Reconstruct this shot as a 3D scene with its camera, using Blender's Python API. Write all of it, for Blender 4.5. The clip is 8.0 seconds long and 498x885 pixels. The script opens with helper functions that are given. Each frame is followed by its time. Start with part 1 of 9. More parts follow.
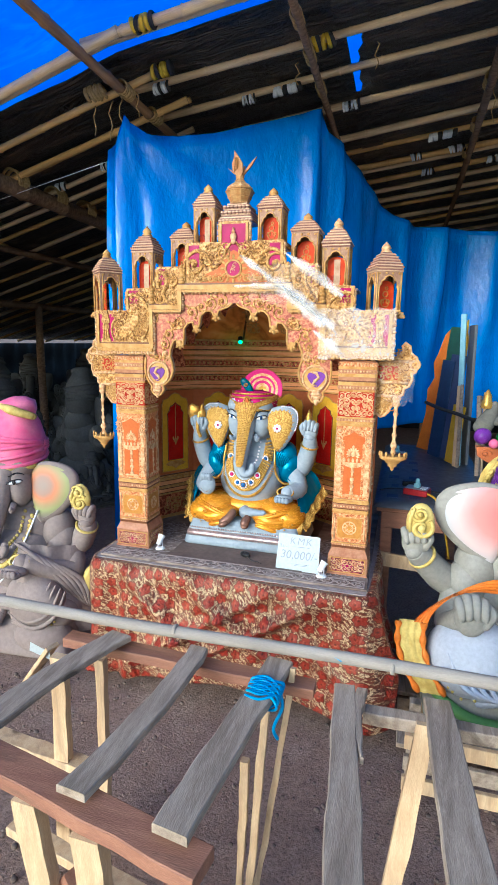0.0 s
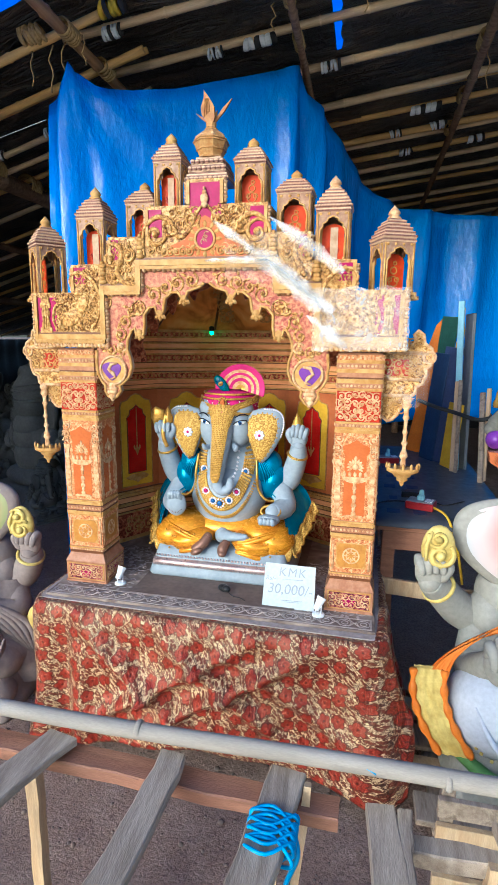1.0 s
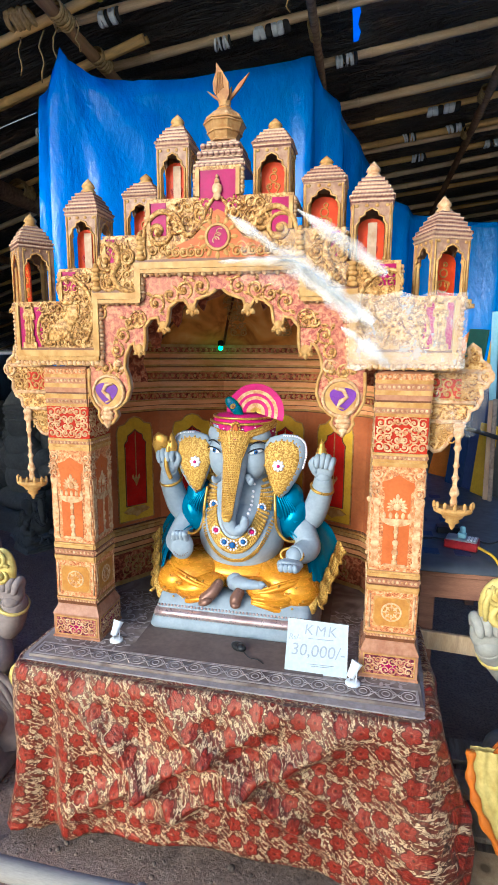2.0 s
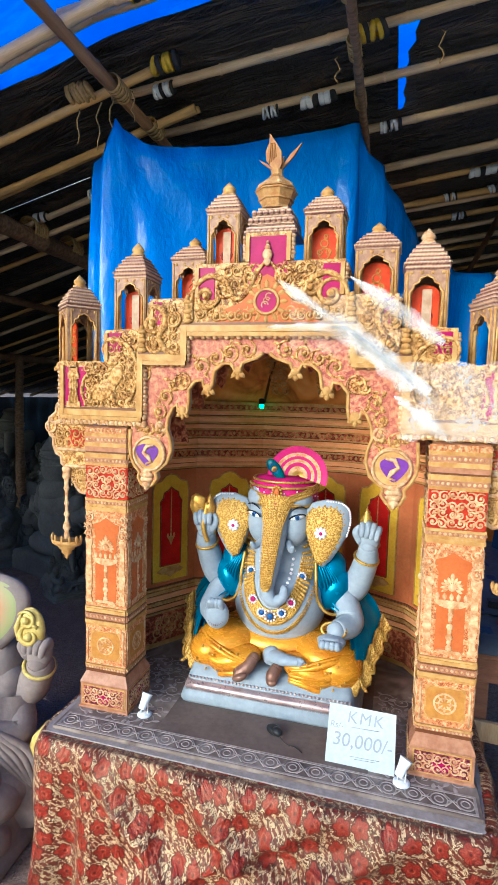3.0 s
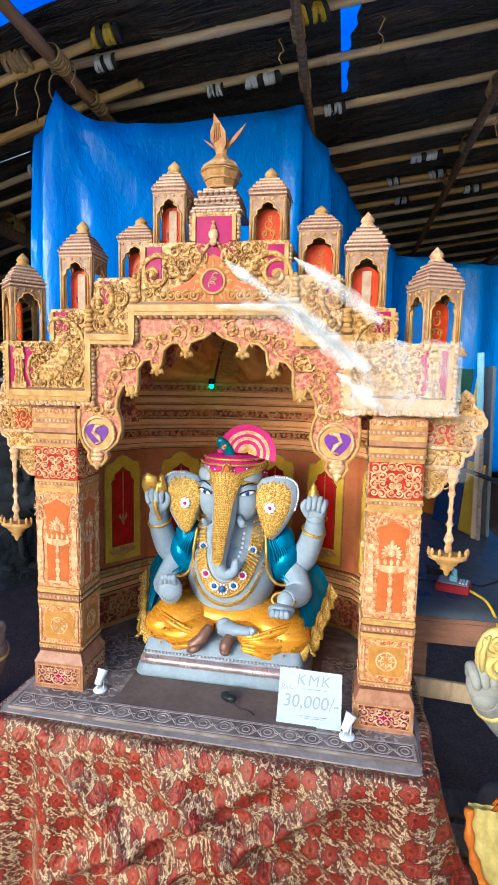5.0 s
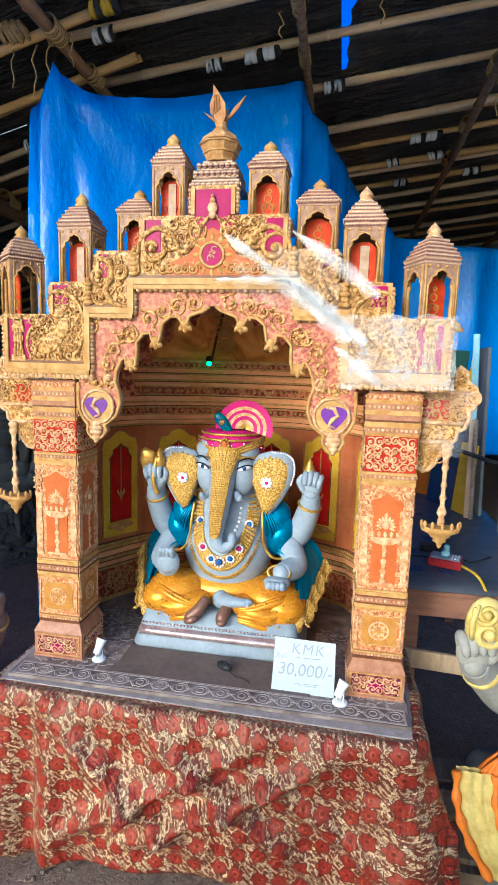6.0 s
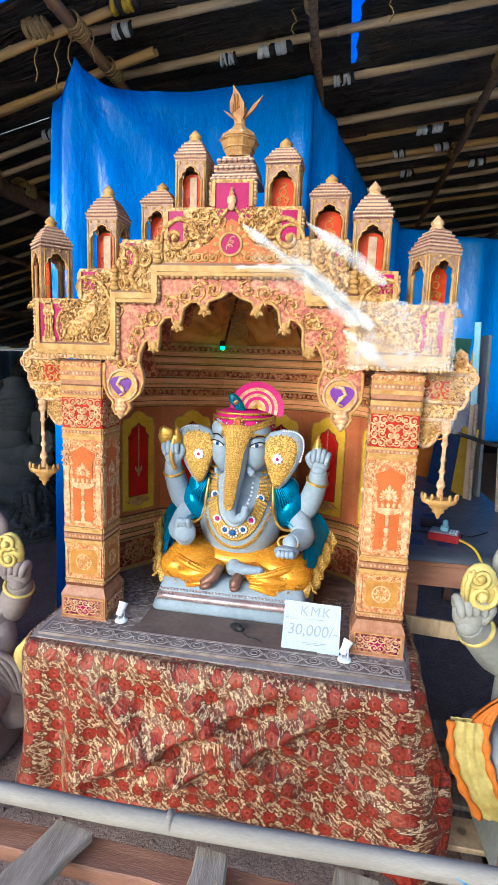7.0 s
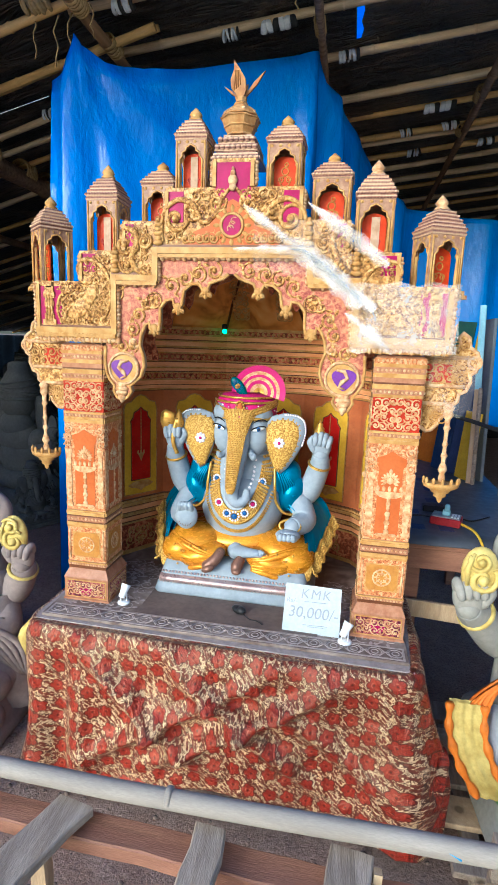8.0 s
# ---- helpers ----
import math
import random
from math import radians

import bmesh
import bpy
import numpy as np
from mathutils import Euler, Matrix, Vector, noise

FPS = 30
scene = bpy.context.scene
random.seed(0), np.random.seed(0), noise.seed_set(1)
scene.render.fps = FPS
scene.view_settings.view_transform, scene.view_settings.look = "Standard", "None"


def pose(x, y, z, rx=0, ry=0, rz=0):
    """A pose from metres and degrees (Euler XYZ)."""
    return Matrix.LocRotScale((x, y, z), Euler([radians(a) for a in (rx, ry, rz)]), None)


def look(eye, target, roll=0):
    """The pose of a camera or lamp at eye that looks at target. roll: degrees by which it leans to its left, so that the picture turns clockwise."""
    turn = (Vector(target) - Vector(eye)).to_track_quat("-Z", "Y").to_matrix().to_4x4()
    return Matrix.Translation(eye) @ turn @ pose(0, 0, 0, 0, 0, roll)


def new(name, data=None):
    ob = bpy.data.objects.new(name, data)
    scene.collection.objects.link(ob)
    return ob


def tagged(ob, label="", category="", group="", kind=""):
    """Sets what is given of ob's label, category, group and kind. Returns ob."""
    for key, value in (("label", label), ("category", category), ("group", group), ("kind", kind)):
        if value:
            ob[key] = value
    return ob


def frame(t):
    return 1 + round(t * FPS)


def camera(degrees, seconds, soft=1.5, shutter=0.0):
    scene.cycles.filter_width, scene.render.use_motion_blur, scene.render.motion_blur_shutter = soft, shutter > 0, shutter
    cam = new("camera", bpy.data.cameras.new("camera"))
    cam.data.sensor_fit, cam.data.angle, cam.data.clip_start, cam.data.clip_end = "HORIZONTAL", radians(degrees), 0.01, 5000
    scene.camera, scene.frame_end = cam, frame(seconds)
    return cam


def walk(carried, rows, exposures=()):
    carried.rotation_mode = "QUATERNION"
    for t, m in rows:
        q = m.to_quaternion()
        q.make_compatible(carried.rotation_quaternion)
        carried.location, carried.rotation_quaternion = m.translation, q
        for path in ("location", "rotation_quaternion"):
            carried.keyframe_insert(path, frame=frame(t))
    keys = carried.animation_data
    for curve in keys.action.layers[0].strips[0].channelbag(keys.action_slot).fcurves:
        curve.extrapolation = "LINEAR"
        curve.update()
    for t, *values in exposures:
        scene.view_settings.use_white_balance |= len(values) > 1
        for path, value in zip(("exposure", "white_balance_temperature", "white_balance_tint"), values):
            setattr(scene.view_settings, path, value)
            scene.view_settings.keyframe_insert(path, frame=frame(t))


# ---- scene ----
cam = camera(50.5, 8.0)
PATH = [
    (0, (0.765, -2.376, 1.733), (0.22, -0.49, 1.355), 0.9),
    (0.5, (0.73, -2.145, 1.717), (0.218, -0.257, 1.302), -0.4),
    (1, (0.586, -1.945, 1.704), (0.17, -0.027, 1.314), 0.6),
    (2.3, (0.435, -1.597, 1.715), (0.016, 0.335, 1.415), 0.4),
    (2.5, (0.425, -1.583, 1.734), (-0.017, 0.35, 1.472), 0.7),
    (3, (0.386, -1.578, 1.771), (-0.143, 0.343, 1.593), 1.6),
    (3.5, (0.333, -1.603, 1.777), (-0.308, 0.284, 1.616), 1.8),
    (4, (0.34, -1.61, 1.776), (-0.281, 0.284, 1.605), 1.6),
    (4.5, (0.384, -1.614, 1.774), (-0.078, 0.322, 1.582), 1.4),
    (5, (0.408, -1.621, 1.756), (0.056, 0.333, 1.521), 1.2),
    (6.5, (0.407, -1.712, 1.704), (0.073, 0.237, 1.405), 1.8),
    (7, (0.394, -1.795, 1.691), (0.054, 0.15, 1.368), 2.1),
    (7.5, (0.406, -1.793, 1.683), (0.058, 0.142, 1.319), 2.3),
    (8, (0.406, -1.791, 1.686), (0.052, 0.141, 1.307), 2.1),
]
walk(cam, [(t, look(eye, target, roll)) for t, eye, target, roll in PATH], [(0, 1.12, 5030, 1), (8, 1.12, 5030, 1)])

# ---- light ----
world = bpy.data.worlds.new("sky")
scene.world = world
world.use_nodes = True
wn, wl = world.node_tree.nodes, world.node_tree.links
sky = wn.new("ShaderNodeTexSky")
sky.sky_type, sky.sun_disc = "NISHITA", False
SUN_EL, SUN_AZ = 17.0, 206.0  # degrees above the horizon; clockwise from +y
sky.sun_elevation, sky.sun_rotation = radians(SUN_EL), radians(SUN_AZ)
sky.air_density, sky.dust_density = 1.0, 3.0
wl.new(sky.outputs[0], wn["Background"].inputs[0])
wn["Background"].inputs[1].default_value = 0.15
sun_data = bpy.data.lights.new("sun", "SUN")
sun_data.energy, sun_data.angle, sun_data.color = 0.95, radians(18.0), (1.0, 0.96, 0.91)
sun = new("sun", sun_data)
sun_from = Vector((math.sin(radians(SUN_AZ)) * math.cos(radians(SUN_EL)), math.cos(radians(SUN_AZ)) * math.cos(radians(SUN_EL)), math.sin(radians(SUN_EL))))
sun.matrix_world = look(sun_from * 20, (0, 0, 0))


# ---- materials ----
def nodes_of(name):
    m = bpy.data.materials.new(name)
    m.use_nodes = True
    nt = m.node_tree
    return m, nt, nt.nodes["Principled BSDF"]


def put(nt, kind, **inputs):
    n = nt.nodes.new(kind)
    for k, v in inputs.items():
        n.inputs[k.replace("_", " ")].default_value = v
    return n


def ramp(nt, source, stops):
    r = nt.nodes.new("ShaderNodeValToRGB")
    while len(r.color_ramp.elements) < len(stops):
        r.color_ramp.elements.new(0.5)
    for el, (pos, col) in zip(r.color_ramp.elements, stops):
        el.position, el.color = pos, (*col, 1)
    nt.links.new(source, r.inputs[0])
    return r.outputs[0]


def mixed(nt, fac, a, b, blend="MIX"):
    m = nt.nodes.new("ShaderNodeMix")
    m.data_type, m.blend_type = "RGBA", blend
    for sock, val in ((m.inputs[0], fac), (m.inputs[6], a), (m.inputs[7], b)):
        if isinstance(val, (int, float)):
            sock.default_value = val
        elif isinstance(val, tuple):
            sock.default_value = (*val, 1)
        else:
            nt.links.new(val, sock)
    return m.outputs[2]


def sums(nt, op, a, b=0.0):
    m = nt.nodes.new("ShaderNodeMath")
    m.operation = op
    for sock, val in zip(m.inputs, (a, b)):
        if isinstance(val, (int, float)):
            sock.default_value = val
        else:
            nt.links.new(val, sock)
    return m.outputs[0]


def coords(nt, scale=(1, 1, 1), kind="Object"):
    tc = nt.nodes.new("ShaderNodeTexCoord")
    mp = nt.nodes.new("ShaderNodeMapping")
    mp.inputs["Scale"].default_value = scale
    nt.links.new(tc.outputs[kind], mp.inputs[0])
    return mp.outputs[0]


def noise_tex(nt, co, scale, detail=4.0, rough=0.55, distort=0.0):
    n = put(nt, "ShaderNodeTexNoise", Scale=scale, Detail=detail, Roughness=rough, Distortion=distort)
    nt.links.new(co, n.inputs["Vector"])
    return n.outputs["Fac"]


def bumped(nt, p, height, strength, dist=0.002):
    b = put(nt, "ShaderNodeBump", Strength=strength, Distance=dist)
    nt.links.new(height, b.inputs["Height"])
    nt.links.new(b.outputs[0], p.inputs["Normal"])


def plain(name, col, col2=None, rough=0.5, metal=0.0, scale=12.0, bump=0.3, grain=90.0, dist=0.002, stretch=(1, 1, 1), coat=0.0, stain=None, spec=0.22, knots=0.0):
    """A base colour with patches and grain, at two scales, and fine relief."""
    m, nt, p = nodes_of(name)
    co = coords(nt, stretch)
    big, fine = noise_tex(nt, co, scale), noise_tex(nt, co, grain, 3)
    col2 = col2 or tuple(c * 0.72 for c in col)
    c = mixed(nt, ramp(nt, big, [(0.35, (0, 0, 0)), (0.65, (1, 1, 1))]), col, col2)
    c = mixed(nt, ramp(nt, fine, [(0.3, (0, 0, 0)), (0.7, (0.35, 0.35, 0.35))]), c, tuple(v * 0.6 for v in col2))
    if stain:
        c = mixed(nt, ramp(nt, noise_tex(nt, co, scale * 0.4, 6, 0.65, 0.6), [(0.52, (0, 0, 0)), (0.66, (0.8, 0.8, 0.8))]), c, stain)
    if knots:
        v = put(nt, "ShaderNodeTexVoronoi", Scale=knots)
        nt.links.new(coords(nt, tuple(math.sqrt(q) for q in stretch)), v.inputs["Vector"])
        c = mixed(nt, ramp(nt, v.outputs["Distance"], [(0.1, (0.85, 0.85, 0.85)), (0.16, (0.25, 0.25, 0.25)), (0.24, (0, 0, 0))]), c, tuple(q * 0.25 for q in col2))
    nt.links.new(c, p.inputs["Base Color"])
    nt.links.new(sums(nt, "ADD", sums(nt, "MULTIPLY", fine, 0.25), rough - 0.12), p.inputs["Roughness"])
    p.inputs["Metallic"].default_value = metal
    p.inputs["Coat Weight"].default_value = coat * 0.04
    p.inputs["Specular IOR Level"].default_value = 0.07 if coat else spec
    bumped(nt, p, sums(nt, "ADD", sums(nt, "MULTIPLY", big, 0.6), fine), bump, dist)
    return m


def carved(name, stops, scale=40.0, distort=7.0, rough=0.3, bump=0.5, coat=0.3):
    """Printed vinyl of carved scrollwork: swirling bands from dark grooves to gilt ridges, under a glossy film."""
    m, nt, p = nodes_of(name)
    co = coords(nt)
    fine = noise_tex(nt, co, scale * 4, 3)
    swirl = noise_tex(nt, co, scale * 0.6, 2, 0.5, distort * 0.25)
    v = put(nt, "ShaderNodeTexVoronoi", Scale=scale * 0.9)
    v.feature = "SMOOTH_F1"
    nt.links.new(co, v.inputs["Vector"])
    wind = sums(nt, "ADD", sums(nt, "MULTIPLY", v.outputs["Distance"], 1.1), sums(nt, "MULTIPLY", swirl, 1.5))
    h = sums(nt, "ADD", sums(nt, "MULTIPLY", sums(nt, "PINGPONG", wind, 0.5), 1.5), sums(nt, "MULTIPLY", fine, 0.25))
    big = noise_tex(nt, co, 6.0, 3)
    c = ramp(nt, h, stops)
    c = mixed(nt, ramp(nt, big, [(0.4, (0, 0, 0)), (0.7, (0.5, 0.5, 0.5))]), c, stops[len(stops) // 2][1])
    nt.links.new(c, p.inputs["Base Color"])
    p.inputs["Roughness"].default_value = rough
    p.inputs["Coat Weight"].default_value = coat * 0.05
    p.inputs["Specular IOR Level"].default_value = 0.08
    p.inputs["Coat Roughness"].default_value = 0.12
    bumped(nt, p, h, bump, 0.0015)
    return m


GOLD_L, GOLD = (0.52, 0.315, 0.11), (0.36, 0.175, 0.045)
M_GILT = carved("gilt_scrollwork", [(0.16, (0.08, 0.022, 0.008)), (0.36, (0.34, 0.16, 0.04)), (0.64, (0.46, 0.255, 0.075)), (0.95, (0.68, 0.48, 0.22))], 95, bump=0.3)
M_ROSE = carved("rose_scrollwork", [(0.1, (0.18, 0.03, 0.035)), (0.36, (0.37, 0.11, 0.075)), (0.72, (0.43, 0.18, 0.095)), (1.0, (0.58, 0.36, 0.19))], 85, bump=0.3)
M_TERRA = carved("terracotta_mouldings", [(0.12, (0.2, 0.05, 0.02)), (0.34, (0.46, 0.17, 0.06)), (0.7, (0.52, 0.24, 0.1)), (0.95, (0.7, 0.48, 0.28))], 100, bump=0.3)
M_BROWN = carved("brown_carving", [(0.2, (0.1, 0.018, 0.01)), (0.5, (0.32, 0.065, 0.03)), (0.75, (0.44, 0.14, 0.06)), (0.95, (0.6, 0.32, 0.14))], 60)
M_PLUM = carved("plum_carving", [(0.2, (0.07, 0.012, 0.025)), (0.5, (0.2, 0.035, 0.05)), (0.8, (0.36, 0.12, 0.08)), (0.95, (0.6, 0.38, 0.22))], 70)


def banded(name, stops, pitch=0.012, rough=0.3):
    """Printed stonework: thin level courses broken by small carved beads."""
    m, nt, p = nodes_of(name)
    co = coords(nt)
    sp = nt.nodes.new("ShaderNodeSeparateXYZ")
    nt.links.new(co, sp.inputs[0])
    course = sums(nt, "PINGPONG", sums(nt, "ADD", sp.outputs[2], sums(nt, "MULTIPLY", noise_tex(nt, co, 22, 2), 0.004)), pitch / 2)
    across = sums(nt, "PINGPONG", sums(nt, "ADD", sp.outputs[0], sp.outputs[1]), 0.005)
    h = sums(nt, "ADD", sums(nt, "MULTIPLY", course, 1.3 / pitch), sums(nt, "MULTIPLY", across, 16.0))
    h = sums(nt, "ADD", h, sums(nt, "MULTIPLY", noise_tex(nt, co, 90, 3), 0.3))
    nt.links.new(ramp(nt, h, stops), p.inputs["Base Color"])
    p.inputs["Roughness"].default_value = rough
    p.inputs["Specular IOR Level"].default_value = 0.08
    bumped(nt, p, h, 0.3, 0.001)
    return m


M_TOWER = banded("tower_stonework", [(0.2, (0.1, 0.045, 0.04)), (0.4, (0.27, 0.14, 0.1)), (0.65, (0.42, 0.265, 0.165)), (0.9, (0.6, 0.44, 0.28))])
M_TOWERWALL = plain("tower_wall_print", (0.42, 0.26, 0.155), (0.25, 0.13, 0.085), 0.3, scale=45, bump=0.15, grain=140, coat=0.3)
M_VAULT = carved("vault_print", [(0.1, (0.36, 0.12, 0.03)), (0.5, (0.7, 0.3, 0.065)), (0.9, (0.82, 0.45, 0.14))], 9)
M_CORNICE = plain("cornice_print", (0.84, 0.42, 0.19), (0.66, 0.27, 0.1), 0.28, scale=9, bump=0.08, grain=120, stretch=(1, 1, 5), coat=0.3)
M_ORANGE = plain("orange_print", (0.48, 0.135, 0.035), (0.4, 0.095, 0.022), 0.3, scale=9, bump=0.05, coat=0.3)
M_RED = plain("red_print", (0.42, 0.035, 0.014), (0.3, 0.02, 0.01), 0.3, scale=14, bump=0.05, coat=0.3)
M_PINK = plain("magenta_print", (0.34, 0.003, 0.09), (0.26, 0.002, 0.065), 0.3, scale=14, bump=0.05, coat=0.3)
M_YELLOW = plain("mustard_print", (0.72, 0.46, 0.035), (0.6, 0.35, 0.022), 0.3, scale=10, bump=0.05, coat=0.3)
M_PURPLE = plain("purple_print", (0.16, 0.035, 0.3), (0.1, 0.02, 0.2), 0.3, scale=20, bump=0.05)
M_OCHRE = plain("ochre_print", (0.46, 0.22, 0.045), (0.36, 0.15, 0.03), 0.3, scale=30, bump=0.05, coat=0.3)
M_RUST = plain("rust_print", (0.55, 0.19, 0.07), (0.36, 0.1, 0.035), 0.28, scale=5, bump=0.05, coat=0.4)
M_GOLDLINE = plain("gilt_line", GOLD_L, GOLD, 0.28, scale=40, bump=0.15, coat=0.3)
M_GOLDMID = plain("gilt_moulding", GOLD, (0.52, 0.32, 0.11), 0.28, scale=30, bump=0.15, coat=0.3)
M_CREAM = plain("cream_relief", (0.66, 0.47, 0.26), (0.42, 0.2, 0.08), 0.3, scale=60, bump=0.15, coat=0.3)
M_DARKLINE = plain("dark_brown_line", (0.11, 0.035, 0.015), (0.16, 0.06, 0.02), 0.35, scale=40, bump=0.1)
M_COPPER = plain("copper_moulding", (0.41, 0.205, 0.115), (0.31, 0.135, 0.07), 0.3, scale=30, bump=0.12, coat=0.3)
M_FOAM = plain("cut_board_edge", (0.52, 0.38, 0.26), (0.36, 0.22, 0.13), 0.7, scale=30, bump=0.3)
M_WINRED = plain("window_red", (0.55, 0.014, 0.009), (0.38, 0.01, 0.007), 0.25, scale=14, bump=0.04, coat=0.4)

M_GREY = plain("grey_idol_paint", (0.3, 0.345, 0.4), (0.255, 0.3, 0.355), 0.38, scale=7, bump=0.12, grain=60)
M_GREYFOOT = plain("grey_plinth_paint", (0.28, 0.325, 0.37), (0.23, 0.27, 0.31), 0.5, scale=7, bump=0.15, grain=60)
M_BROWNFOOT = plain("bronze_foot_paint", (0.24, 0.13, 0.09), (0.16, 0.08, 0.055), 0.35, metal=0.3, scale=22)
M_GOLDPAINT = carved("gold_leaf_relief", [(0.15, (0.2, 0.09, 0.015)), (0.45, (0.45, 0.26, 0.05)), (0.85, (0.66, 0.44, 0.12))], 210, 4.0, 0.3, 0.7, 0.0)
M_GOLDSMOOTH = plain("gold_paint", (0.58, 0.35, 0.07), (0.4, 0.21, 0.035), 0.3, metal=0.5, scale=30, bump=0.3)
M_SATIN = plain("mustard_satin_paint", (0.74, 0.33, 0.015), (0.56, 0.2, 0.01), 0.26, metal=0.3, scale=9, bump=0.25, grain=40, stretch=(1, 1, 3))
M_GOLDMATTE = plain("dull_gold_paint", (0.66, 0.53, 0.17), (0.46, 0.33, 0.08), 0.5, metal=0.15, scale=30, bump=0.3)
M_TEAL = plain("teal_metallic_paint", (0.008, 0.2, 0.36), (0.006, 0.13, 0.26), 0.22, metal=0.4, scale=12, bump=0.25, grain=40)
M_TURBAN = plain("magenta_velvet", (0.5, 0.004, 0.15), (0.38, 0.003, 0.11), 0.55, scale=20, bump=0.2)
M_SILVER = plain("silver_rose_band", (0.5, 0.4, 0.38), (0.36, 0.25, 0.24), 0.3, metal=0.5, scale=25, bump=0.5)
M_JEWEL = plain("white_stone", (0.85, 0.82, 0.84), (0.7, 0.66, 0.72), 0.15, scale=90, bump=0.1)
M_BLUEGEM = plain("blue_stone", (0.03, 0.13, 0.36), (0.02, 0.08, 0.25), 0.12, scale=60, bump=0.1)
M_EYEW = plain("eye_white", (0.8, 0.8, 0.8), (0.72, 0.74, 0.76), 0.25, scale=60, bump=0.05)
M_EYEB = plain("eye_dark", (0.012, 0.012, 0.016), (0.02, 0.02, 0.025), 0.25, scale=60, bump=0.05)
M_PEACOCK = plain("peacock_green", (0.0, 0.12, 0.12), (0.0, 0.06, 0.09), 0.3, scale=30, bump=0.2)

M_CLAY = plain("brown_grey_clay", (0.3, 0.245, 0.228), (0.225, 0.18, 0.166), 0.85, spec=0.2, scale=5, bump=0.35, grain=70, dist=0.003)
M_CLAYG = plain("raw_grey_clay", (0.16, 0.155, 0.132), (0.11, 0.105, 0.09), 0.85, scale=5, bump=0.4, grain=60, dist=0.004)
M_HOTPINK = plain("pink_turban_paint", (0.6, 0.06, 0.2), (0.7, 0.2, 0.32), 0.6, scale=9, bump=0.2)
M_LIGHTGREY = plain("pale_grey_idol_paint", (0.32, 0.305, 0.268), (0.25, 0.238, 0.208), 0.6, scale=6, bump=0.15)
M_WHITEPAINT = plain("white_dhoti_paint", (0.5, 0.53, 0.6), (0.42, 0.45, 0.53), 0.5, scale=7, bump=0.15)
M_ORANGEPAINT = plain("orange_sash_paint", (0.7, 0.2, 0.015), (0.56, 0.14, 0.01), 0.45, scale=9, bump=0.2)
M_GREENPAINT = plain("green_hem_paint", (0.1, 0.22, 0.06), (0.07, 0.16, 0.05), 0.5, scale=9, bump=0.2)


def airbrushed(name, centre, stops, rough=0.6):
    """Paint sprayed in soft rings round a spot of each ear."""
    m, nt, p = nodes_of(name)
    co = coords(nt)
    s = nt.nodes.new("ShaderNodeSeparateXYZ")
    nt.links.new(co, s.inputs[0])
    dx = sums(nt, "SUBTRACT", sums(nt, "ABSOLUTE", s.outputs[0]), centre[0])
    dz = sums(nt, "SUBTRACT", s.outputs[2], centre[1])
    d = sums(nt, "SQRT", sums(nt, "ADD", sums(nt, "MULTIPLY", dx, dx), sums(nt, "MULTIPLY", dz, dz)))
    d = sums(nt, "ADD", sums(nt, "MULTIPLY", d, 5.0), sums(nt, "MULTIPLY", noise_tex(nt, co, 14, 3), 0.12))
    nt.links.new(ramp(nt, d, stops), p.inputs["Base Color"])
    p.inputs["Roughness"].default_value = rough
    bumped(nt, p, noise_tex(nt, co, 60, 3), 0.12)
    return m


M_EARTINT = airbrushed("airbrushed_orange_green_ear", (0.15, 0.665), [(0.1, (0.27, 0.21, 0.18)), (0.24, (0.3, 0.19, 0.15)), (0.34, (0.48, 0.17, 0.075)), (0.47, (0.34, 0.25, 0.12)), (0.58, (0.29, 0.32, 0.13)), (0.75, (0.24, 0.2, 0.185))])

M_WOODGREY = plain("weathered_grey_plank", (0.43, 0.345, 0.265), (0.26, 0.2, 0.15), 0.85, scale=5, bump=0.8, grain=55, stretch=(9, 1.2, 9), stain=(0.15, 0.11, 0.08), spec=0.15, knots=3.2)
M_WOODPALE = plain("pale_sawn_pine", (0.62, 0.46, 0.28), (0.5, 0.34, 0.19), 0.65, scale=5, bump=0.5, grain=50, stretch=(9, 9, 1.2), stain=(0.34, 0.24, 0.15), spec=0.2, knots=2.6)
M_WOODRED = plain("red_brown_timber", (0.34, 0.165, 0.1), (0.24, 0.11, 0.07), 0.65, scale=4, bump=0.5, grain=50, stretch=(1.2, 9, 9), stain=(0.14, 0.075, 0.05))
M_PIPE = plain("grey_plastic_pipe", (0.33, 0.295, 0.26), (0.25, 0.22, 0.19), 0.75, scale=6, bump=0.15, stretch=(1, 6, 6), stain=(0.26, 0.23, 0.2))
M_BAMBOO = plain("tan_bamboo", (0.88, 0.67, 0.4), (0.74, 0.5, 0.26), 0.4, scale=4, bump=0.4, grain=40, stretch=(0.7, 9, 9), stain=(0.44, 0.28, 0.14))
M_BAMBOOY = plain("yellow_bamboo", (0.9, 0.57, 0.2), (0.74, 0.42, 0.13), 0.4, scale=4, bump=0.4, grain=40, stretch=(0.7, 9, 9), stain=(0.46, 0.26, 0.1))
M_POLE = plain("dark_timber_pole", (0.4, 0.24, 0.13), (0.2, 0.115, 0.062), 0.7, scale=5, bump=0.6, grain=40, stretch=(9, 0.8, 9))
M_TAPEW = plain("white_plastic_tape", (0.95, 0.94, 0.92), (0.9, 0.88, 0.86), 0.4, scale=30, bump=0.4)
M_TAPEB = plain("black_twine", (0.03, 0.03, 0.03), (0.05, 0.045, 0.04), 0.7, scale=40)
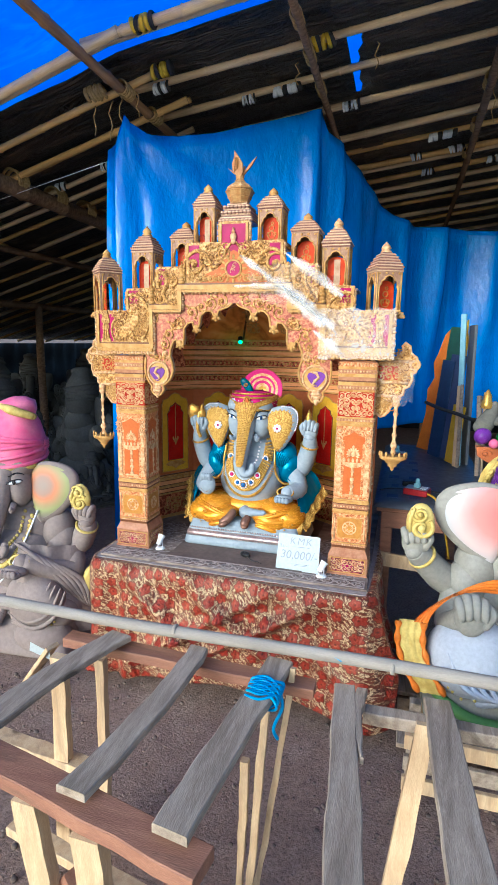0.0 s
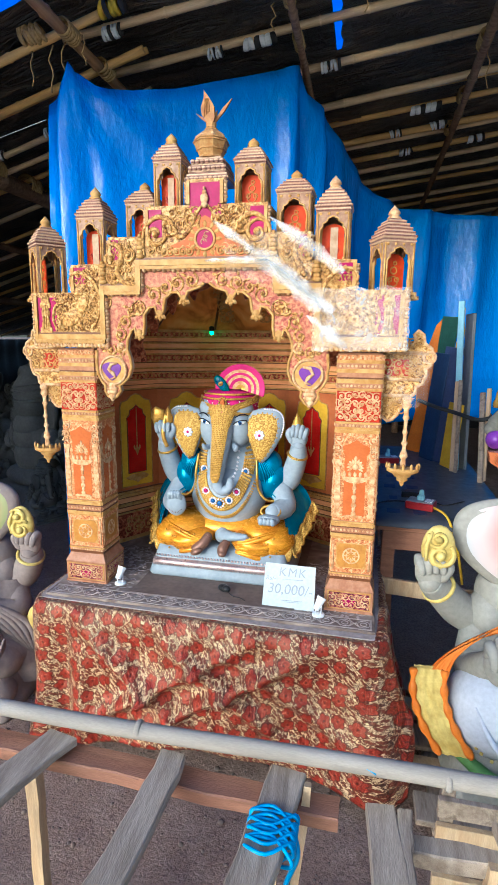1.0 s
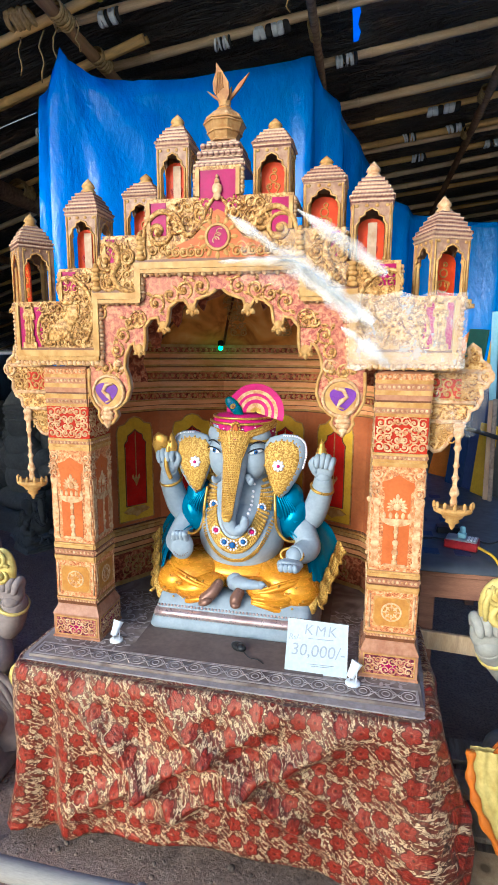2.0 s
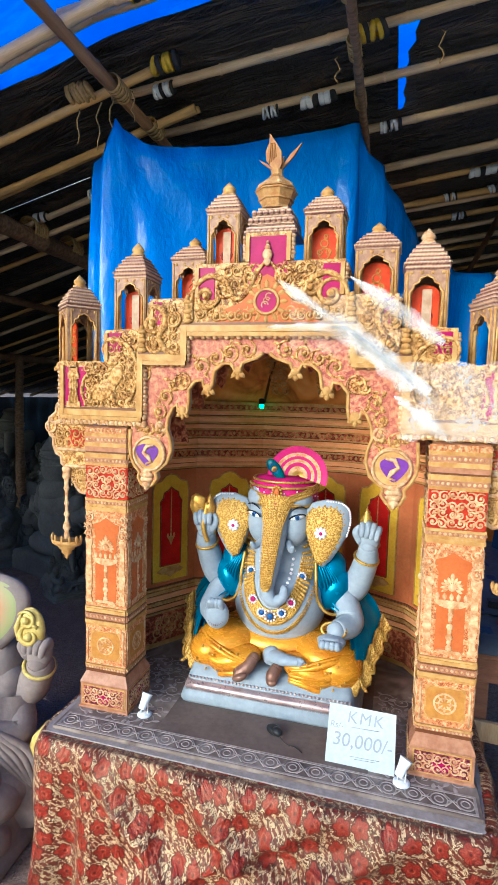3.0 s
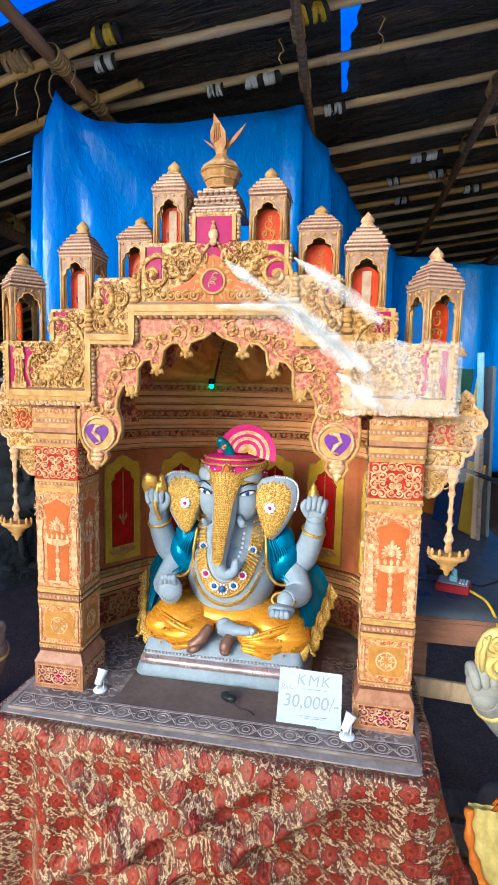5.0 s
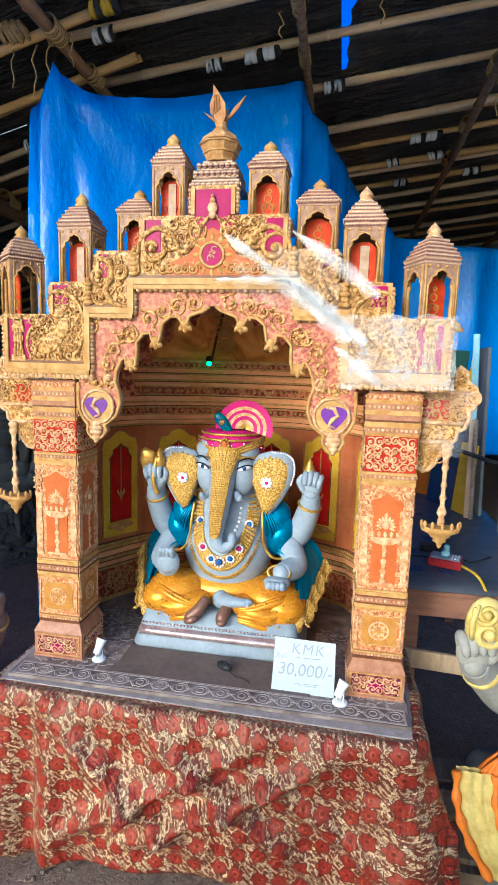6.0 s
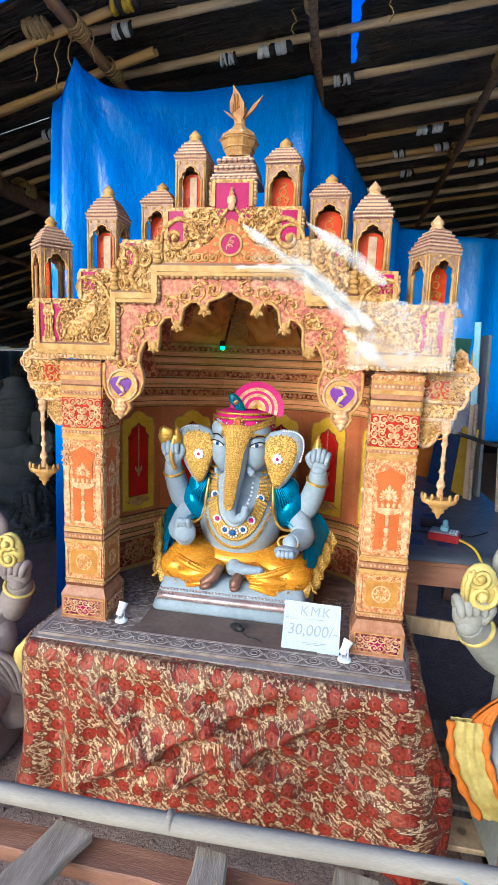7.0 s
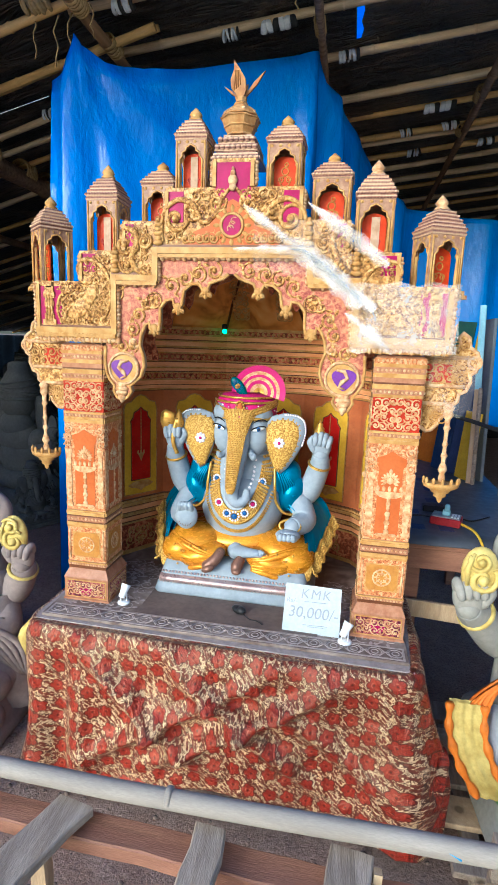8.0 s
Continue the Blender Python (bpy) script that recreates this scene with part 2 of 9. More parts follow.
M_TAPEY = plain("yellow_plastic_strip", (0.75, 0.5, 0.03), (0.6, 0.36, 0.02), 0.4, scale=30, bump=0.4)
M_ROPE = plain("coir_rope", (0.6, 0.4, 0.16), (0.42, 0.26, 0.09), 0.85, scale=60, bump=0.8)
M_PLATE = carved("embossed_grey_mat", [(0.2, (0.13, 0.095, 0.08)), (0.5, (0.2, 0.155, 0.13)), (0.9, (0.31, 0.255, 0.215))], 12, 5.0, 0.55, 0.3, 0.1)
M_PLATELINE = plain("embossed_pale_line", (0.4, 0.335, 0.31), (0.29, 0.24, 0.215), 0.55, scale=40, bump=0.1)
M_MATDARK = plain("brown_grey_mat", (0.17, 0.125, 0.105), (0.125, 0.092, 0.078), 0.6, scale=8, bump=0.1, grain=50)
M_PAPER = plain("white_card", (0.47, 0.525, 0.55), (0.44, 0.49, 0.515), 0.6, scale=5, bump=0.03)
M_INK = plain("grey_pencil_ink", (0.24, 0.26, 0.3), (0.32, 0.34, 0.38), 0.6, scale=50, bump=0.02)
M_WHITEPLAS = plain("white_plastic", (0.8, 0.81, 0.82), (0.74, 0.75, 0.77), 0.35, scale=30, bump=0.05)
M_BLACKPLAS = plain("black_plastic", (0.015, 0.015, 0.016), (0.025, 0.025, 0.026), 0.35, scale=30, bump=0.05)
M_REDPLAS = plain("red_plastic_box", (0.4, 0.02, 0.03), (0.3, 0.015, 0.02), 0.35, scale=30, bump=0.05)
M_GREYPLAS = plain("grey_plastic_plate", (0.32, 0.32, 0.33), (0.26, 0.26, 0.27), 0.4, scale=30, bump=0.05)
M_TABLECOVER = plain("slate_plastic_table_cover", (0.085, 0.095, 0.115), (0.06, 0.068, 0.085), 0.4, scale=5, bump=0.25, grain=30)
M_BLUESTRING = plain("blue_plastic_twine", (0.03, 0.32, 0.62), (0.02, 0.22, 0.5), 0.4, scale=40, bump=0.5)
M_SKYBOARD = plain("pale_blue_strip", (0.3, 0.55, 0.62), (0.24, 0.46, 0.54), 0.5, scale=12, bump=0.1)
M_NAVYBOARD = plain("dark_blue_board", (0.03, 0.06, 0.13), (0.02, 0.04, 0.1), 0.5, scale=9, bump=0.1)
M_GREYBOARD = plain("slate_grey_board", (0.17, 0.18, 0.19), (0.12, 0.13, 0.14), 0.6, scale=5, bump=0.15)
M_CORRUG = plain("blackened_sheet_wall", (0.03, 0.03, 0.033), (0.018, 0.018, 0.02), 0.55, scale=4, bump=0.3, grain=30)
M_BULB = plain("milky_bulb", (0.85, 0.86, 0.84), (0.8, 0.8, 0.8), 0.2, scale=30, bump=0.02)


def sheet_material(name, col, col2, dust, translucence, rough=0.35, wrinkle=0.6, ridges=0.0, dusty=(0.5, 0.72)):
    """Woven plastic sheeting: creased, glossy, and letting some light through."""
    m, nt, p = nodes_of(name)
    co = coords(nt)
    big, crease = noise_tex(nt, co, 1.6, 5, 0.6, 0.8), noise_tex(nt, coords(nt, (1.6, 1.6, 0.7)), 5.0, 4, 0.5, 0.25)
    crease = sums(nt, "ADD", crease, sums(nt, "MULTIPLY", noise_tex(nt, coords(nt, (1.0, 1.0, 0.6)), 22.0, 3, 0.5, 0.4), 0.3))
    if ridges:
        sharp = sums(nt, "ABSOLUTE", sums(nt, "SUBTRACT", noise_tex(nt, coords(nt, (1.0, 5.0, 1.0)), 2.6, 5, 0.6, 0.9), 0.5))
        crease = sums(nt, "SUBTRACT", crease, sums(nt, "MULTIPLY", sharp, ridges))
    fine = noise_tex(nt, co, 220, 2)
    c = mixed(nt, ramp(nt, big, [(0.35, (0, 0, 0)), (0.7, (1, 1, 1))]), col, col2)
    c = mixed(nt, ramp(nt, noise_tex(nt, coords(nt, (0.6, 2.0, 1.0)), 3.4, 8, 0.7, 0.9), [(dusty[0], (0, 0, 0)), (dusty[1], (0.75, 0.75, 0.75))]), c, dust)
    nt.links.new(c, p.inputs["Base Color"])
    p.inputs["Roughness"].default_value = rough
    bumped(nt, p, sums(nt, "ADD", crease, sums(nt, "MULTIPLY", fine, 0.06)), wrinkle, 0.035)
    tr = nt.nodes.new("ShaderNodeBsdfTranslucent")
    nt.links.new(c, tr.inputs[0])
    mx = nt.nodes.new("ShaderNodeMixShader")
    mx.inputs[0].default_value = translucence
    nt.links.new(p.outputs[0], mx.inputs[1])
    nt.links.new(tr.outputs[0], mx.inputs[2])
    nt.links.new(mx.outputs[0], nt.nodes["Material Output"].inputs[0])
    return m


M_TARP = sheet_material("blue_tarpaulin", (0.003, 0.21, 0.74), (0.002, 0.155, 0.62), (0.006, 0.27, 0.82), 0.12, 0.27, 0.5)
M_TARPROOF = sheet_material("blue_roof_sheet", (0.004, 0.14, 0.8), (0.003, 0.1, 0.66), (0.01, 0.22, 0.9), 0.8, 0.4, 0.25)
M_BLACKSHEET = sheet_material("black_roof_sheet", (0.007, 0.0065, 0.006), (0.014, 0.011, 0.01), (0.2, 0.13, 0.082), 0.01, 0.36, 1.0, 4.0, (0.5, 0.68))


def cloth_material():
    """Satin print: red flowers in rows on cream, with dark vines and leaves between."""
    m, nt, p = nodes_of("red_flowered_satin")
    tc = nt.nodes.new("ShaderNodeUVMap")
    co = tc.outputs[0]
    warp = put(nt, "ShaderNodeTexNoise", Scale=14.0, Detail=2.0)
    nt.links.new(co, warp.inputs["Vector"])
    add = nt.nodes.new("ShaderNodeVectorMath")
    add.operation = "MULTIPLY_ADD"
    nt.links.new(warp.outputs["Color"], add.inputs[0])
    add.inputs[1].default_value = (0.012, 0.012, 0)
    nt.links.new(co, add.inputs[2])
    cw = add.outputs[0]

    def cells(scale, rnd):
        v = put(nt, "ShaderNodeTexVoronoi", Scale=scale, Randomness=rnd)
        v.voronoi_dimensions = "2D"
        nt.links.new(cw, v.inputs["Vector"])
        d = nt.nodes.new("ShaderNodeVectorMath")
        d.operation = "SUBTRACT"
        nt.links.new(cw, d.inputs[0])
        nt.links.new(v.outputs["Position"], d.inputs[1])
        s = nt.nodes.new("ShaderNodeSeparateXYZ")
        nt.links.new(d.outputs[0], s.inputs[0])
        return v.outputs["Distance"], sums(nt, "ARCTAN2", s.outputs[1], s.outputs[0])

    dist, ang = cells(15.0, 0.35)
    petal = sums(nt, "ADD", dist, sums(nt, "MULTIPLY", sums(nt, "ABSOLUTE", sums(nt, "SINE", sums(nt, "MULTIPLY", ang, 2.5))), -0.11))
    vd, va = cells(56.0, 0.95)
    leaf = sums(nt, "ADD", vd, sums(nt, "MULTIPLY", sums(nt, "SINE", sums(nt, "MULTIPLY", va, 2.0)), 0.16))
    def vines(scale, width):
        n = put(nt, "ShaderNodeTexNoise", Scale=scale, Detail=1.0, Roughness=0.4, Distortion=1.1)
        n.noise_dimensions = "2D"
        nt.links.new(cw, n.inputs["Vector"])
        return ramp(nt, sums(nt, "ABSOLUTE", sums(nt, "SUBTRACT", n.outputs["Fac"], 0.5)), [(width, (1, 1, 1)), (width * 1.9, (0, 0, 0))])

    cream, vine, red, deep = (0.52, 0.36, 0.2), (0.06, 0.016, 0.01), (0.27, 0.021, 0.011), (0.1, 0.01, 0.007)
    c = mixed(nt, vines(66.0, 0.03), cream, vine)
    c = mixed(nt, vines(105.0, 0.034), c, (0.09, 0.022, 0.013))
    c = mixed(nt, ramp(nt, leaf, [(0.29, (1, 1, 1)), (0.35, (0, 0, 0))]), c, (0.13, 0.024, 0.013))
    c = mixed(nt, ramp(nt, petal, [(0.285, (1, 1, 1)), (0.3, (0, 0, 0))]), c, deep)
    c = mixed(nt, ramp(nt, petal, [(0.235, (1, 1, 1)), (0.25, (0, 0, 0))]), c, red)
    veins = sums(nt, "ABSOLUTE", sums(nt, "SINE", sums(nt, "MULTIPLY", ang, 9.0)))
    c = mixed(nt, sums(nt, "MULTIPLY", ramp(nt, petal, [(0.215, (1, 1, 1)), (0.235, (0, 0, 0))]), ramp(nt, veins, [(0.2, (0.75, 0.75, 0.75)), (0.5, (0, 0, 0))])), c, deep)
    c = mixed(nt, sums(nt, "MULTIPLY", ramp(nt, dist, [(0.1, (0, 0, 0)), (0.13, (0.4, 0.4, 0.4)), (0.17, (0, 0, 0))]), ramp(nt, noise_tex(nt, co, 60, 2), [(0.45, (0, 0, 0)), (0.6, (1, 1, 1))])), c, (0.6, 0.22, 0.12))
    c = mixed(nt, ramp(nt, dist, [(0.04, (1, 1, 1)), (0.07, (0, 0, 0))]), c, deep)
    nt.links.new(c, p.inputs["Base Color"])
    p.inputs["Roughness"].default_value = 0.3
    p.inputs["Specular IOR Level"].default_value = 0.6
    p.inputs["Specular Tint"].default_value = (1.0, 0.86, 0.62, 1)
    weave = noise_tex(nt, coords(nt), 420, 2)
    crease = noise_tex(nt, coords(nt, (1.5, 1.5, 1.0)), 6.0, 4, 0.55, 1.0)
    bumped(nt, p, sums(nt, "ADD", crease, sums(nt, "MULTIPLY", weave, 0.04)), 0.9, 0.04)
    return m


M_CLOTH = cloth_material()


def ground_material():
    m, nt, p = nodes_of("trodden_earth")
    co = coords(nt)
    big, mid, fine = noise_tex(nt, co, 1.3, 5, 0.6), noise_tex(nt, co, 9, 6, 0.65), noise_tex(nt, co, 90, 5, 0.7)
    c = mixed(nt, big, (0.32, 0.215, 0.165), (0.22, 0.148, 0.115))
    c = mixed(nt, ramp(nt, mid, [(0.45, (0, 0, 0)), (0.65, (0.8, 0.8, 0.8))]), c, (0.33, 0.24, 0.19))
    c = mixed(nt, ramp(nt, fine, [(0.35, (0.7, 0.7, 0.7)), (0.55, (0, 0, 0))]), c, (0.1, 0.068, 0.052))
    # unseen floor in front of the shed, made pale to bounce light up to the roof
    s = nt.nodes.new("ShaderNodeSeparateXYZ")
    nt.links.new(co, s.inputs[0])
    bounce_floor = ramp(nt, sums(nt, "MULTIPLY", sums(nt, "ADD", s.outputs[1], 1.75), -0.8), [(0.05, (0, 0, 0)), (0.8, (1, 1, 1))])
    c = mixed(nt, bounce_floor, c, (0.8, 0.69, 0.53))
    nt.links.new(c, p.inputs["Base Color"])
    p.inputs["Roughness"].default_value = 0.95
    p.inputs["Specular IOR Level"].default_value = 0.15
    bumped(nt, p, sums(nt, "ADD", mid, sums(nt, "MULTIPLY", fine, 0.5)), 0.9, 0.02)
    return m


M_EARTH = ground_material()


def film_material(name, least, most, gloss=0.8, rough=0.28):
    """Thin clear wrapping film: most light passes, the crumpled plastic is glossy, and its glare is painted in as white
    haze.
    """
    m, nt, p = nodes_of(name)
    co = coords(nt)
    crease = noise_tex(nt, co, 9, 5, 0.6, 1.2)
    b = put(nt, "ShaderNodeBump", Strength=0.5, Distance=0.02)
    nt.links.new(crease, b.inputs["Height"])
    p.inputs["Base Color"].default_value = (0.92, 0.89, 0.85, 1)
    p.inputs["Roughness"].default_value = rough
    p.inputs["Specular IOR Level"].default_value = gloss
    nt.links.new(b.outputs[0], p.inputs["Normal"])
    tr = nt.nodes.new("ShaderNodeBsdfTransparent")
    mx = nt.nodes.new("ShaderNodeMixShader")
    glare_mask = ramp(nt, noise_tex(nt, co, 13, 6, 0.65, 1.0), [(0.36, (least,) * 3), (0.66, (most,) * 3)])
    nt.links.new(glare_mask, mx.inputs[0])
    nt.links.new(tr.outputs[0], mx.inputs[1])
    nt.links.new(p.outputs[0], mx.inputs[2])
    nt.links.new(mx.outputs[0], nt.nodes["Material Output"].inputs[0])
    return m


M_FILM, M_FILMTHIN, M_FILMGLARE = film_material("film_glare_haze", 0.08, 0.3), film_material("film_faint_glare_haze", 0.0, 0.1), film_material("film_glare_streaks", 0.05, 0.24, 0.05, 0.6)
M_LEAFTIP = plain("golden_brown_leaf", (0.4, 0.19, 0.05), (0.26, 0.1, 0.025), 0.5, scale=30, bump=0.3)
M_SALMON = airbrushed("airbrushed_pink_ear", (0.13, 0.67), [(0.15, (0.58, 0.16, 0.15)), (0.45, (0.58, 0.22, 0.2)), (0.7, (0.5, 0.38, 0.37)), (0.9, (0.4, 0.41, 0.43))], 0.5)


# ---- mesh tools ----
RNG = random.Random(7)


class Plane:
    """A drawing plane in space: u across, v up, d out towards the viewer."""

    def __init__(self, origin, u=(1, 0, 0), v=(0, 0, 1)):
        self.o, self.u, self.v = Vector(origin), Vector(u).normalized(), Vector(v).normalized()
        self.n = self.u.cross(self.v).normalized()

    def __call__(self, u, v, d=0.0):
        return self.o + self.u * u + self.v * v + self.n * d



def grid_faces(bm, rings, closed=True, mi=0, cap=True, smooth=True):
    """Skins rows of points; closed joins each row's end to its start."""
    rows = [[bm.verts.new(p) for p in r] for r in rings]
    n = len(rows[0])
    for a, b in zip(rows, rows[1:]):
        for i in range(n if closed else n - 1):
            j = (i + 1) % n
            f = bm.faces.new((a[i], a[j], b[j], b[i]))
            f.material_index, f.smooth = mi, smooth
    if closed and cap:
        for r, flip in ((rows[0], True), (rows[-1], False)):
            f = bm.faces.new(r[::-1] if flip else r)
            f.material_index = mi
    return rows


def tube(bm, pts, radii, n=8, mi=0, squash=1.0):
    """A round bar along points, with a radius at each."""
    pts = [Vector(p) for p in pts]
    radii = [radii] * len(pts) if isinstance(radii, (int, float)) else radii
    rings, side = [], None
    for i, p in enumerate(pts):
        d = (pts[min(i + 1, len(pts) - 1)] - pts[max(i - 1, 0)]).normalized()
        if side is None:
            side = d.cross(Vector((0, 0, 1)) if abs(d.z) < 0.9 else Vector((0, 1, 0))).normalized()
        side = (side - d * side.dot(d)).normalized()
        up = d.cross(side)
        rings.append([p + (side * math.cos(a) + up * math.sin(a) * squash) * radii[i] for a in (2 * math.pi * k / n for k in range(n))])
    grid_faces(bm, rings, True, mi)


def box(bm, lo, hi, mi=0, bevel=0.0, m=None):
    r = bmesh.ops.create_cube(bm, size=1.0)
    lo, hi = Vector(lo), Vector(hi)
    for v in r["verts"]:
        v.co = Vector(((lo[i] + hi[i]) / 2 + v.co[i] * (hi[i] - lo[i]) for i in range(3)))
    if bevel:
        es = list({e for v in r["verts"] for e in v.link_edges})
        q = bmesh.ops.bevel(bm, geom=es, offset=bevel, segments=1, affect="EDGES")
        vs = list({v for f in q["faces"] for v in f.verts} | {v for v in r["verts"] if v.is_valid})
    else:
        vs = r["verts"]
    fs = {f for v in vs for f in v.link_faces}
    for f in fs:
        f.material_index = mi
    if m is not None:
        bmesh.ops.transform(bm, matrix=m, verts=list({v for f in fs for v in f.verts}))


def bar(bm, a, b, w, h, mi=0, bevel=0.003, twist=0.0):
    """A squared timber from a to b, w wide and h thick."""
    a, b = Vector(a), Vector(b)
    d = b - a
    q = d.to_track_quat("Y", "Z").to_matrix().to_4x4()
    box(bm, (-w / 2, 0, -h / 2), (w / 2, d.length, h / 2), mi, bevel, Matrix.Translation(a) @ q @ pose(0, 0, 0, 0, twist, 0))


def ball(bm, c, r, mi=0, rot=(0, 0, 0), seg=20, rows=12):
    """An ellipsoid, r its three radii, turned by rot degrees."""
    r = (r, r, r) if isinstance(r, (int, float)) else r
    m = pose(*c, *rot)
    rings = []
    for i in range(1, rows):
        t = math.pi * i / rows
        rings.append([m @ Vector((r[0] * math.sin(t) * math.cos(a), r[1] * math.sin(t) * math.sin(a), -r[2] * math.cos(t))) for a in (2 * math.pi * k / seg for k in range(seg))])
    rr = grid_faces(bm, rings, True, mi, cap=False)
    for row, z, flip in ((rr[0], -r[2], True), (rr[-1], r[2], False)):
        v = bm.verts.new(m @ Vector((0, 0, z)))
        for k in range(seg):
            a, b = row[k], row[(k + 1) % seg]
            f = bm.faces.new((b, a, v) if flip else (a, b, v))
            f.material_index, f.smooth = mi, True


def turned(bm, c, profile, n=12, mi=0, squash=1.0):
    """A turned shape about the vertical through c; profile: radius and height."""
    c = Vector(c)
    grid_faces(bm, [[c + Vector((r * math.cos(a), r * squash * math.sin(a), z)) for a in (2 * math.pi * k / n for k in range(n))] for r, z in profile], True, mi)


def slab(bm, P, outline, d0, d1, mi=0, edge=None):
    """A flat board of the given outline (u, v) between depths d0 (back) and d1 (front)."""
    back, front = [bm.verts.new(P(u, v, d0)) for u, v in outline], [bm.verts.new(P(u, v, d1)) for u, v in outline]
    n = len(outline)
    area = sum(outline[i][0] * outline[(i + 1) % n][1] - outline[(i + 1) % n][0] * outline[i][1] for i in range(n))
    if area < 0:
        back.reverse(), front.reverse()
    bm.faces.new(front).material_index = mi
    bm.faces.new(back[::-1]).material_index = mi
    for i in range(n):
        j = (i + 1) % n
        bm.faces.new((back[i], back[j], front[j], front[i])).material_index = mi if edge is None else edge


def rect(bm, P, u0, v0, u1, v1, d0, d1, mi=0):
    slab(bm, P, [(u0, v0), (u1, v0), (u1, v1), (u0, v1)], d0, d1, mi)


def line(bm, P, pts, w, d0, d1, mi=0, n=6):
    """A rounded raised line along (u, v) points on the plane."""
    tube(bm, [P(u, v, (d0 + d1) / 2) for u, v in pts], w / 2, n, mi)


def ring(bm, P, u, v, r, w, d, n=24, mi=0, a0=0.0, a1=2 * math.pi):
    full = abs(a1 - a0 - 2 * math.pi) < 1e-6
    rows = []
    for k in range(n + 1):
        a = a0 + (a1 - a0) * k / n
        rows.append([P(u + q * math.cos(a), v + q * math.sin(a), e) for q, e in ((r - w / 2, 0), (r - w / 4, d), (r + w / 4, d), (r + w / 2, 0))])
    if full:
        rows[-1] = rows[0]
    for a, b in zip(rows, rows[1:]):
        va, vb = [bm.verts.new(p) for p in a], [bm.verts.new(p) for p in b]
        for i in range(3):
            bm.faces.new((va[i], vb[i], vb[i + 1], va[i + 1])).material_index = mi


def scroll(bm, P, u, v, r, turn=1, start=0.0, w=0.008, d=0.004, mi=0, turns=1.35):
    """A raised volute that winds in to (u, v)."""
    pts, ws, n = [], [], 22
    for k in range(n + 1):
        s = k / n
        a = start + turn * s * turns * 2 * math.pi
        q = r * (1 - s) ** 0.85 + 0.002
        pts.append(P(u + q * math.cos(a), v + q * math.sin(a), d * 0.4 - w * 0.22))
        ws.append(w * (0.3 + 0.7 * math.sin(math.pi * min(1, 0.15 + s * 0.9))) / 2)
    tube(bm, pts, ws, 5, mi)
    ball(bm, P(u, v, d * 0.5), (w * 0.75,) * 3, mi, seg=8, rows=5)


def leaf(bm, P, u, v, ln, ang, w=0.35, d=0.004, mi=0):
    """A small raised leaf from (u, v) outwards at ang (radians)."""
    ca, sa = math.cos(ang), math.sin(ang)
    rows = []
    for k in range(6):
        s = k / 5
        h = ln * w * math.sin(math.pi * (0.06 + 0.88 * s)) ** 0.8 / 2 * (1 if k < 5 else 0.3)
        cu, cv = u + ca * ln * s, v + sa * ln * s
        rows.append([P(cu - sa * h, cv + ca * h, 0), P(cu, cv, d), P(cu + sa * h, cv - ca * h, 0)])
    grid_faces(bm, rows, False, mi)


def filigree(bm, P, u0, v0, u1, v1, size=0.03, seed=1, mi=0, mirror=False, d=0.003, thin=0.2):
    """Fills a field with volutes, leaves and beads; mirror repeats it about the field's middle."""
    rng = random.Random(seed)
    um = (u0 + u1) / 2
    nu, nv = max(1, round((u1 - u0) / size / (2 if mirror else 1))), max(1, round((v1 - v0) / size))
    su = (u1 - u0) / nu / (2 if mirror else 1)
    sv = (v1 - v0) / nv
    for i in range(nu):
        for j in range(nv):
            u, v = u0 + su * (i + 0.5 + rng.uniform(-0.15, 0.15)), v0 + sv * (j + 0.5 + rng.uniform(-0.15, 0.15))
            r, a, t = size * rng.uniform(0.4, 0.56), rng.uniform(0, 6.28), rng.choice((-1, 1))
            la = [rng.uniform(0, 6.28) for _ in range(3)]
            for side in ((1, -1) if mirror else (1,)):
                uu = u if side == 1 else 2 * um - u
                aa = a if side == 1 else math.pi - a
                scroll(bm, P, uu, v, r, t * side, aa, size * thin, d, mi)
                for q in la:
                    qq = q if side == 1 else math.pi - q
                    leaf(bm, P, uu + r * 0.8 * math.cos(qq), v + r * 0.8 * math.sin(qq), size * 0.42, qq + 0.5 * side, 0.5, d, mi)


def beads(bm, P, u0, v0, u1, v1, pitch, r, mi=0, flat=0.6):
    ln = math.hypot(u1 - u0, v1 - v0)
    n = max(1, int(ln / pitch))
    for k in range(n):
        s = (k + 0.5) / n
        ball(bm, P(u0 + (u1 - u0) * s, v0 + (v1 - v0) * s, 0), (r, r * flat, r), mi, seg=8, rows=5)


def mesh_of(name, bm, mats):
    bmesh.ops.recalc_face_normals(bm, faces=bm.faces)
    me = bpy.data.meshes.new(name)
    bm.to_mesh(me)
    bm.free()
    for m in mats if isinstance(mats, (list, tuple)) else [mats]:
        me.materials.append(m)
    return me


def part(name, bm, material, parent, label=""):
    """Links a bmesh as one mesh object under a thing or a part."""
    top = parent
    while top.parent:
        top = top.parent
    if top.name == "shrine" and parent is not top:
        return piece_by_piece(name, bm, material, parent, label)
    ob = new(name, mesh_of(name, bm, material))
    ob.parent = parent
    return tagged(ob, label)


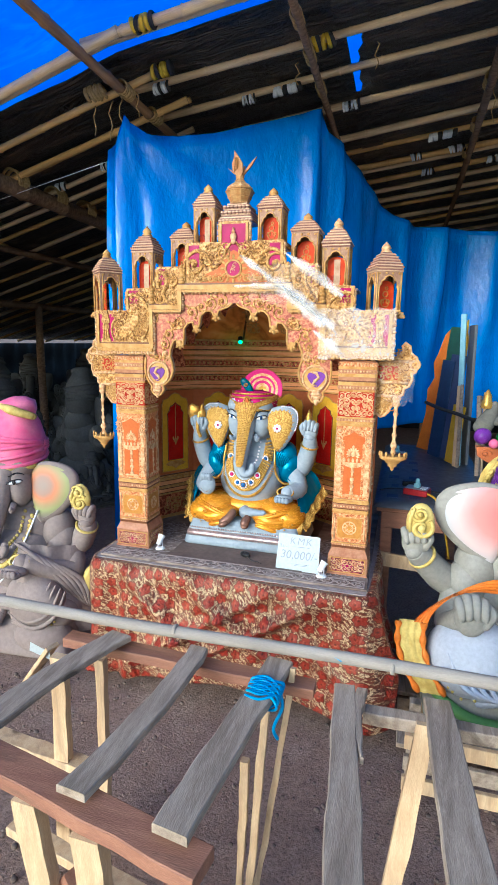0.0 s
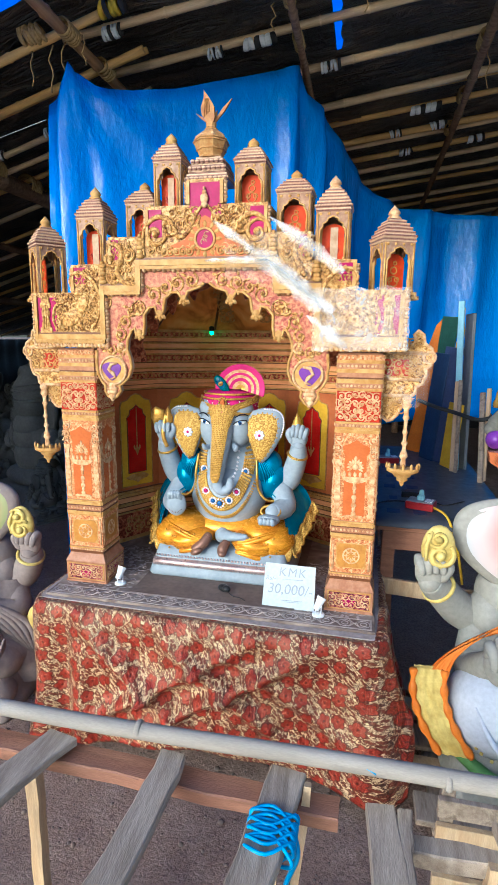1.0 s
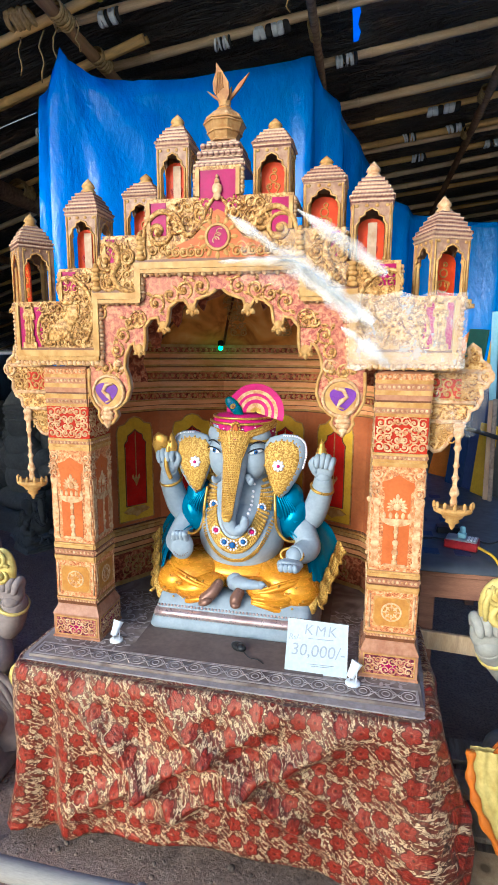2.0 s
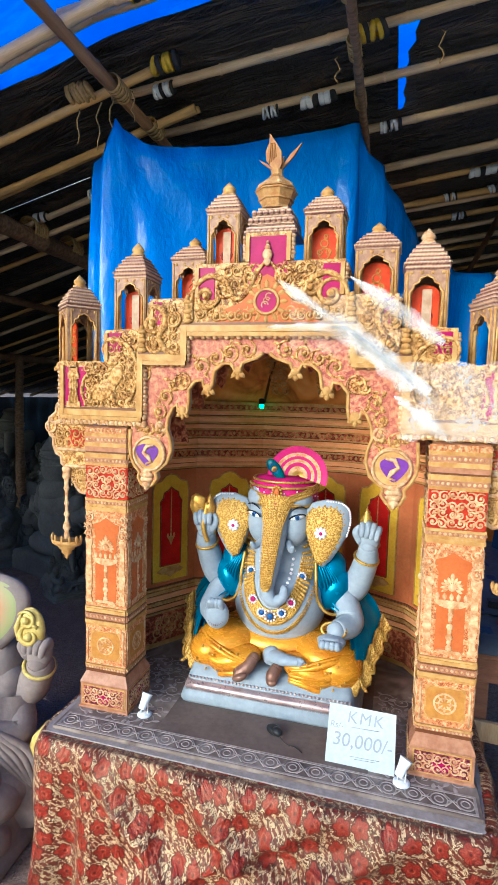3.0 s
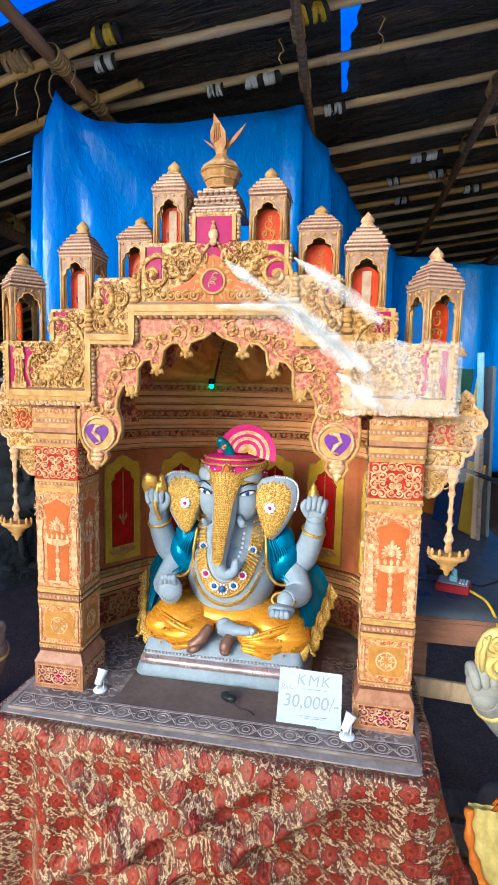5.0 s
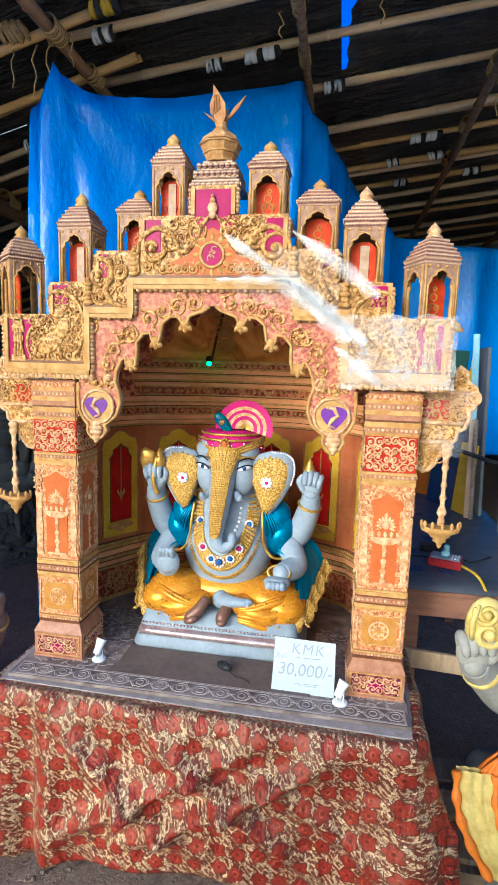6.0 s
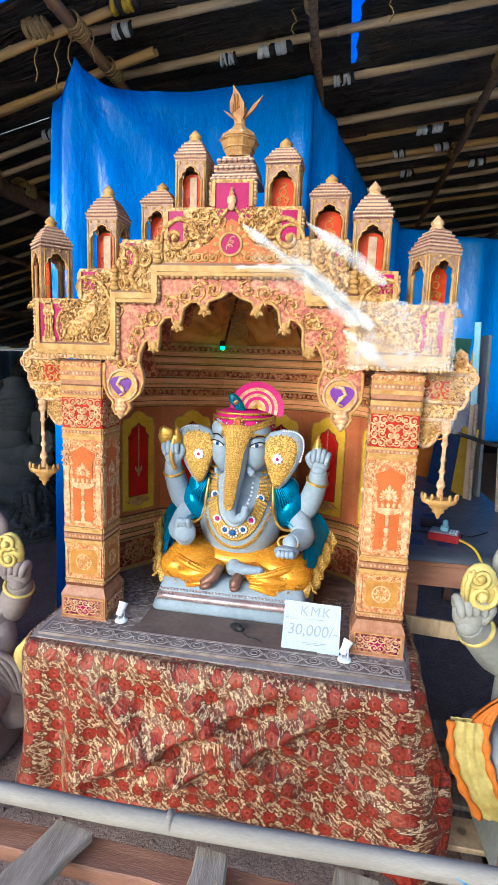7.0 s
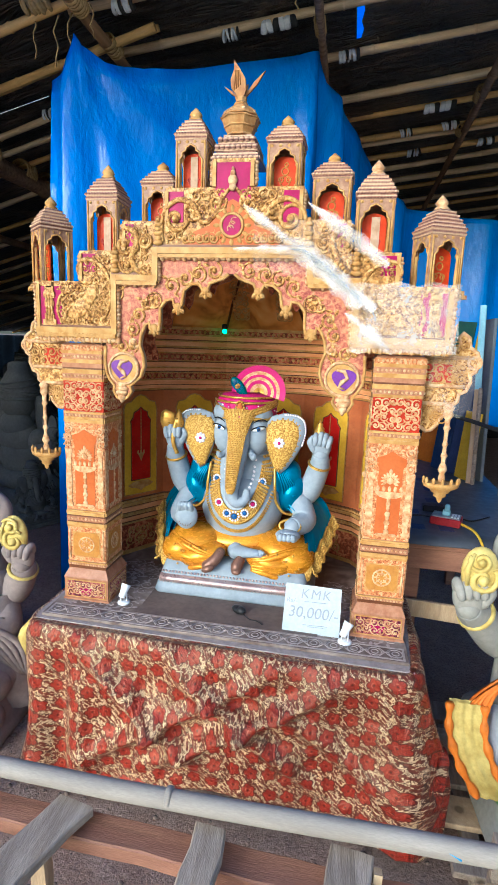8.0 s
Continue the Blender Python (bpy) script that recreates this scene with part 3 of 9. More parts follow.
def piece_by_piece(name, bm, material, parent, label, least=0.034):
    """Large separate pieces become parts of their own; the small ones stay together."""
    left, big = set(bm.verts), []
    while left:
        todo, isle = [left.pop()], []
        while todo:
            v = todo.pop()
            isle.append(v)
            for e in v.link_edges:
                o = e.other_vert(v)
                if o in left:
                    left.remove(o)
                    todo.append(o)
        lo = [min(v.co[i] for v in isle) for i in range(3)]
        hi = [max(v.co[i] for v in isle) for i in range(3)]
        if max(h - l for l, h in zip(lo, hi)) >= least:
            big.append(isle)
    first = None
    if 1 < len(big) <= 90:
        whole = len(bm.verts) == sum(len(q) for q in big)
        for isle in big if not whole else big[1:]:
            nb = BM()
            vm = {v: nb.verts.new(v.co) for v in isle}
            for f in {f for v in isle for f in v.link_faces}:
                nf = nb.faces.new([vm[v] for v in f.verts])
                nf.material_index, nf.smooth = f.material_index, f.smooth
            ob = new(name, mesh_of(name, nb, material))
            ob.parent = parent
            first = first or tagged(ob, label)
            bmesh.ops.delete(bm, geom=isle, context="VERTS")
    if len(bm.verts):
        ob = new(name, mesh_of(name, bm, material))
        ob.parent = parent
        first = tagged(ob, label)
    return first


def thing(name, bm, material, label, category, group="", kind="", m=None):
    ob = new(name, mesh_of(name, bm, material))
    if m is not None:
        ob.matrix_world = m
    return tagged(ob, label, category, group, kind)


def group_thing(name, label, category, at=(0, 0, 0), group="", kind=""):
    ob = new(name)
    ob.empty_display_size = 0.05
    ob.location = at
    return tagged(ob, label, category, group, kind)


def BM():
    return bmesh.new()


# ---- ground ----
bm = BM()
g = [-400, -60, -12, *[-6 + 0.25 * i for i in range(1, 60)], 12, 60, 400]
rows = []
for y in g:
    row = []
    for x in g:
        near = max(0.0, 1 - max(abs(x), abs(y - 1)) / 9)
        h = 0.0 if near == 0 else near * 0.03 * noise.noise((x * 1.1, y * 1.1, 3.0)) + near * 0.012 * noise.noise((x * 4, y * 4, 9.0))
        row.append((x, y, min(0.012, h) - 0.012))
    rows.append(row)
grid_faces(bm, rows, False)
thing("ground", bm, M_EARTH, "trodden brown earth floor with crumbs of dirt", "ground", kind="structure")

bm = BM()
for _ in range(1500):
    x, y = RNG.uniform(-1.2, 1.6), RNG.uniform(-1.9, 0.2)
    r = RNG.uniform(0.003, 0.011) * RNG.choice((0.6, 0.8, 1, 1.3))
    ball(bm, (x, y, r * 0.2 - 0.006), (r, r * RNG.uniform(0.6, 1), r * 0.6), 0, (0, 0, RNG.uniform(0, 180)), 6, 4)
thing("gravel", bm, plain("earth_clods", (0.2, 0.145, 0.115), (0.1, 0.075, 0.06), 0.95, scale=3, bump=0.6), "loose clods and chips of wood on the earth floor", "gravel", kind="stuff")


# ---- roof ----
def roof_z(x):
    return 3.385 + (0.13 * x if x > -1 else -0.13 + 0.3 * (x + 1))


def sheet(name, x0, x1, y0, y1, nx, ny, mat, label, lift=0.0, sag=0.035, seed=0.0):
    bm = BM()
    rows = []
    for j in range(ny + 1):
        y = y0 + (y1 - y0) * j / ny
        row = []
        for i in range(nx + 1):
            x = x0 + (x1 - x0) * i / nx
            z = roof_z(x) + 0.055 + lift + sag * noise.noise((x * 0.9, y * 2.3, seed)) + 0.012 * noise.noise((x * 5, y * 7, seed))
            row.append((x, y + 0.05 * noise.noise((x * 1.5, 2.0, seed)) * (j in (0, ny)), z))
        rows.append(row)
    grid_faces(bm, rows, False)
    return thing(name, bm, mat, label, "roof sheet", kind="structure")


sheet("ceiling", -6.4, 0.31, 0.62, 9.0, 60, 60, M_BLACKSHEET, "black plastic roof sheet, dusty and creased, over bamboo")
sheet("ceiling_east", 0.41, 5.2, 0.3, 9.0, 44, 60, M_BLACKSHEET, "black plastic roof sheet over bamboo", seed=4.0)
sheet("ceiling_seam_near", 0.27, 0.45, 0.3, 1.02, 3, 8, M_BLACKSHEET, "black plastic roof sheet by a torn seam", -0.012, seed=4.0)
sheet("ceiling_seam_far", 0.27, 0.45, 1.84, 9.0, 3, 40, M_BLACKSHEET, "black plastic roof sheet beyond a torn seam", -0.012, seed=4.0)
sheet("ceiling_blue", -6.4, 5.2, -0.75, 0.8, 60, 16, M_TARPROOF, "bright blue translucent roof sheet with daylight above", 0.05, 0.03, 8.0)
sheet("ceiling_patch", 0.2, 0.5, 0.9, 2.0, 4, 12, M_TARPROOF, "blue sheet showing through a tear in the black roof", 0.06, 0.01, 8.0)


bm = BM()
rag = [(0.47, 1.0), (0.405, 1.04), (0.41, 1.12), (0.385, 1.2), (0.392, 1.27), (0.355, 1.34), (0.362, 1.42), (0.342, 1.5), (0.352, 1.6), (0.336, 1.7), (0.35, 1.78), (0.33, 1.9), (0.47, 1.9)]
slab(bm, Plane((0, 0, roof_z(0.4) + 0.03), (1, 0, 0.13), (0, 1, 0)), [(x * 1.01, y) for x, y in rag], 0.0, 0.002)
thing("ceiling_flap", bm, M_BLACKSHEET, "ragged flap of black sheet along a tear", "roof sheet", kind="structure")


def pole_mesh(length, r, mat, name, knots=0.3, bend=0.01, seed=0, n=10):
    """A bamboo or timber pole along local x, with swollen nodes."""
    rng = random.Random(seed)
    bm = BM()
    pts, rad = [], []
    xs, x = [], 0.0
    while x < length:
        xs.append(x)
        x += knots * rng.uniform(0.85, 1.15)
    ks = [(q + e, f) for q in xs for e, f in ((0, 1.0), (knots * 0.45, 0.93), (knots * 0.8, 0.96), (knots * 0.83, 1.16), (knots * 0.86, 1.0))]
    ks = sorted({round(a, 4): b for a, b in ks if a < length}.items()) + [(length, 0.9)]
    ph = rng.uniform(0, 6)
    for a, f in ks:
        s = a / length
        pts.append((a, bend * math.sin(s * 5 + ph), bend * math.sin(s * 4 + ph * 2)))
        rad.append(r * f * (1.08 - 0.2 * s))
    tube(bm, pts, rad, n)
    return mesh_of(name, bm, mat)


def place_pole(name, a, b, r, mat, label, group, seed, knots=0.3, bend=0.012):
    a, b = Vector(a), Vector(b)
    ob = new(name, pole_mesh((b - a).length, r, mat, name, knots, bend, seed))
    ob.matrix_world = Matrix.Translation(a) @ (b - a).to_track_quat("X", "Z").to_matrix().to_4x4()
    return tagged(ob, label, "pole", group)


def lashing(parent_name, c, axis, r, w, mat, label, group, turns=5, seed=0):
    """A wrapped band of tape or rope round a pole at c."""
    rng = random.Random(seed)
    ob = group_thing(parent_name, label, "lashing", c, group)
    ax = Vector(axis).normalized()
    side = ax.cross(Vector((0, 0, 1))).normalized()
    up = side.cross(ax)
    for k in range(turns):
        bm = BM()
        o = ax * (w * (k / max(1, turns - 1) - 0.5) + rng.uniform(-0.005, 0.005))
        tl = rng.uniform(-0.35, 0.35)
        rw = w / turns * 0.62
        rows = []
        for a in (2 * math.pi * i / 14 for i in range(15)):
            q = side * math.cos(a) + up * math.sin(a)
            rows.append([o + ax * (tl * r * math.sin(a) + e) + q * (r * f) for e, f in ((-rw, 1.02), (-rw * 0.5, 1.2), (rw * 0.5, 1.2), (rw, 1.02))])
        grid_faces(bm, rows, False)
        part("wrap", bm, mat if not isinstance(mat, (list, tuple)) else mat[k % len(mat)], ob)
    return ob


# rafters run across, down to the west
EAST = [(0.37, 0.03, 0), (0.46, 0.02, 0), (0.98, 0.026, 0), (1.4, 0.027, 0), (1.87, 0.029, 0), (2.42, 0.033, 0), (2.48, 0.022, 1), (2.88, 0.027, 1), (3.3, 0.032, 1), (3.42, 0.024, 0), (3.85, 0.03, 1), (4.2, 0.03, 0), (4.62, 0.034, 0), (5.03, 0.028, 1), (5.6, 0.034, 0), (6.1, 0.03, 1), (6.7, 0.034, 0), (7.4, 0.034, 0), (8.2, 0.034, 1)]
WEST = [(0.37, 0.032, 0), (0.46, 0.022, 0), (0.84, 0.026, 1), (1.16, 0.026, 1), (1.23, 0.02, 1), (1.64, 0.024, 0), (1.78, 0.022, 0), (2.1, 0.022, 1), (2.58, 0.026, 0), (3.0, 0.022, 1), (3.4, 0.026, 0), (3.8, 0.024, 1), (4.25, 0.03, 0), (4.65, 0.026, 1), (5.05, 0.03, 0), (5.6, 0.028, 1), (6.2, 0.03, 0), (7.0, 0.03, 0), (8.0, 0.03, 1)]
LAB = ("grey-tan bamboo rafter tied under the roof sheet", "yellowish bamboo rafter tied under the roof sheet")
for i, (y, r, yellow) in enumerate(EAST):
    sk = RNG.uniform(-0.04, 0.04)
    place_pole("rafter", (-1.0 + RNG.uniform(-0.1, 0.2), y, roof_z(-1) + 0.01), (5.1, y + sk, roof_z(5.1)), r * 0.84, M_BAMBOOY if yellow else M_BAMBOO, LAB[yellow], "bamboo rafters", 20 + i)
for i, (y, r, yellow) in enumerate(WEST):
    sk = RNG.uniform(-0.04, 0.04)
    place_pole("rafter", (-0.75 + RNG.uniform(-0.15, 0.1), y, roof_z(-0.75)), (-6.3, y - sk, roof_z(-6.3)), r * 0.84, M_BAMBOOY if yellow else M_BAMBOO, LAB[yellow], "bamboo rafters", 60 + i)

# beams run inwards, under the rafters
for i, (x, r, y0, y1) in enumerate([(-0.965, 0.028, -0.4, 8.8), (0.125, 0.022, -0.4, 8.8), (1.19, 0.03, -0.4, 8.8), (2.4, 0.04, -0.4, 8.8), (-2.1, 0.06, -0.4, 8.8), (-3.05, 0.034, 0.4, 8.8), (-4.3, 0.05, 0.4, 8.8), (3.8, 0.05, -0.4, 8.8)]):
    z = roof_z(x) - 0.032 - r
    place_pole("roof_beam", (x, y0, z), (x + 0.02, y1, z - 0.02), r, M_POLE if x != -0.965 else plain("brown_bamboo_pole", (0.5, 0.28, 0.135), (0.32, 0.17, 0.08), 0.6, scale=4, stretch=(0.7, 9, 9), bump=0.5), "dark round timber beam lashed under bamboo rafters", "roof beams", 120 + i, 0.55)

# posts
for i, (x, y) in enumerate([(-4.3, 4.2), (-2.1, 8.0), (1.19, 8.2), (2.4, 4.6), (3.8, 1.6)]):
    place_pole("roof_post", (x, y, -0.02), (x + 0.03, y, roof_z(x) - 0.1), 0.06, M_POLE, "dark round timber post with rope bindings standing on earth", "roof posts", 150 + i, 0.7)

# tape and rope round the poles
WT = "white plastic tape and black twine round bamboo"
for i, (x, y, w) in enumerate([(-0.81, 0.98, 0.09), (-0.36, 1.4, 0.07), (-0.1, 1.4, 0.16), (0.27, 1.87, 0.1), (0.74, 3.3, 0.08), (0.86, 3.85, 0.1), (0.95, 2.88, 0.2), (1.1, 3.3, 0.12), (1.5, 3.85, 0.12), (-1.75, 2.1, 0.09), (-2.02, 1.64, 0.09), (-2.25, 2.58, 0.09), (-1.6, 1.64, 0.08)]):
    lashing("tape_binding", (x, y, roof_z(x) - 0.002), (1, 0, 0.13), 0.028, w, [M_TAPEW, M_TAPEW, M_TAPEB], WT, "tape bindings", 6, i)
for i, (x, y) in enumerate([(-0.72, 0.8), (-0.62, 0.37), (0.2, 0.98)]):
    lashing("tape_binding", (x, y, roof_z(x) - 0.002), (1, 0, 0.13), 0.034, 0.1, [M_TAPEY, M_TAPEB, M_TAPEY], "yellow plastic strip wound round bamboo", "tape bindings", 5, 40 + i)
for i, (x, y) in enumerate([(-0.965, 0.8), (-0.965, 1.19), (0.125, 0.98), (0.125, 1.4), (0.125, 0.6), (1.19, 1.87), (1.19, 2.62), (1.19, 3.3), (-2.1, 1.19), (-2.1, 1.66), (-2.1, 2.1), (-2.1, 2.42), (-3.05, 2.1)]):
    r = 0.066 if x == -2.1 else 0.027 if x == 0.125 else 0.036
    lashing("rope_binding", (x, y, roof_z(x) - 0.055), (0, 1, 0), r, 0.11, M_ROPE, "coir rope lashing a bamboo rafter to a beam", "rope bindings", 7, 70 + i)
for i, (x, y, ln) in enumerate([(-1.18, 0.8, 0.16), (-1.08, 0.82, 0.22), (-1.02, 0.84, 0.3), (0.05, 0.99, 0.12), (1.24, 2.0, 0.22), (-0.9, 0.83, 0.14), (0.5, 1.0, 0.14)]):
    bm = BM()
    z = roof_z(x) - 0.06
    tube(bm, [(x + 0.012 * math.sin(k * 1.7 + i), y + 0.01 * math.cos(k * 2.1), z - ln * k / 6) for k in range(7)], 0.0035, 5)
    thing("rope_end", bm, M_ROPE, "loose frayed rope end hanging from a lashing", "rope", "rope ends")
for i in range(9):
    lashing("rope_binding", (-1.12 - 0.012 * i + RNG.uniform(-0.02, 0.02), 0.8, roof_z(-1.15) + 0.004), (1, 0, 0.3), 0.034 + 0.002 * (i % 3), 0.03, M_ROPE, "coir rope lashing a bamboo rafter to a beam", "rope bindings", 2, 200 + i)

# ---- outer walls ----
bm = BM()
rows = []
for z in (-0.02, 1.62):
    rows.append([(-6.45 + 0.03 * math.sin(k * 1.6), -1.0 + 0.1 * k, z) for k in range(104)])
grid_faces(bm, rows, False)
w = thing("wall_west", bm, M_CORRUG, "dark corrugated sheet wall under the eave", "wall", kind="structure")
w.modifiers.new("thick", "SOLIDIFY").thickness = 0.012
bm = BM()
# past step 50 it rises, unseen, to the roof to block daylight
grid_faces(bm, [[(-6.5 + 0.1 * k, 9.1 + 0.03 * math.sin(k * 1.6), -0.02 + up * (1.64 if k < 50 else roof_z(-6.5 + 0.1 * k))) for k in range(120)] for up in (0, 1)], False)
w = thing("wall_north", bm, M_CORRUG, "dark corrugated sheet wall at the back", "wall", kind="structure")
w.modifiers.new("thick", "SOLIDIFY").thickness = 0.012
# unseen wall added on this side to darken the shed inside
bm = BM()
grid_faces(bm, [[(5.2 + 0.03 * math.sin(k * 1.6), 0.3 + 0.1 * k, z) for k in range(90)] for z in (-0.02, 3.9)], False)
w = thing("shade_wall_east", bm, M_CORRUG, "dark corrugated sheet wall, unseen, added to shade the shed", "wall", kind="structure")
w.modifiers.new("thick", "SOLIDIFY").thickness = 0.012
# unseen wall added to keep front daylight off the raw idols
for nm, xa, xb in (("shade_wall_south_west", -6.45, -2.3),):
    bm = BM()
    k = int((xb - xa) / 0.1)
    grid_faces(bm, [[(xa + (xb - xa) * i / k, -0.9 + 0.03 * math.sin(i * 1.6), -0.02 + up * roof_z(xa + (xb - xa) * i / k)) for i in range(k + 1)] for up in (0, 1)], False)
    w = thing(nm, bm, M_CORRUG, "dark corrugated sheet wall, unseen, added to block daylight", "wall", kind="structure")
    w.modifiers.new("thick", "SOLIDIFY").thickness = 0.012


# ---- blue tarpaulin behind the shrine ----
# tied corners of the sheet: run along the top, height, and creases (degrees below level, depth)
TIED = [(0.149, 3.085, ((14, 0.02), (26, -0.018), (40, 0.022), (58, -0.016), (74, 0.016), (100, 0.018))), (1.442, 3.26, ((60, 0.016), (80, -0.014), (97, 0.016), (118, -0.012), (140, 0.016), (160, -0.012)))]


def tarp(name, anchors, bottom, label, seed, folds, nz=40, per=0.03):
    """A hanging sheet: anchors are (x, y, top height), the top sagging between them; folds: (s, depth, width) of upright pleats."""
    bm = BM()
    uv = bm.loops.layers.uv.new()
    cols = []
    total = 0
    for (a, b) in zip(anchors, anchors[1:]):
        a, b = Vector(a[:3]), Vector(b[:3])
        ln = (b.xy - a.xy).length
        n = max(3, int(ln / per))
        nrm = Vector((b.y - a.y, a.x - b.x, 0)).normalized()
        for k in range(n):
            s = k / n
            p = a.lerp(b, s)
            cols.append((p, nrm, total + ln * s, 0.0))
        total += ln
    cols.append((Vector(anchors[-1][:3]), nrm, total, 0.0))
    rows = []
    for j in range(nz + 1):
        t = j / nz
        row = []
        for p, nr, s, _ in cols:
            # foot lifted past x 0.15: the dark gap stands in for its shade
            low = bottom + 0.95 * min(1.0, max(0.0, (p.x - 0.15) / 0.4))
            z = p.z + (low - p.z) * t
            q = 0.0
            for fs, dep, wd in folds:
                q += dep * math.exp(-((s - fs - 0.06 * t * math.sin(fs * 9)) / wd) ** 2) * (0.35 + 0.65 * math.sin(math.pi * min(1, t * 1.4 + 0.1)))
            for cs, cz, angles in TIED:
                ds, dz = s - cs, cz - z
                far, way = math.hypot(ds, dz), math.degrees(math.atan2(dz, ds))
                for g, (at, dep) in enumerate(angles):
                    q += dep * math.exp(-((way - at) / (5 + 2 * (g % 2))) ** 2) * min(1.0, far / 0.12) * math.exp(-(far / 0.75) ** 2)
            q += 0.03 * noise.noise((s * 1.7, z * 1.1, seed)) + 0.01 * noise.noise((s * 5, z * 1.6, seed + 3)) + 0.0022 * noise.noise((s * 15, z * 9.0, seed + 5))
            row.append((p.x + nr.x * q - 0.03 * t * math.exp(-s / 0.25), p.y + nr.y * q, z))
        rows.append(row)
    grid_faces(bm, rows, False)
    ob = thing(name, bm, M_TARP, label, "tarpaulin")
    ob.modifiers.new("thick", "SOLIDIFY").thickness = 0.002
    return ob


tarp("tarpaulin", [(-1.13, 0.84, 2.82), (-1.12, 0.84, 2.9), (-1.03, 0.83, 2.93), (-0.985, 0.81, 3.085), (-0.95, 0.82, 3.04), (-0.86, 0.87, 2.985), (-0.7, 0.97, 2.985), (-0.5, 1.09, 3.03), (-0.2, 1.27, 3.135), (0.08, 1.44, 3.235), (0.125, 1.47, 3.26), (0.17, 1.52, 3.15), (0.35, 2.0, 2.96), (0.596, 2.5, 2.8), (0.766, 2.8, 2.75), (0.86, 2.9, 2.765), (1.103, 3.2, 2.8), (1.537, 3.4, 2.785), (2.2, 3.6, 2.82), (3.2, 3.8, 2.8)],
     0.02, "bright blue plastic tarpaulin hung from roof beams in creased folds", 1.0,
     [(0.1, 0.04, 0.03), (0.24, -0.03, 0.05), (1.38, 0.06, 0.05), (1.5, -0.05, 0.06), (1.66, 0.05, 0.05), (1.95, 0.06, 0.12), (2.4, -0.06, 0.12), (2.75, 0.07, 0.09), (3.05, -0.05, 0.1), (3.3, 0.08, 0.08), (3.6, -0.05, 0.1), (3.9, 0.08, 0.1)])
bm = BM()
tube(bm, [(-3.6, 1.6, 2.66), (-2.4, 1.25, 2.75), (-1.14, 0.84, 2.83)], 0.002, 5)
thing("guy_string", bm, M_TAPEW, "thin pale string pulled tight from the tarpaulin", "string")


# ---- the shrine ----
PT = 0.65  # top of the platform
shrine = group_thing("shrine", "ornate gilt and terracotta printed-board shrine with stepped gable and small towers", "shrine", (0, 0.35, PT))
shrine.matrix_world = Matrix.Translation((0, 0, 0))

# platform: two thin boards with an embossed border
bm = BM()
box(bm, (-0.672, -0.125, PT - 0.012), (0.672, 0.98, PT), 0, 0.002)
platform = part("platform_board", bm, M_PLATE, shrine, "dark grey embossed mat board")
bm = BM()
box(bm, (-0.7, -0.15, PT - 0.026), (0.69, 1.0, PT - 0.0125), 0, 0.002, pose(0, 0, 0, 0, 0, -0.8))
part("under_board", bm, M_PLATELINE, platform, "pale grey lower board")
TOP = Plane((0, 0, PT), (1, 0, 0), (0, 1, 0))
bm = BM()
for v0, v1 in ((-0.118, -0.111), (-0.05, -0.043)):
    rect(bm, TOP, -0.66, v0, 0.66, v1, 0, 0.0015)
for u0 in (-0.66, 0.653):
    rect(bm, TOP, u0, -0.11, u0 + 0.007, -0.05, 0, 0.0015)
for k in range(19):
    u = -0.63 + 0.07 * k
    ring(bm, TOP, u, -0.08, 0.023, 0.004, 0.0015, 20)
    ring(bm, TOP, u, -0.08, 0.012, 0.004, 0.0015, 14)
    if k < 18:
        for sx in (1, -1):
            line(bm, TOP, [(u + 0.035 - 0.02 * sx, -0.105), (u + 0.035, -0.08), (u + 0.035 + 0.02 * sx, -0.055)], 0.004, 0, 0.002, n=4)
            line(bm, TOP, [(u + 0.035, -0.08), (u + 0.035 + 0.012 * sx, -0.08)], 0.004, 0, 0.002, n=4)
part("border_pattern", bm, M_PLATELINE, platform, "pale embossed border of circles and crosses")
bm = BM()
rect(bm, TOP, -0.33, -0.043, 0.36, 0.9, 0, 0.003)
part("floor_mat", bm, M_MATDARK, platform, "plain brown-grey mat")
bm = BM()
for u0, u1 in ((-0.66, -0.335), (0.365, 0.66)):
    filigree(bm, TOP, u0 + 0.01, -0.03, u1 - 0.01, 0.42, 0.06, 5, 0, d=0.0015, thin=0.07)
part("scroll_pattern", bm, M_PLATELINE, platform, "pale embossed scrolls")


def banding(bm_by, P, u0, u1, rows):
    """Stacks of printed mouldings: rows of (v0, v1, key, depth)."""
    for v0, v1, key, d in rows:
        rect(bm_by(key), P, u0, v0, u1, v1, -0.002, d)


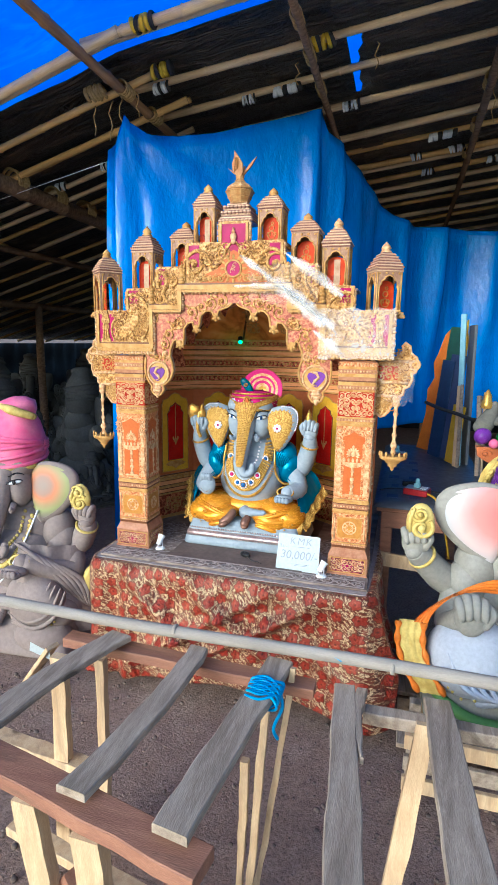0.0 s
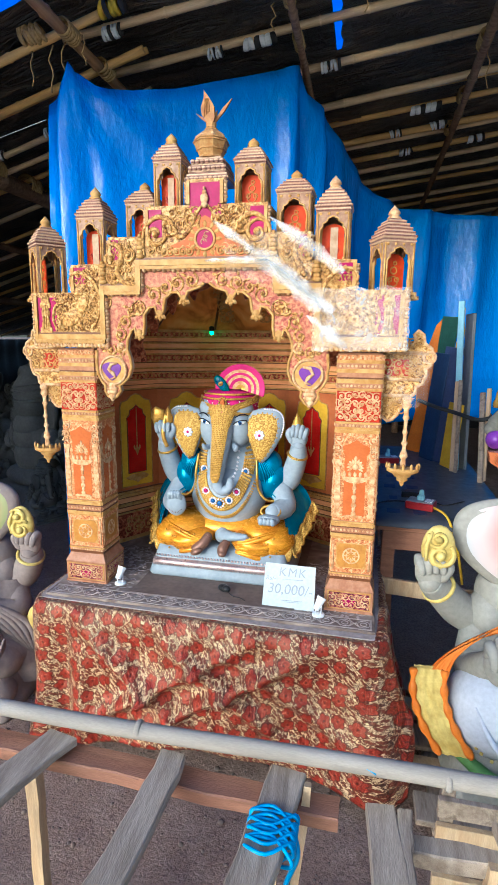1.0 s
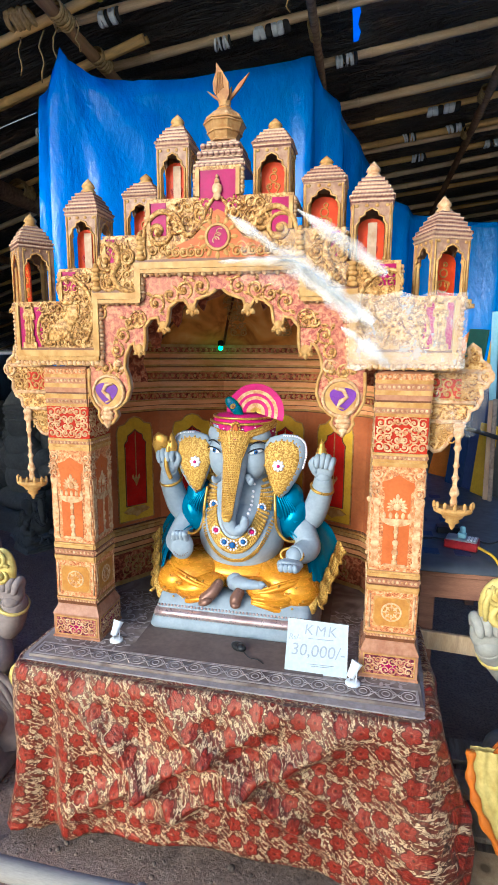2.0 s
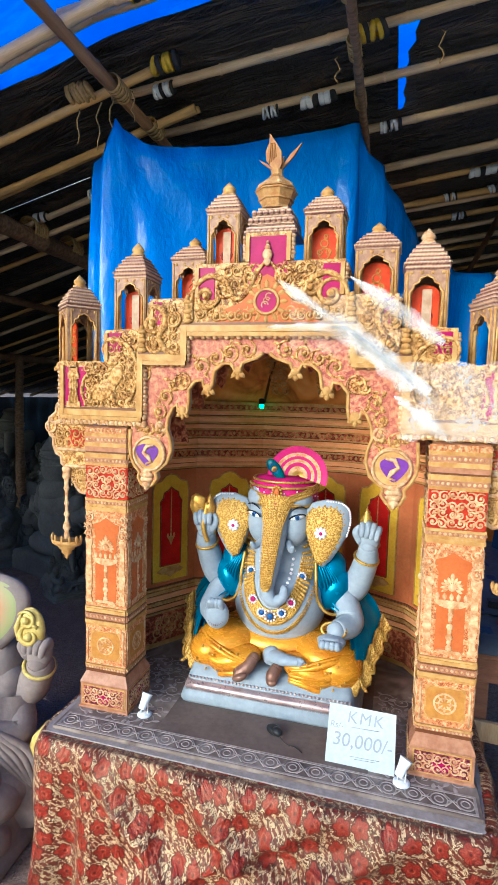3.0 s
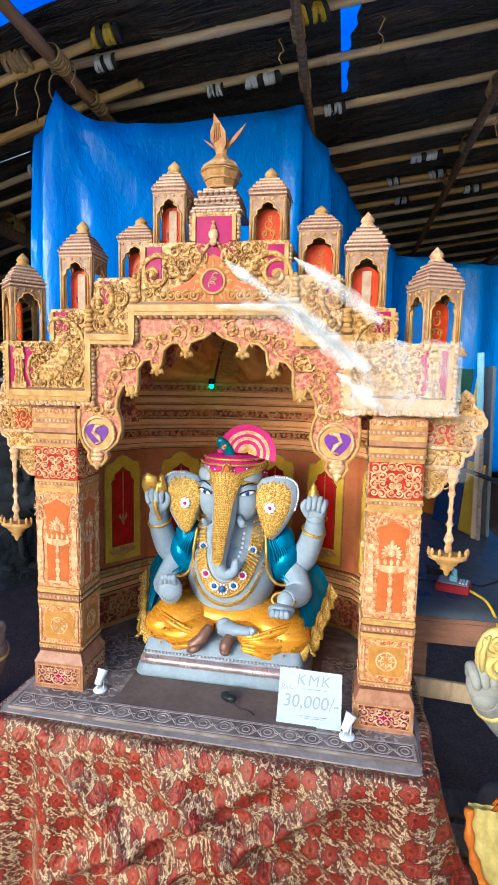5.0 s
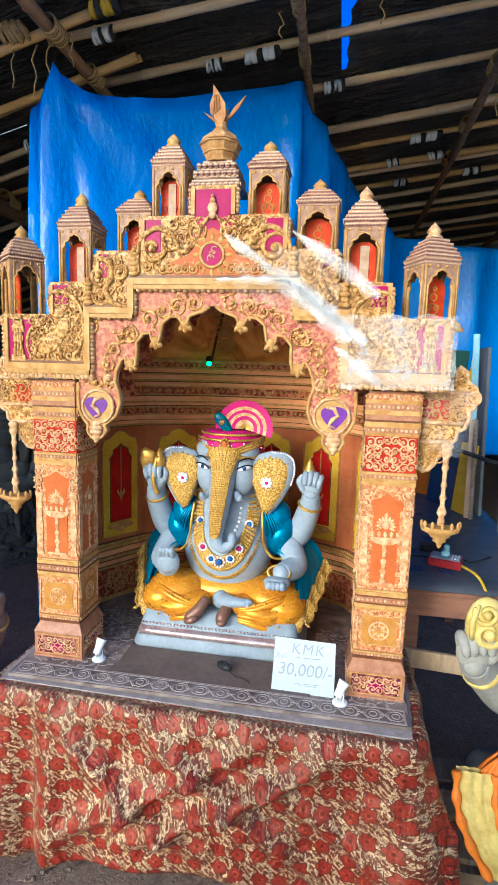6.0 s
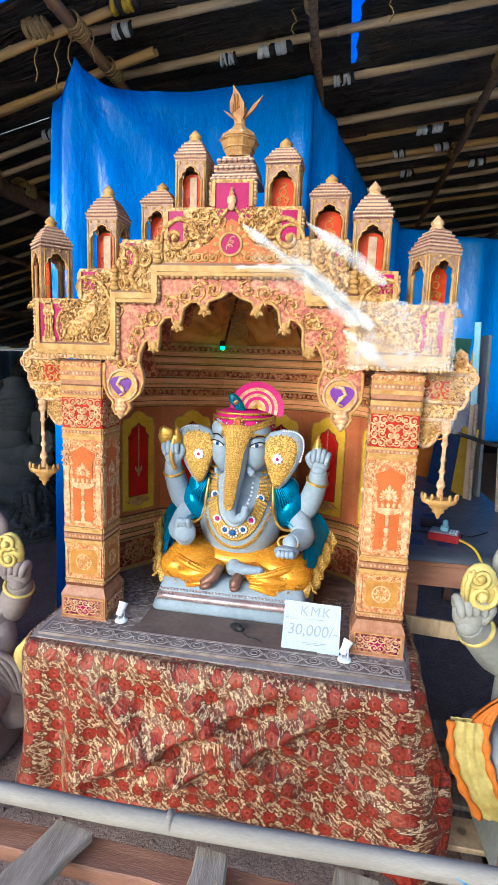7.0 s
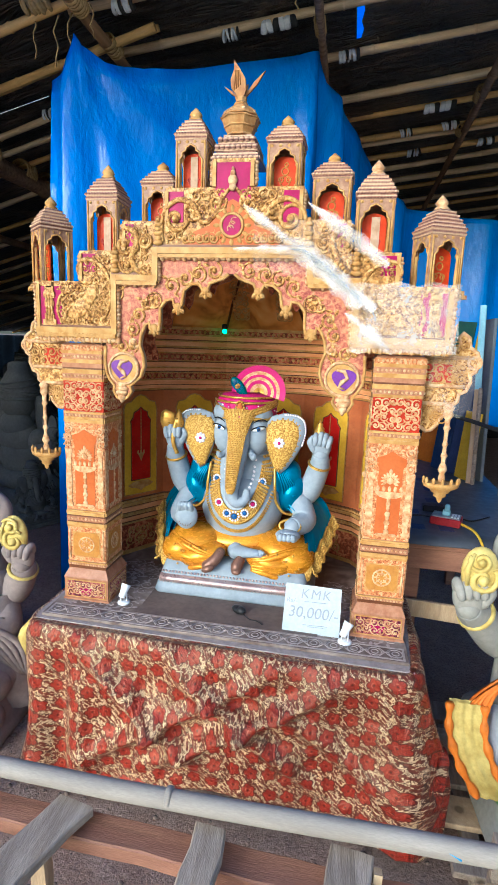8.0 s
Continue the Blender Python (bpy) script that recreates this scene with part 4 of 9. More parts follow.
def lamp_relief(bm, P, u, v0, h):
    """An oil lamp on a tall stem, drawn in low relief."""
    slab(bm, P, [(u - h * 0.17, v0), (u + h * 0.17, v0), (u + h * 0.13, v0 + h * 0.035), (u - h * 0.13, v0 + h * 0.035)], 0, 0.003)
    for k, (w, v) in enumerate([(0.05, 0.06), (0.035, 0.14), (0.055, 0.2), (0.035, 0.27), (0.05, 0.33), (0.03, 0.42), (0.04, 0.48), (0.035, 0.54)]):
        ball(bm, P(u, v0 + h * v, 0.0005), (h * w * 0.8, 0.002, h * 0.045), seg=10, rows=6)
    slab(bm, P, [(u + h * 0.2 * math.cos(a), v0 + h * (0.66 + 0.1 * math.sin(a))) for a in (math.pi + math.pi * k / 12 for k in range(13))], 0, 0.003)
    for k in range(5):
        leaf(bm, P, u + h * (-0.16 + 0.08 * k), v0 + h * 0.65, h * 0.1, math.pi / 2, 0.5, 0.004)
    for k in range(11):
        a = math.pi * (-0.15 + 1.3 * k / 10)
        leaf(bm, P, u + h * 0.05 * math.cos(a), v0 + h * (0.82 + 0.05 * math.sin(a)), h * 0.085, a, 0.45, 0.003)
    ball(bm, P(u, v0 + h * 0.82, 0), (h * 0.05, 0.003, h * 0.05), seg=12, rows=6)
    leaf(bm, P, u, v0 + h * 0.9, h * 0.1, math.pi / 2, 0.5, 0.004)


def column(x0, x1, y0=0.0, y1=0.175):
    col = group_thing("column", "square printed column with lamp, wheel and scroll panels", "", (0, 0, 0))
    col.parent = shrine
    store = {}
    names = {"copper": ("copper_band", M_COPPER), "gold": ("gilt_band", M_GOLDMID), "line": ("pale_band", M_GOLDLINE), "dark": ("dark_band", M_DARKLINE), "terra": ("shaft_panel", M_TERRA), "orange": ("orange_field", M_ORANGE), "red": ("red_field", M_RED), "yellow": ("ochre_field", M_OCHRE), "relief": ("relief", M_CREAM), "rose": ("rose_field", M_PLUM), "pink": ("pink_field", M_PINK)}

    def by(key):
        if key not in store:
            store[key] = BM()
        return store[key]
    s = 0.014  # shaft inset from the base
    z0 = PT
    core = BM()
    box(core, (x0 + s, y0 + s, z0 + 0.1), (x1 - s, y1 - s, 1.655))
    # base block with a sloped shoulder
    cx, cy = (x0 + x1) / 2, (y0 + y1) / 2
    hx, hy = (x1 - x0) / 2, (y1 - y0) / 2
    prof = [(0.0, 0.004), (0.006, 0.004), (0.01, 0.0), (0.088, 0.0), (0.094, 0.002), (0.098, 0.0), (0.128, -0.014)]
    grid_faces(core, [[(cx + sx * (hx + e), cy + sy * (hy + e), z0 + h) for sx, sy in ((-1, -1), (1, -1), (1, 1), (-1, 1))] for h, e in prof], True, 0, smooth=False)
    part("column_core", core, M_COPPER, col, "copper-brown printed board")
    faces = [Plane((cx, y0, 0)), Plane((x1, cy, 0), (0, 1, 0)), Plane((x0, cy, 0), (0, -1, 0))]
    for fi, P in enumerate(faces):
        hw = hx if fi == 0 else hy
        # base panel
        rect(by("line"), P, -hw + 0.008, z0 + 0.012, hw - 0.008, z0 + 0.086, 0, 0.0015)
        rect(by("rose"), P, -hw + 0.013, z0 + 0.017, hw - 0.013, z0 + 0.081, 0, 0.0025)
        slab(by("pink"), P, [(-0.02, z0 + 0.035), (0, z0 + 0.026), (0.02, z0 + 0.035), (0.026, z0 + 0.055), (0.012, z0 + 0.05), (0, z0 + 0.072), (-0.012, z0 + 0.05), (-0.026, z0 + 0.055)], 0, 0.0035)
        filigree(by("relief"), Plane(P(0, 0, 0.0025), P.u, P.v), -hw + 0.018, z0 + 0.02, hw - 0.018, z0 + 0.078, 0.026, 3, mirror=True, d=0.0025)
        Q = Plane(P(0, 0, -s), P.u, P.v)
        w = hw - s
        banding(by, Q, -w, w, [(z0 + 0.13, z0 + 0.142, "dark", 0.002), (z0 + 0.142, z0 + 0.152, "copper", 0.004), (z0 + 0.152, z0 + 0.158, "line", 0.005)])
        beads(by("relief"), Plane(Q(0, 0, 0.004), P.u, P.v), -w, z0 + 0.147, w, z0 + 0.147, 0.011, 0.004)
        # wheel panel
        a, b = z0 + 0.162, z0 + 0.3
        rect(by("terra"), Q, -w, a, w, b, 0, 0.002)
        rect(by("line"), Q, -w + 0.02, a + 0.018, w - 0.02, b - 0.018, 0, 0.003)
        m = (a + b) / 2
        slab(by("yellow"), Q, [(-w + 0.034, a + 0.022), (w - 0.034, a + 0.022), (w - 0.024, a + 0.034), (w - 0.024, b - 0.034), (w - 0.034, b - 0.022), (-w + 0.034, b - 0.022), (-w + 0.024, b - 0.034), (-w + 0.024, a + 0.034)], 0, 0.004)
        R = Plane(Q(0, 0, 0.004), P.u, P.v)
        ring(by("relief"), R, 0, m, 0.03, 0.006, 0.002)
        ring(by("relief"), R, 0, m, 0.017, 0.004, 0.002, 18)
        for k in range(8):
            leaf(by("relief"), R, 0.008 * math.cos(k * 0.785), m + 0.008 * math.sin(k * 0.785), 0.02, k * 0.785, 0.35, 0.002)
        for sx in (-1, 1):
            tube(by("relief"), [Q(sx * (w - 0.008), a + 0.01, 0.002), Q(sx * (w - 0.008), b - 0.01, 0.002)], 0.004, 6)
        banding(by, Q, -w, w, [(b, b + 0.008, "line", 0.004), (b + 0.008, b + 0.02, "gold", 0.006), (b + 0.02, b + 0.026, "dark", 0.003), (b + 0.026, b + 0.044, "copper", 0.005), (b + 0.044, b + 0.05, "dark", 0.003), (b + 0.05, b + 0.062, "gold", 0.006), (b + 0.062, b + 0.069, "line", 0.004)])
        beads(by("relief"), Plane(Q(0, 0, 0.005), P.u, P.v), -w, b + 0.035, w, b + 0.035, 0.013, 0.005)
        # lamp panel
        a, b = 1.022, 1.362
        rect(by("terra"), Q, -w, a, w, b, 0, 0.002)
        pts = [(-0.034, a + 0.02), (0.034, a + 0.02), (0.034, b - 0.085), (0.042, b - 0.07), (0.042, b - 0.05), (0.02, b - 0.04), (0, b - 0.024), (-0.02, b - 0.04), (-0.042, b - 0.05), (-0.042, b - 0.07), (-0.034, b - 0.085)]
        slab(by("orange"), Q, [(u * w / 0.066, v) for u, v in pts], 0, 0.0035)
        R = Plane(Q(0, 0, 0.0035), P.u, P.v)
        lamp_relief(by("relief"), R, 0, a + 0.015, 0.24)
        for sx in (-1, 1):
            u = sx * (w - 0.014)
            prof = [(0.011, 0.0), (0.013, 0.014), (0.008, 0.018), (0.008, 0.04), (0.012, 0.046), (0.009, 0.058), (0.0125, 0.08), (0.0095, 0.14), (0.007, 0.2), (0.011, 0.206), (0.013, 0.216), (0.013, 0.226)]
            slab(by("relief"), Q, [(u - r, a + 0.012 + h) for r, h in prof] + [(u + r, a + 0.012 + h) for r, h in prof[::-1]], 0, 0.005)
            filigree(by("relief"), Plane(Q(0, 0, 0.003), P.u, P.v), u - 0.016, b - 0.1, u + 0.016, b - 0.01, 0.03, 9 + sx, d=0.003)
        banding(by, Q, -w, w, [(b, b + 0.012, "gold", 0.006), (b + 0.012, b + 0.022, "line", 0.004), (b + 0.022, b + 0.034, "copper", 0.005), (b + 0.034, b + 0.042, "gold", 0.006)])
        beads(by("relief"), Plane(Q(0, 0, 0.005), P.u, P.v), -w, b + 0.028, w, b + 0.028, 0.014, 0.005)
        # red panel
        a, b = 1.405, 1.517
        rect(by("red"), Q, -w, a, w, b, 0, 0.002)
        filigree(by("relief"), Plane(Q(0, 0, 0.002), P.u, P.v), -w + 0.004, a + 0.004, w - 0.004, b - 0.004, 0.026, 21, mirror=True, thin=0.24)
        banding(by, Q, -w, w, [(b, b + 0.01, "line", 0.004), (b + 0.01, b + 0.028, "copper", 0.005), (b + 0.028, b + 0.044, "gold", 0.007), (b + 0.044, b + 0.05, "dark", 0.004), (b + 0.05, b + 0.066, "copper", 0.006), (b + 0.066, b + 0.08, "gold", 0.008), (b + 0.08, b + 0.1, "copper", 0.006), (b + 0.1, b + 0.112, "line", 0.008), (b + 0.112, b + 0.13, "terra", 0.006)])
        for q in (0.019, 0.09, 0.121):
            beads(by("relief"), Plane(Q(0, 0, 0.006), P.u, P.v), -w, b + q, w, b + q, 0.013, 0.005)
    for key, b in store.items():
        nm, mt = names[key]
        part(nm, b, mt, col)
    return col


column(-0.645, -0.462)
column(0.478, 0.66)

# ---- stepped gable board ----



def gable_outline():
    right = [(0.4, 1.66), (0.712, 1.66), (0.712, 1.868), (0.54, 1.868), (0.54, 1.97), (0.38, 1.97), (0.38, 2.066), (0.228, 2.066), (0.228, 2.167), (0.07, 2.167), (0.07, 2.252)]
    left = [(-u, v) for u, v in right[::-1]]
    return right + left + [(-0.4, 1.866), (-0.25, 1.866), (-0.25, 1.952), (0.25, 1.952), (0.25, 1.866), (0.4, 1.866)]


G = Plane((0, -0.02, 0))
bm = BM()
slab(bm, G, gable_outline(), -0.03, 0.0, 0, 1)
gable = part("gable_board", bm, [M_GILT, M_FOAM], shrine, "stepped gilt printed board with scroll panels")
GF = Plane((0, -0.0205, 0))


def framed(pts, w, mat, name, parent, d=0.006, closed=False):
    bm = BM()
    q = pts + ([pts[0]] if closed else [])
    for (a, b), (c, e) in zip(q, q[1:]):
        if abs(a - c) < 1e-6:
            rect(bm, GF, a - w / 2, min(b, e) - w / 2, a + w / 2, max(b, e) + w / 2, 0, d)
        else:
            rect(bm, GF, min(a, c) - w / 2, b - w / 2, max(a, c) + w / 2, b + w / 2, 0, d * 0.96)
    return part(name, bm, mat, parent)


inner = [(-0.7, 1.7), (-0.412, 1.7), (-0.412, 1.882), (-0.262, 1.882), (-0.262, 1.972), (0.262, 1.972), (0.262, 1.882), (0.412, 1.882), (0.412, 1.7), (0.7, 1.7)]
framed(inner, 0.02, M_GOLDMID, "gilt_frame", gable, 0.008)
framed([(u * 1.008, v + 0.014) for u, v in inner], 0.008, M_DARKLINE, "dark_inner_line", gable, 0.005)
framed([(u, v - 0.017) for u, v in inner], 0.012, M_GOLDLINE, "pale_frame_line", gable, 0.007)
for sx in (-1, 1):
    framed([(sx * 0.698, 1.7), (sx * 0.698, 1.85)], 0.012, M_GOLDMID, "gilt_frame", gable, 0.008)
# wavy carved fringe under the frame and on outer edges
bm = BM()


def fringe(u0, v0, u1, v1, r=0.014):
    n = max(2, round(math.hypot(u1 - u0, v1 - v0) / (r * 1.5)))
    for k in range(n + 1):
        s = k / n
        ball(bm, GF(u0 + (u1 - u0) * s, v0 + (v1 - v0) * s, -0.008), (r * (0.8 + 0.3 * (k % 2)), 0.012, r * (0.8 + 0.3 * ((k + 1) % 2))), seg=10, rows=6)


for sx in (-1, 1):
    fringe(sx * 0.4, 1.668, sx * 0.712, 1.668, 0.011)
    fringe(sx * 0.714, 1.68, sx * 0.714, 1.86, 0.009)
    fringe(sx * 0.4, 1.69, sx * 0.4, 1.84, 0.009)
    fringe(sx * 0.27, 1.864, sx * 0.39, 1.864, 0.012)
    fringe(sx * 0.252, 1.88, sx * 0.252, 1.93, 0.009)
    fringe(sx * 0.543, 1.88, sx * 0.543, 1.95, 0.008)
    fringe(sx * 0.383, 1.985, sx * 0.383, 2.05, 0.008)
    fringe(sx * 0.231, 2.08, sx * 0.231, 2.15, 0.008)
    fringe(sx * 0.073, 2.18, sx * 0.073, 2.24, 0.008)
fringe(-0.24, 1.952, 0.24, 1.952, 0.013)
part("carved_fringe", bm, M_CREAM, gable, "cream carved edging")
# pink panels with gilt jambs
bm, bj = BM(), BM()
for sx in (-1, 1):
    for u0, u1, v0, v1 in ((0.61, 0.69, 1.72, 1.85), (0.48, 0.53, 1.9, 1.96), (0.34, 0.37, 1.985, 2.055), (0.165, 0.218, 2.06, 2.155)):
        a, b = sorted((sx * u0, sx * u1))
        rect(bm, GF, a, v0, b, v1, 0, 0.002)
    for u, v0, v1 in ((0.533, 1.87, 1.96), (0.373, 1.97, 2.055), (0.221, 2.066, 2.155), (0.062, 2.167, 2.245)):
        rect(bj, GF, sx * u - 0.006, v0, sx * u + 0.006, v1, 0, 0.008)
rect(bm, GF, -0.058, 2.0, 0.058, 2.24, 0, 0.002)
part("pink_panel", bm, M_PINK, gable, "magenta printed fields")
part("gilt_jamb", bj, M_GOLDMID, gable)
# scroll bodies
def smooth_line(pts, n=5):
    """A smooth curve through (u, v) points, n steps to a stretch."""
    pts = [Vector(p) for p in pts]
    out = []
    for i in range(len(pts) - 1):
        p0, p1, p2, p3 = pts[max(i - 1, 0)], pts[i], pts[i + 1], pts[min(i + 2, len(pts) - 1)]
        out += [0.5 * (2 * p1 + (p2 - p0) * (k / n) + (2 * p0 - 5 * p1 + 4 * p2 - p3) * (k / n) ** 2 + (3 * p1 - p0 - 3 * p2 + p3) * (k / n) ** 3) for k in range(n)]
    return out + [pts[-1]]


for sx in (-1, 1):
    Q = Plane((0, -0.0225, 0))
    bm = BM()

    def curl(pts, w):
        tube(bm, [Q(sx * p.x, p.y, 0.001) for p in smooth_line(pts)], [w * 0.72 * (0.5 + 0.5 * math.sin(math.pi * (k + 0.6) / (5 * len(pts) - 4))) / 2 for k in range(5 * len(pts) - 4)], 7)
    # beast panel at the outer end: body, neck, column
    ball(bm, Q(sx * 0.545, 1.775, 0.002), (0.05, 0.005, 0.03), rot=(0, 25 * sx, 0))
    ball(bm, Q(sx * 0.5, 1.82, 0.002), (0.022, 0.005, 0.04), rot=(0, -25 * sx, 0))
    ball(bm, Q(sx * 0.515, 1.87, 0.002), (0.026, 0.005, 0.015))
    curl([(0.6, 1.73), (0.585, 1.77), (0.54, 1.8)], 0.022)
    curl([(0.5, 1.725), (0.51, 1.76), (0.53, 1.79)], 0.022)
    curl([(0.45, 1.74), (0.425, 1.8), (0.43, 1.88), (0.47, 1.93), (0.52, 1.94), (0.545, 1.91), (0.53, 1.88)], 0.022)
    curl([(0.61, 1.725), (0.625, 1.77), (0.61, 1.82), (0.57, 1.83)], 0.016)
    for v, w in ((1.725, 0.05), (1.745, 0.036), (1.79, 0.034), (1.82, 0.042), (1.84, 0.034), (1.855, 0.022)):
        rect(bm, Q, sx * 0.655 - w / 2, v - 0.01, sx * 0.655 + w / 2, v + 0.01, 0, 0.006)
    for k in (-1, 0, 1):
        tube(bm, [Q(sx * 0.655 + k * 0.01, 1.73, 0.004), Q(sx * 0.655 + k * 0.01, 1.82, 0.004)], 0.005, 6)
    filigree(bm, Q, min(sx * 0.43, sx * 0.62), 1.72, max(sx * 0.43, sx * 0.62), 1.86, 0.03, 31 + sx)
    filigree(bm, Q, min(sx * 0.43, sx * 0.53), 1.86, max(sx * 0.43, sx * 0.53), 1.95, 0.03, 32 + sx)
    # S scroll of the second step
    curl([(0.275, 1.9), (0.29, 1.895), (0.33, 1.91), (0.345, 1.95), (0.325, 1.99), (0.335, 2.03), (0.37, 2.04), (0.385, 2.01)], 0.03)
    scroll(bm, Q, sx * 0.37, 1.99, 0.034, sx, 0.5, 0.016, 0.008)
    scroll(bm, Q, sx * 0.36, 1.925, 0.03, -sx, 2.5, 0.016, 0.008)
    scroll(bm, Q, sx * 0.3, 2.0, 0.025, sx, 1.0, 0.012, 0.007)
    filigree(bm, Q, min(sx * 0.285, sx * 0.385), 1.9, max(sx * 0.285, sx * 0.385), 2.05, 0.03, 35 + sx)
    # great scroll of the third step, towards the middle
    curl([(0.235, 2.0), (0.24, 2.05), (0.225, 2.1), (0.18, 2.13), (0.13, 2.11), (0.1, 2.06), (0.06, 2.08), (0.03, 2.14), (0.0, 2.17)], 0.026)
    scroll(bm, Q, sx * 0.19, 2.07, 0.042, sx, 0.8, 0.018, 0.009)
    scroll(bm, Q, sx * 0.13, 2.09, 0.03, -sx, 2.2, 0.014, 0.008)
    scroll(bm, Q, sx * 0.05, 2.12, 0.03, sx, 0.4, 0.014, 0.008)
    filigree(bm, Q, min(sx * 0.02, sx * 0.225), 1.995, max(sx * 0.02, sx * 0.225), 2.04, 0.034, 40 + sx)
    filigree(bm, Q, min(sx * 0.02, sx * 0.14), 2.09, max(sx * 0.02, sx * 0.14), 2.16, 0.034, 44 + sx)
    part("scroll_relief", bm, M_GILT, gable, "gilt scrolls in low relief")
    # small guardian pillars at the step corners
    bm = BM()
    for u, v in ((0.405, 1.905), (0.25, 1.995)):
        for dv, r in ((0, 0.018), (0.014, 0.013), (0.03, 0.016), (0.044, 0.011), (0.058, 0.014), (0.07, 0.008)):
            ball(bm, Q(sx * u, v + dv, 0.004), (r, 0.01, 0.009), seg=10, rows=6)
    part("corner_baluster", bm, M_GOLDLINE, gable)
# medallion
bm = BM()
Q = Plane((0, -0.0225, 0))
bodym = [(-0.16, 1.99), (0.16, 1.99), (0.13, 2.03), (0.075, 2.05), (0.06, 2.1), (0, 2.13), (-0.06, 2.1), (-0.075, 2.05), (-0.13, 2.03)]
slab(bm, GF, bodym, 0, 0.004)
part("medallion_field", bm, M_ORANGE, gable, "peach-orange printed field")
bm = BM()
ring(bm, Plane((0, -0.0245, 0)), 0, 2.05, 0.036, 0.012, 0.006)
for k in range(12):
    a = k * math.pi / 6
    leaf(bm, Plane((0, -0.0245, 0)), 0.04 * math.cos(a), 2.05 + 0.04 * math.sin(a), 0.024, a, 0.6, 0.005)
for sx in (-1, 1):
    for k in range(5):
        scroll(bm, Plane((0, -0.0245, 0)), sx * (0.06 + 0.024 * k), 2.008, 0.014, sx * (-1) ** k, 1.0, 0.008, 0.005)
part("medallion_wreath", bm, M_GOLDLINE, gable)
bm = BM()
slab(bm, Plane((0, -0.0245, 0)), [(0.03 * math.cos(k * 0.2618), 2.05 + 0.033 * math.sin(k * 0.2618)) for k in range(24)], 0, 0.003)
part("medallion_disc", bm, M_PINK, gable)
bm = BM()
for k in range(3):
    ring(bm, Plane((0, -0.0278, 0)), -0.004 + 0.006 * k, 2.04 + 0.012 * k, 0.01, 0.004, 0.002, 12, a0=0.4 * k, a1=4 + 0.4 * k)
for r, dv in ((0.012, 0), (0.016, 0.02), (0.009, 0.04), (0.005, 0.054)):
    ball(bm, GF(0, 2.165 + dv, 0.01), (r, 0.008, r * 1.1), seg=10, rows=6)
part("crest_jewel", bm, M_CREAM, gable)

# ---- cusped arch board ----
ARCH = [(0.01, 1.9), (0.03, 1.885), (0.075, 1.87), (0.088, 1.836), (0.1, 1.848), (0.112, 1.868), (0.14, 1.866), (0.165, 1.845), (0.172, 1.8), (0.185, 1.78), (0.2, 1.795), (0.204, 1.815), (0.228, 1.812), (0.25, 1.785), (0.25, 1.74), (0.255, 1.71), (0.272, 1.705), (0.286, 1.715), (0.29, 1.735), (0.305, 1.725), (0.32, 1.69), (0.325, 1.655), (0.312, 1.62), (0.308, 1.585), (0.322, 1.545), (0.345, 1.525), (0.362, 1.512), (0.356, 1.492), (0.372, 1.47), (0.392, 1.458), (0.412, 1.47), (0.424, 1.492), (0.42, 1.51), (0.438, 1.53), (0.452, 1.56), (0.455, 1.6), (0.452, 1.65)]
outer = [(0.452, 1.9), (0.27, 1.9), (0.27, 1.985), (0.0, 1.985)]
shape = [(0.0, 1.985)] + [(-u, v) for u, v in outer[-2::-1]] + [(-u, v) for u, v in ARCH[::-1]] + ARCH + outer[:-1]
AP = Plane((0, 0.0, 0))
bm = BM()
slab(bm, AP, shape, -0.022, 0.006, 0, 1)
arch = part("arch_board", bm, [M_ROSE, M_FOAM], shrine, "cusped printed arch with gilt scroll edge")
bm = BM()
for sx in (-1, 1):
    tube(bm, [AP(sx * u, v, 0.006) for u, v in ARCH], 0.006, 6)
    for u, v, r in ((0.09, 1.845, 0.014), (0.187, 1.79, 0.015), (0.272, 1.716, 0.016)):
        ball(bm, AP(sx * u, v, 0.006), (r, 0.008, r), seg=12, rows=6)
        for k in range(3):
            leaf(bm, AP, sx * u, v, 0.03, -1.57 + (k - 1) * 0.8, 0.6, 0.012)
part("arch_edge", bm, M_GOLDLINE, arch, "pale gilt edge")
bm = BM()
for sx in (-1, 1):
    Q = Plane((0, -0.006, 0))
    for u, v, r, t in ((0.06, 1.91, 0.026, 1), (0.115, 1.9, 0.026, -1), (0.16, 1.885, 0.026, 1), (0.21, 1.86, 0.028, -1), (0.33, 1.76, 0.024, -1), (0.35, 1.71, 0.024, 1), (0.3, 1.8, 0.022, 1), (0.41, 1.83, 0.026, 1), (0.42, 1.76, 0.024, -1), (0.42, 1.69, 0.022, 1), (0.35, 1.65, 0.018, -1), (0.39, 1.65, 0.02, 1)):
        scroll(bm, Q, sx * u, v, r, t * sx, 1.2 * t, 0.012, 0.006)
        for k in range(2):
            leaf(bm, Q, sx * u + r * 0.9 * math.cos(k * 3 + u * 40), v + r * 0.9 * math.sin(k * 3 + u * 40), 0.024, k * 3 + u * 40 + 0.5, 0.5, 0.006)
    ring(bm, Q, sx * 0.272, 1.81, 0.026, 0.008, 0.006)
    for k in range(8):
        leaf(bm, Q, sx * 0.272, 1.81, 0.022, k * 0.785, 0.6, 0.006)
part("arch_scrolls", bm, M_GILT, arch, "gilt scrolls in low relief")
bm, bp, bc = BM(), BM(), BM()
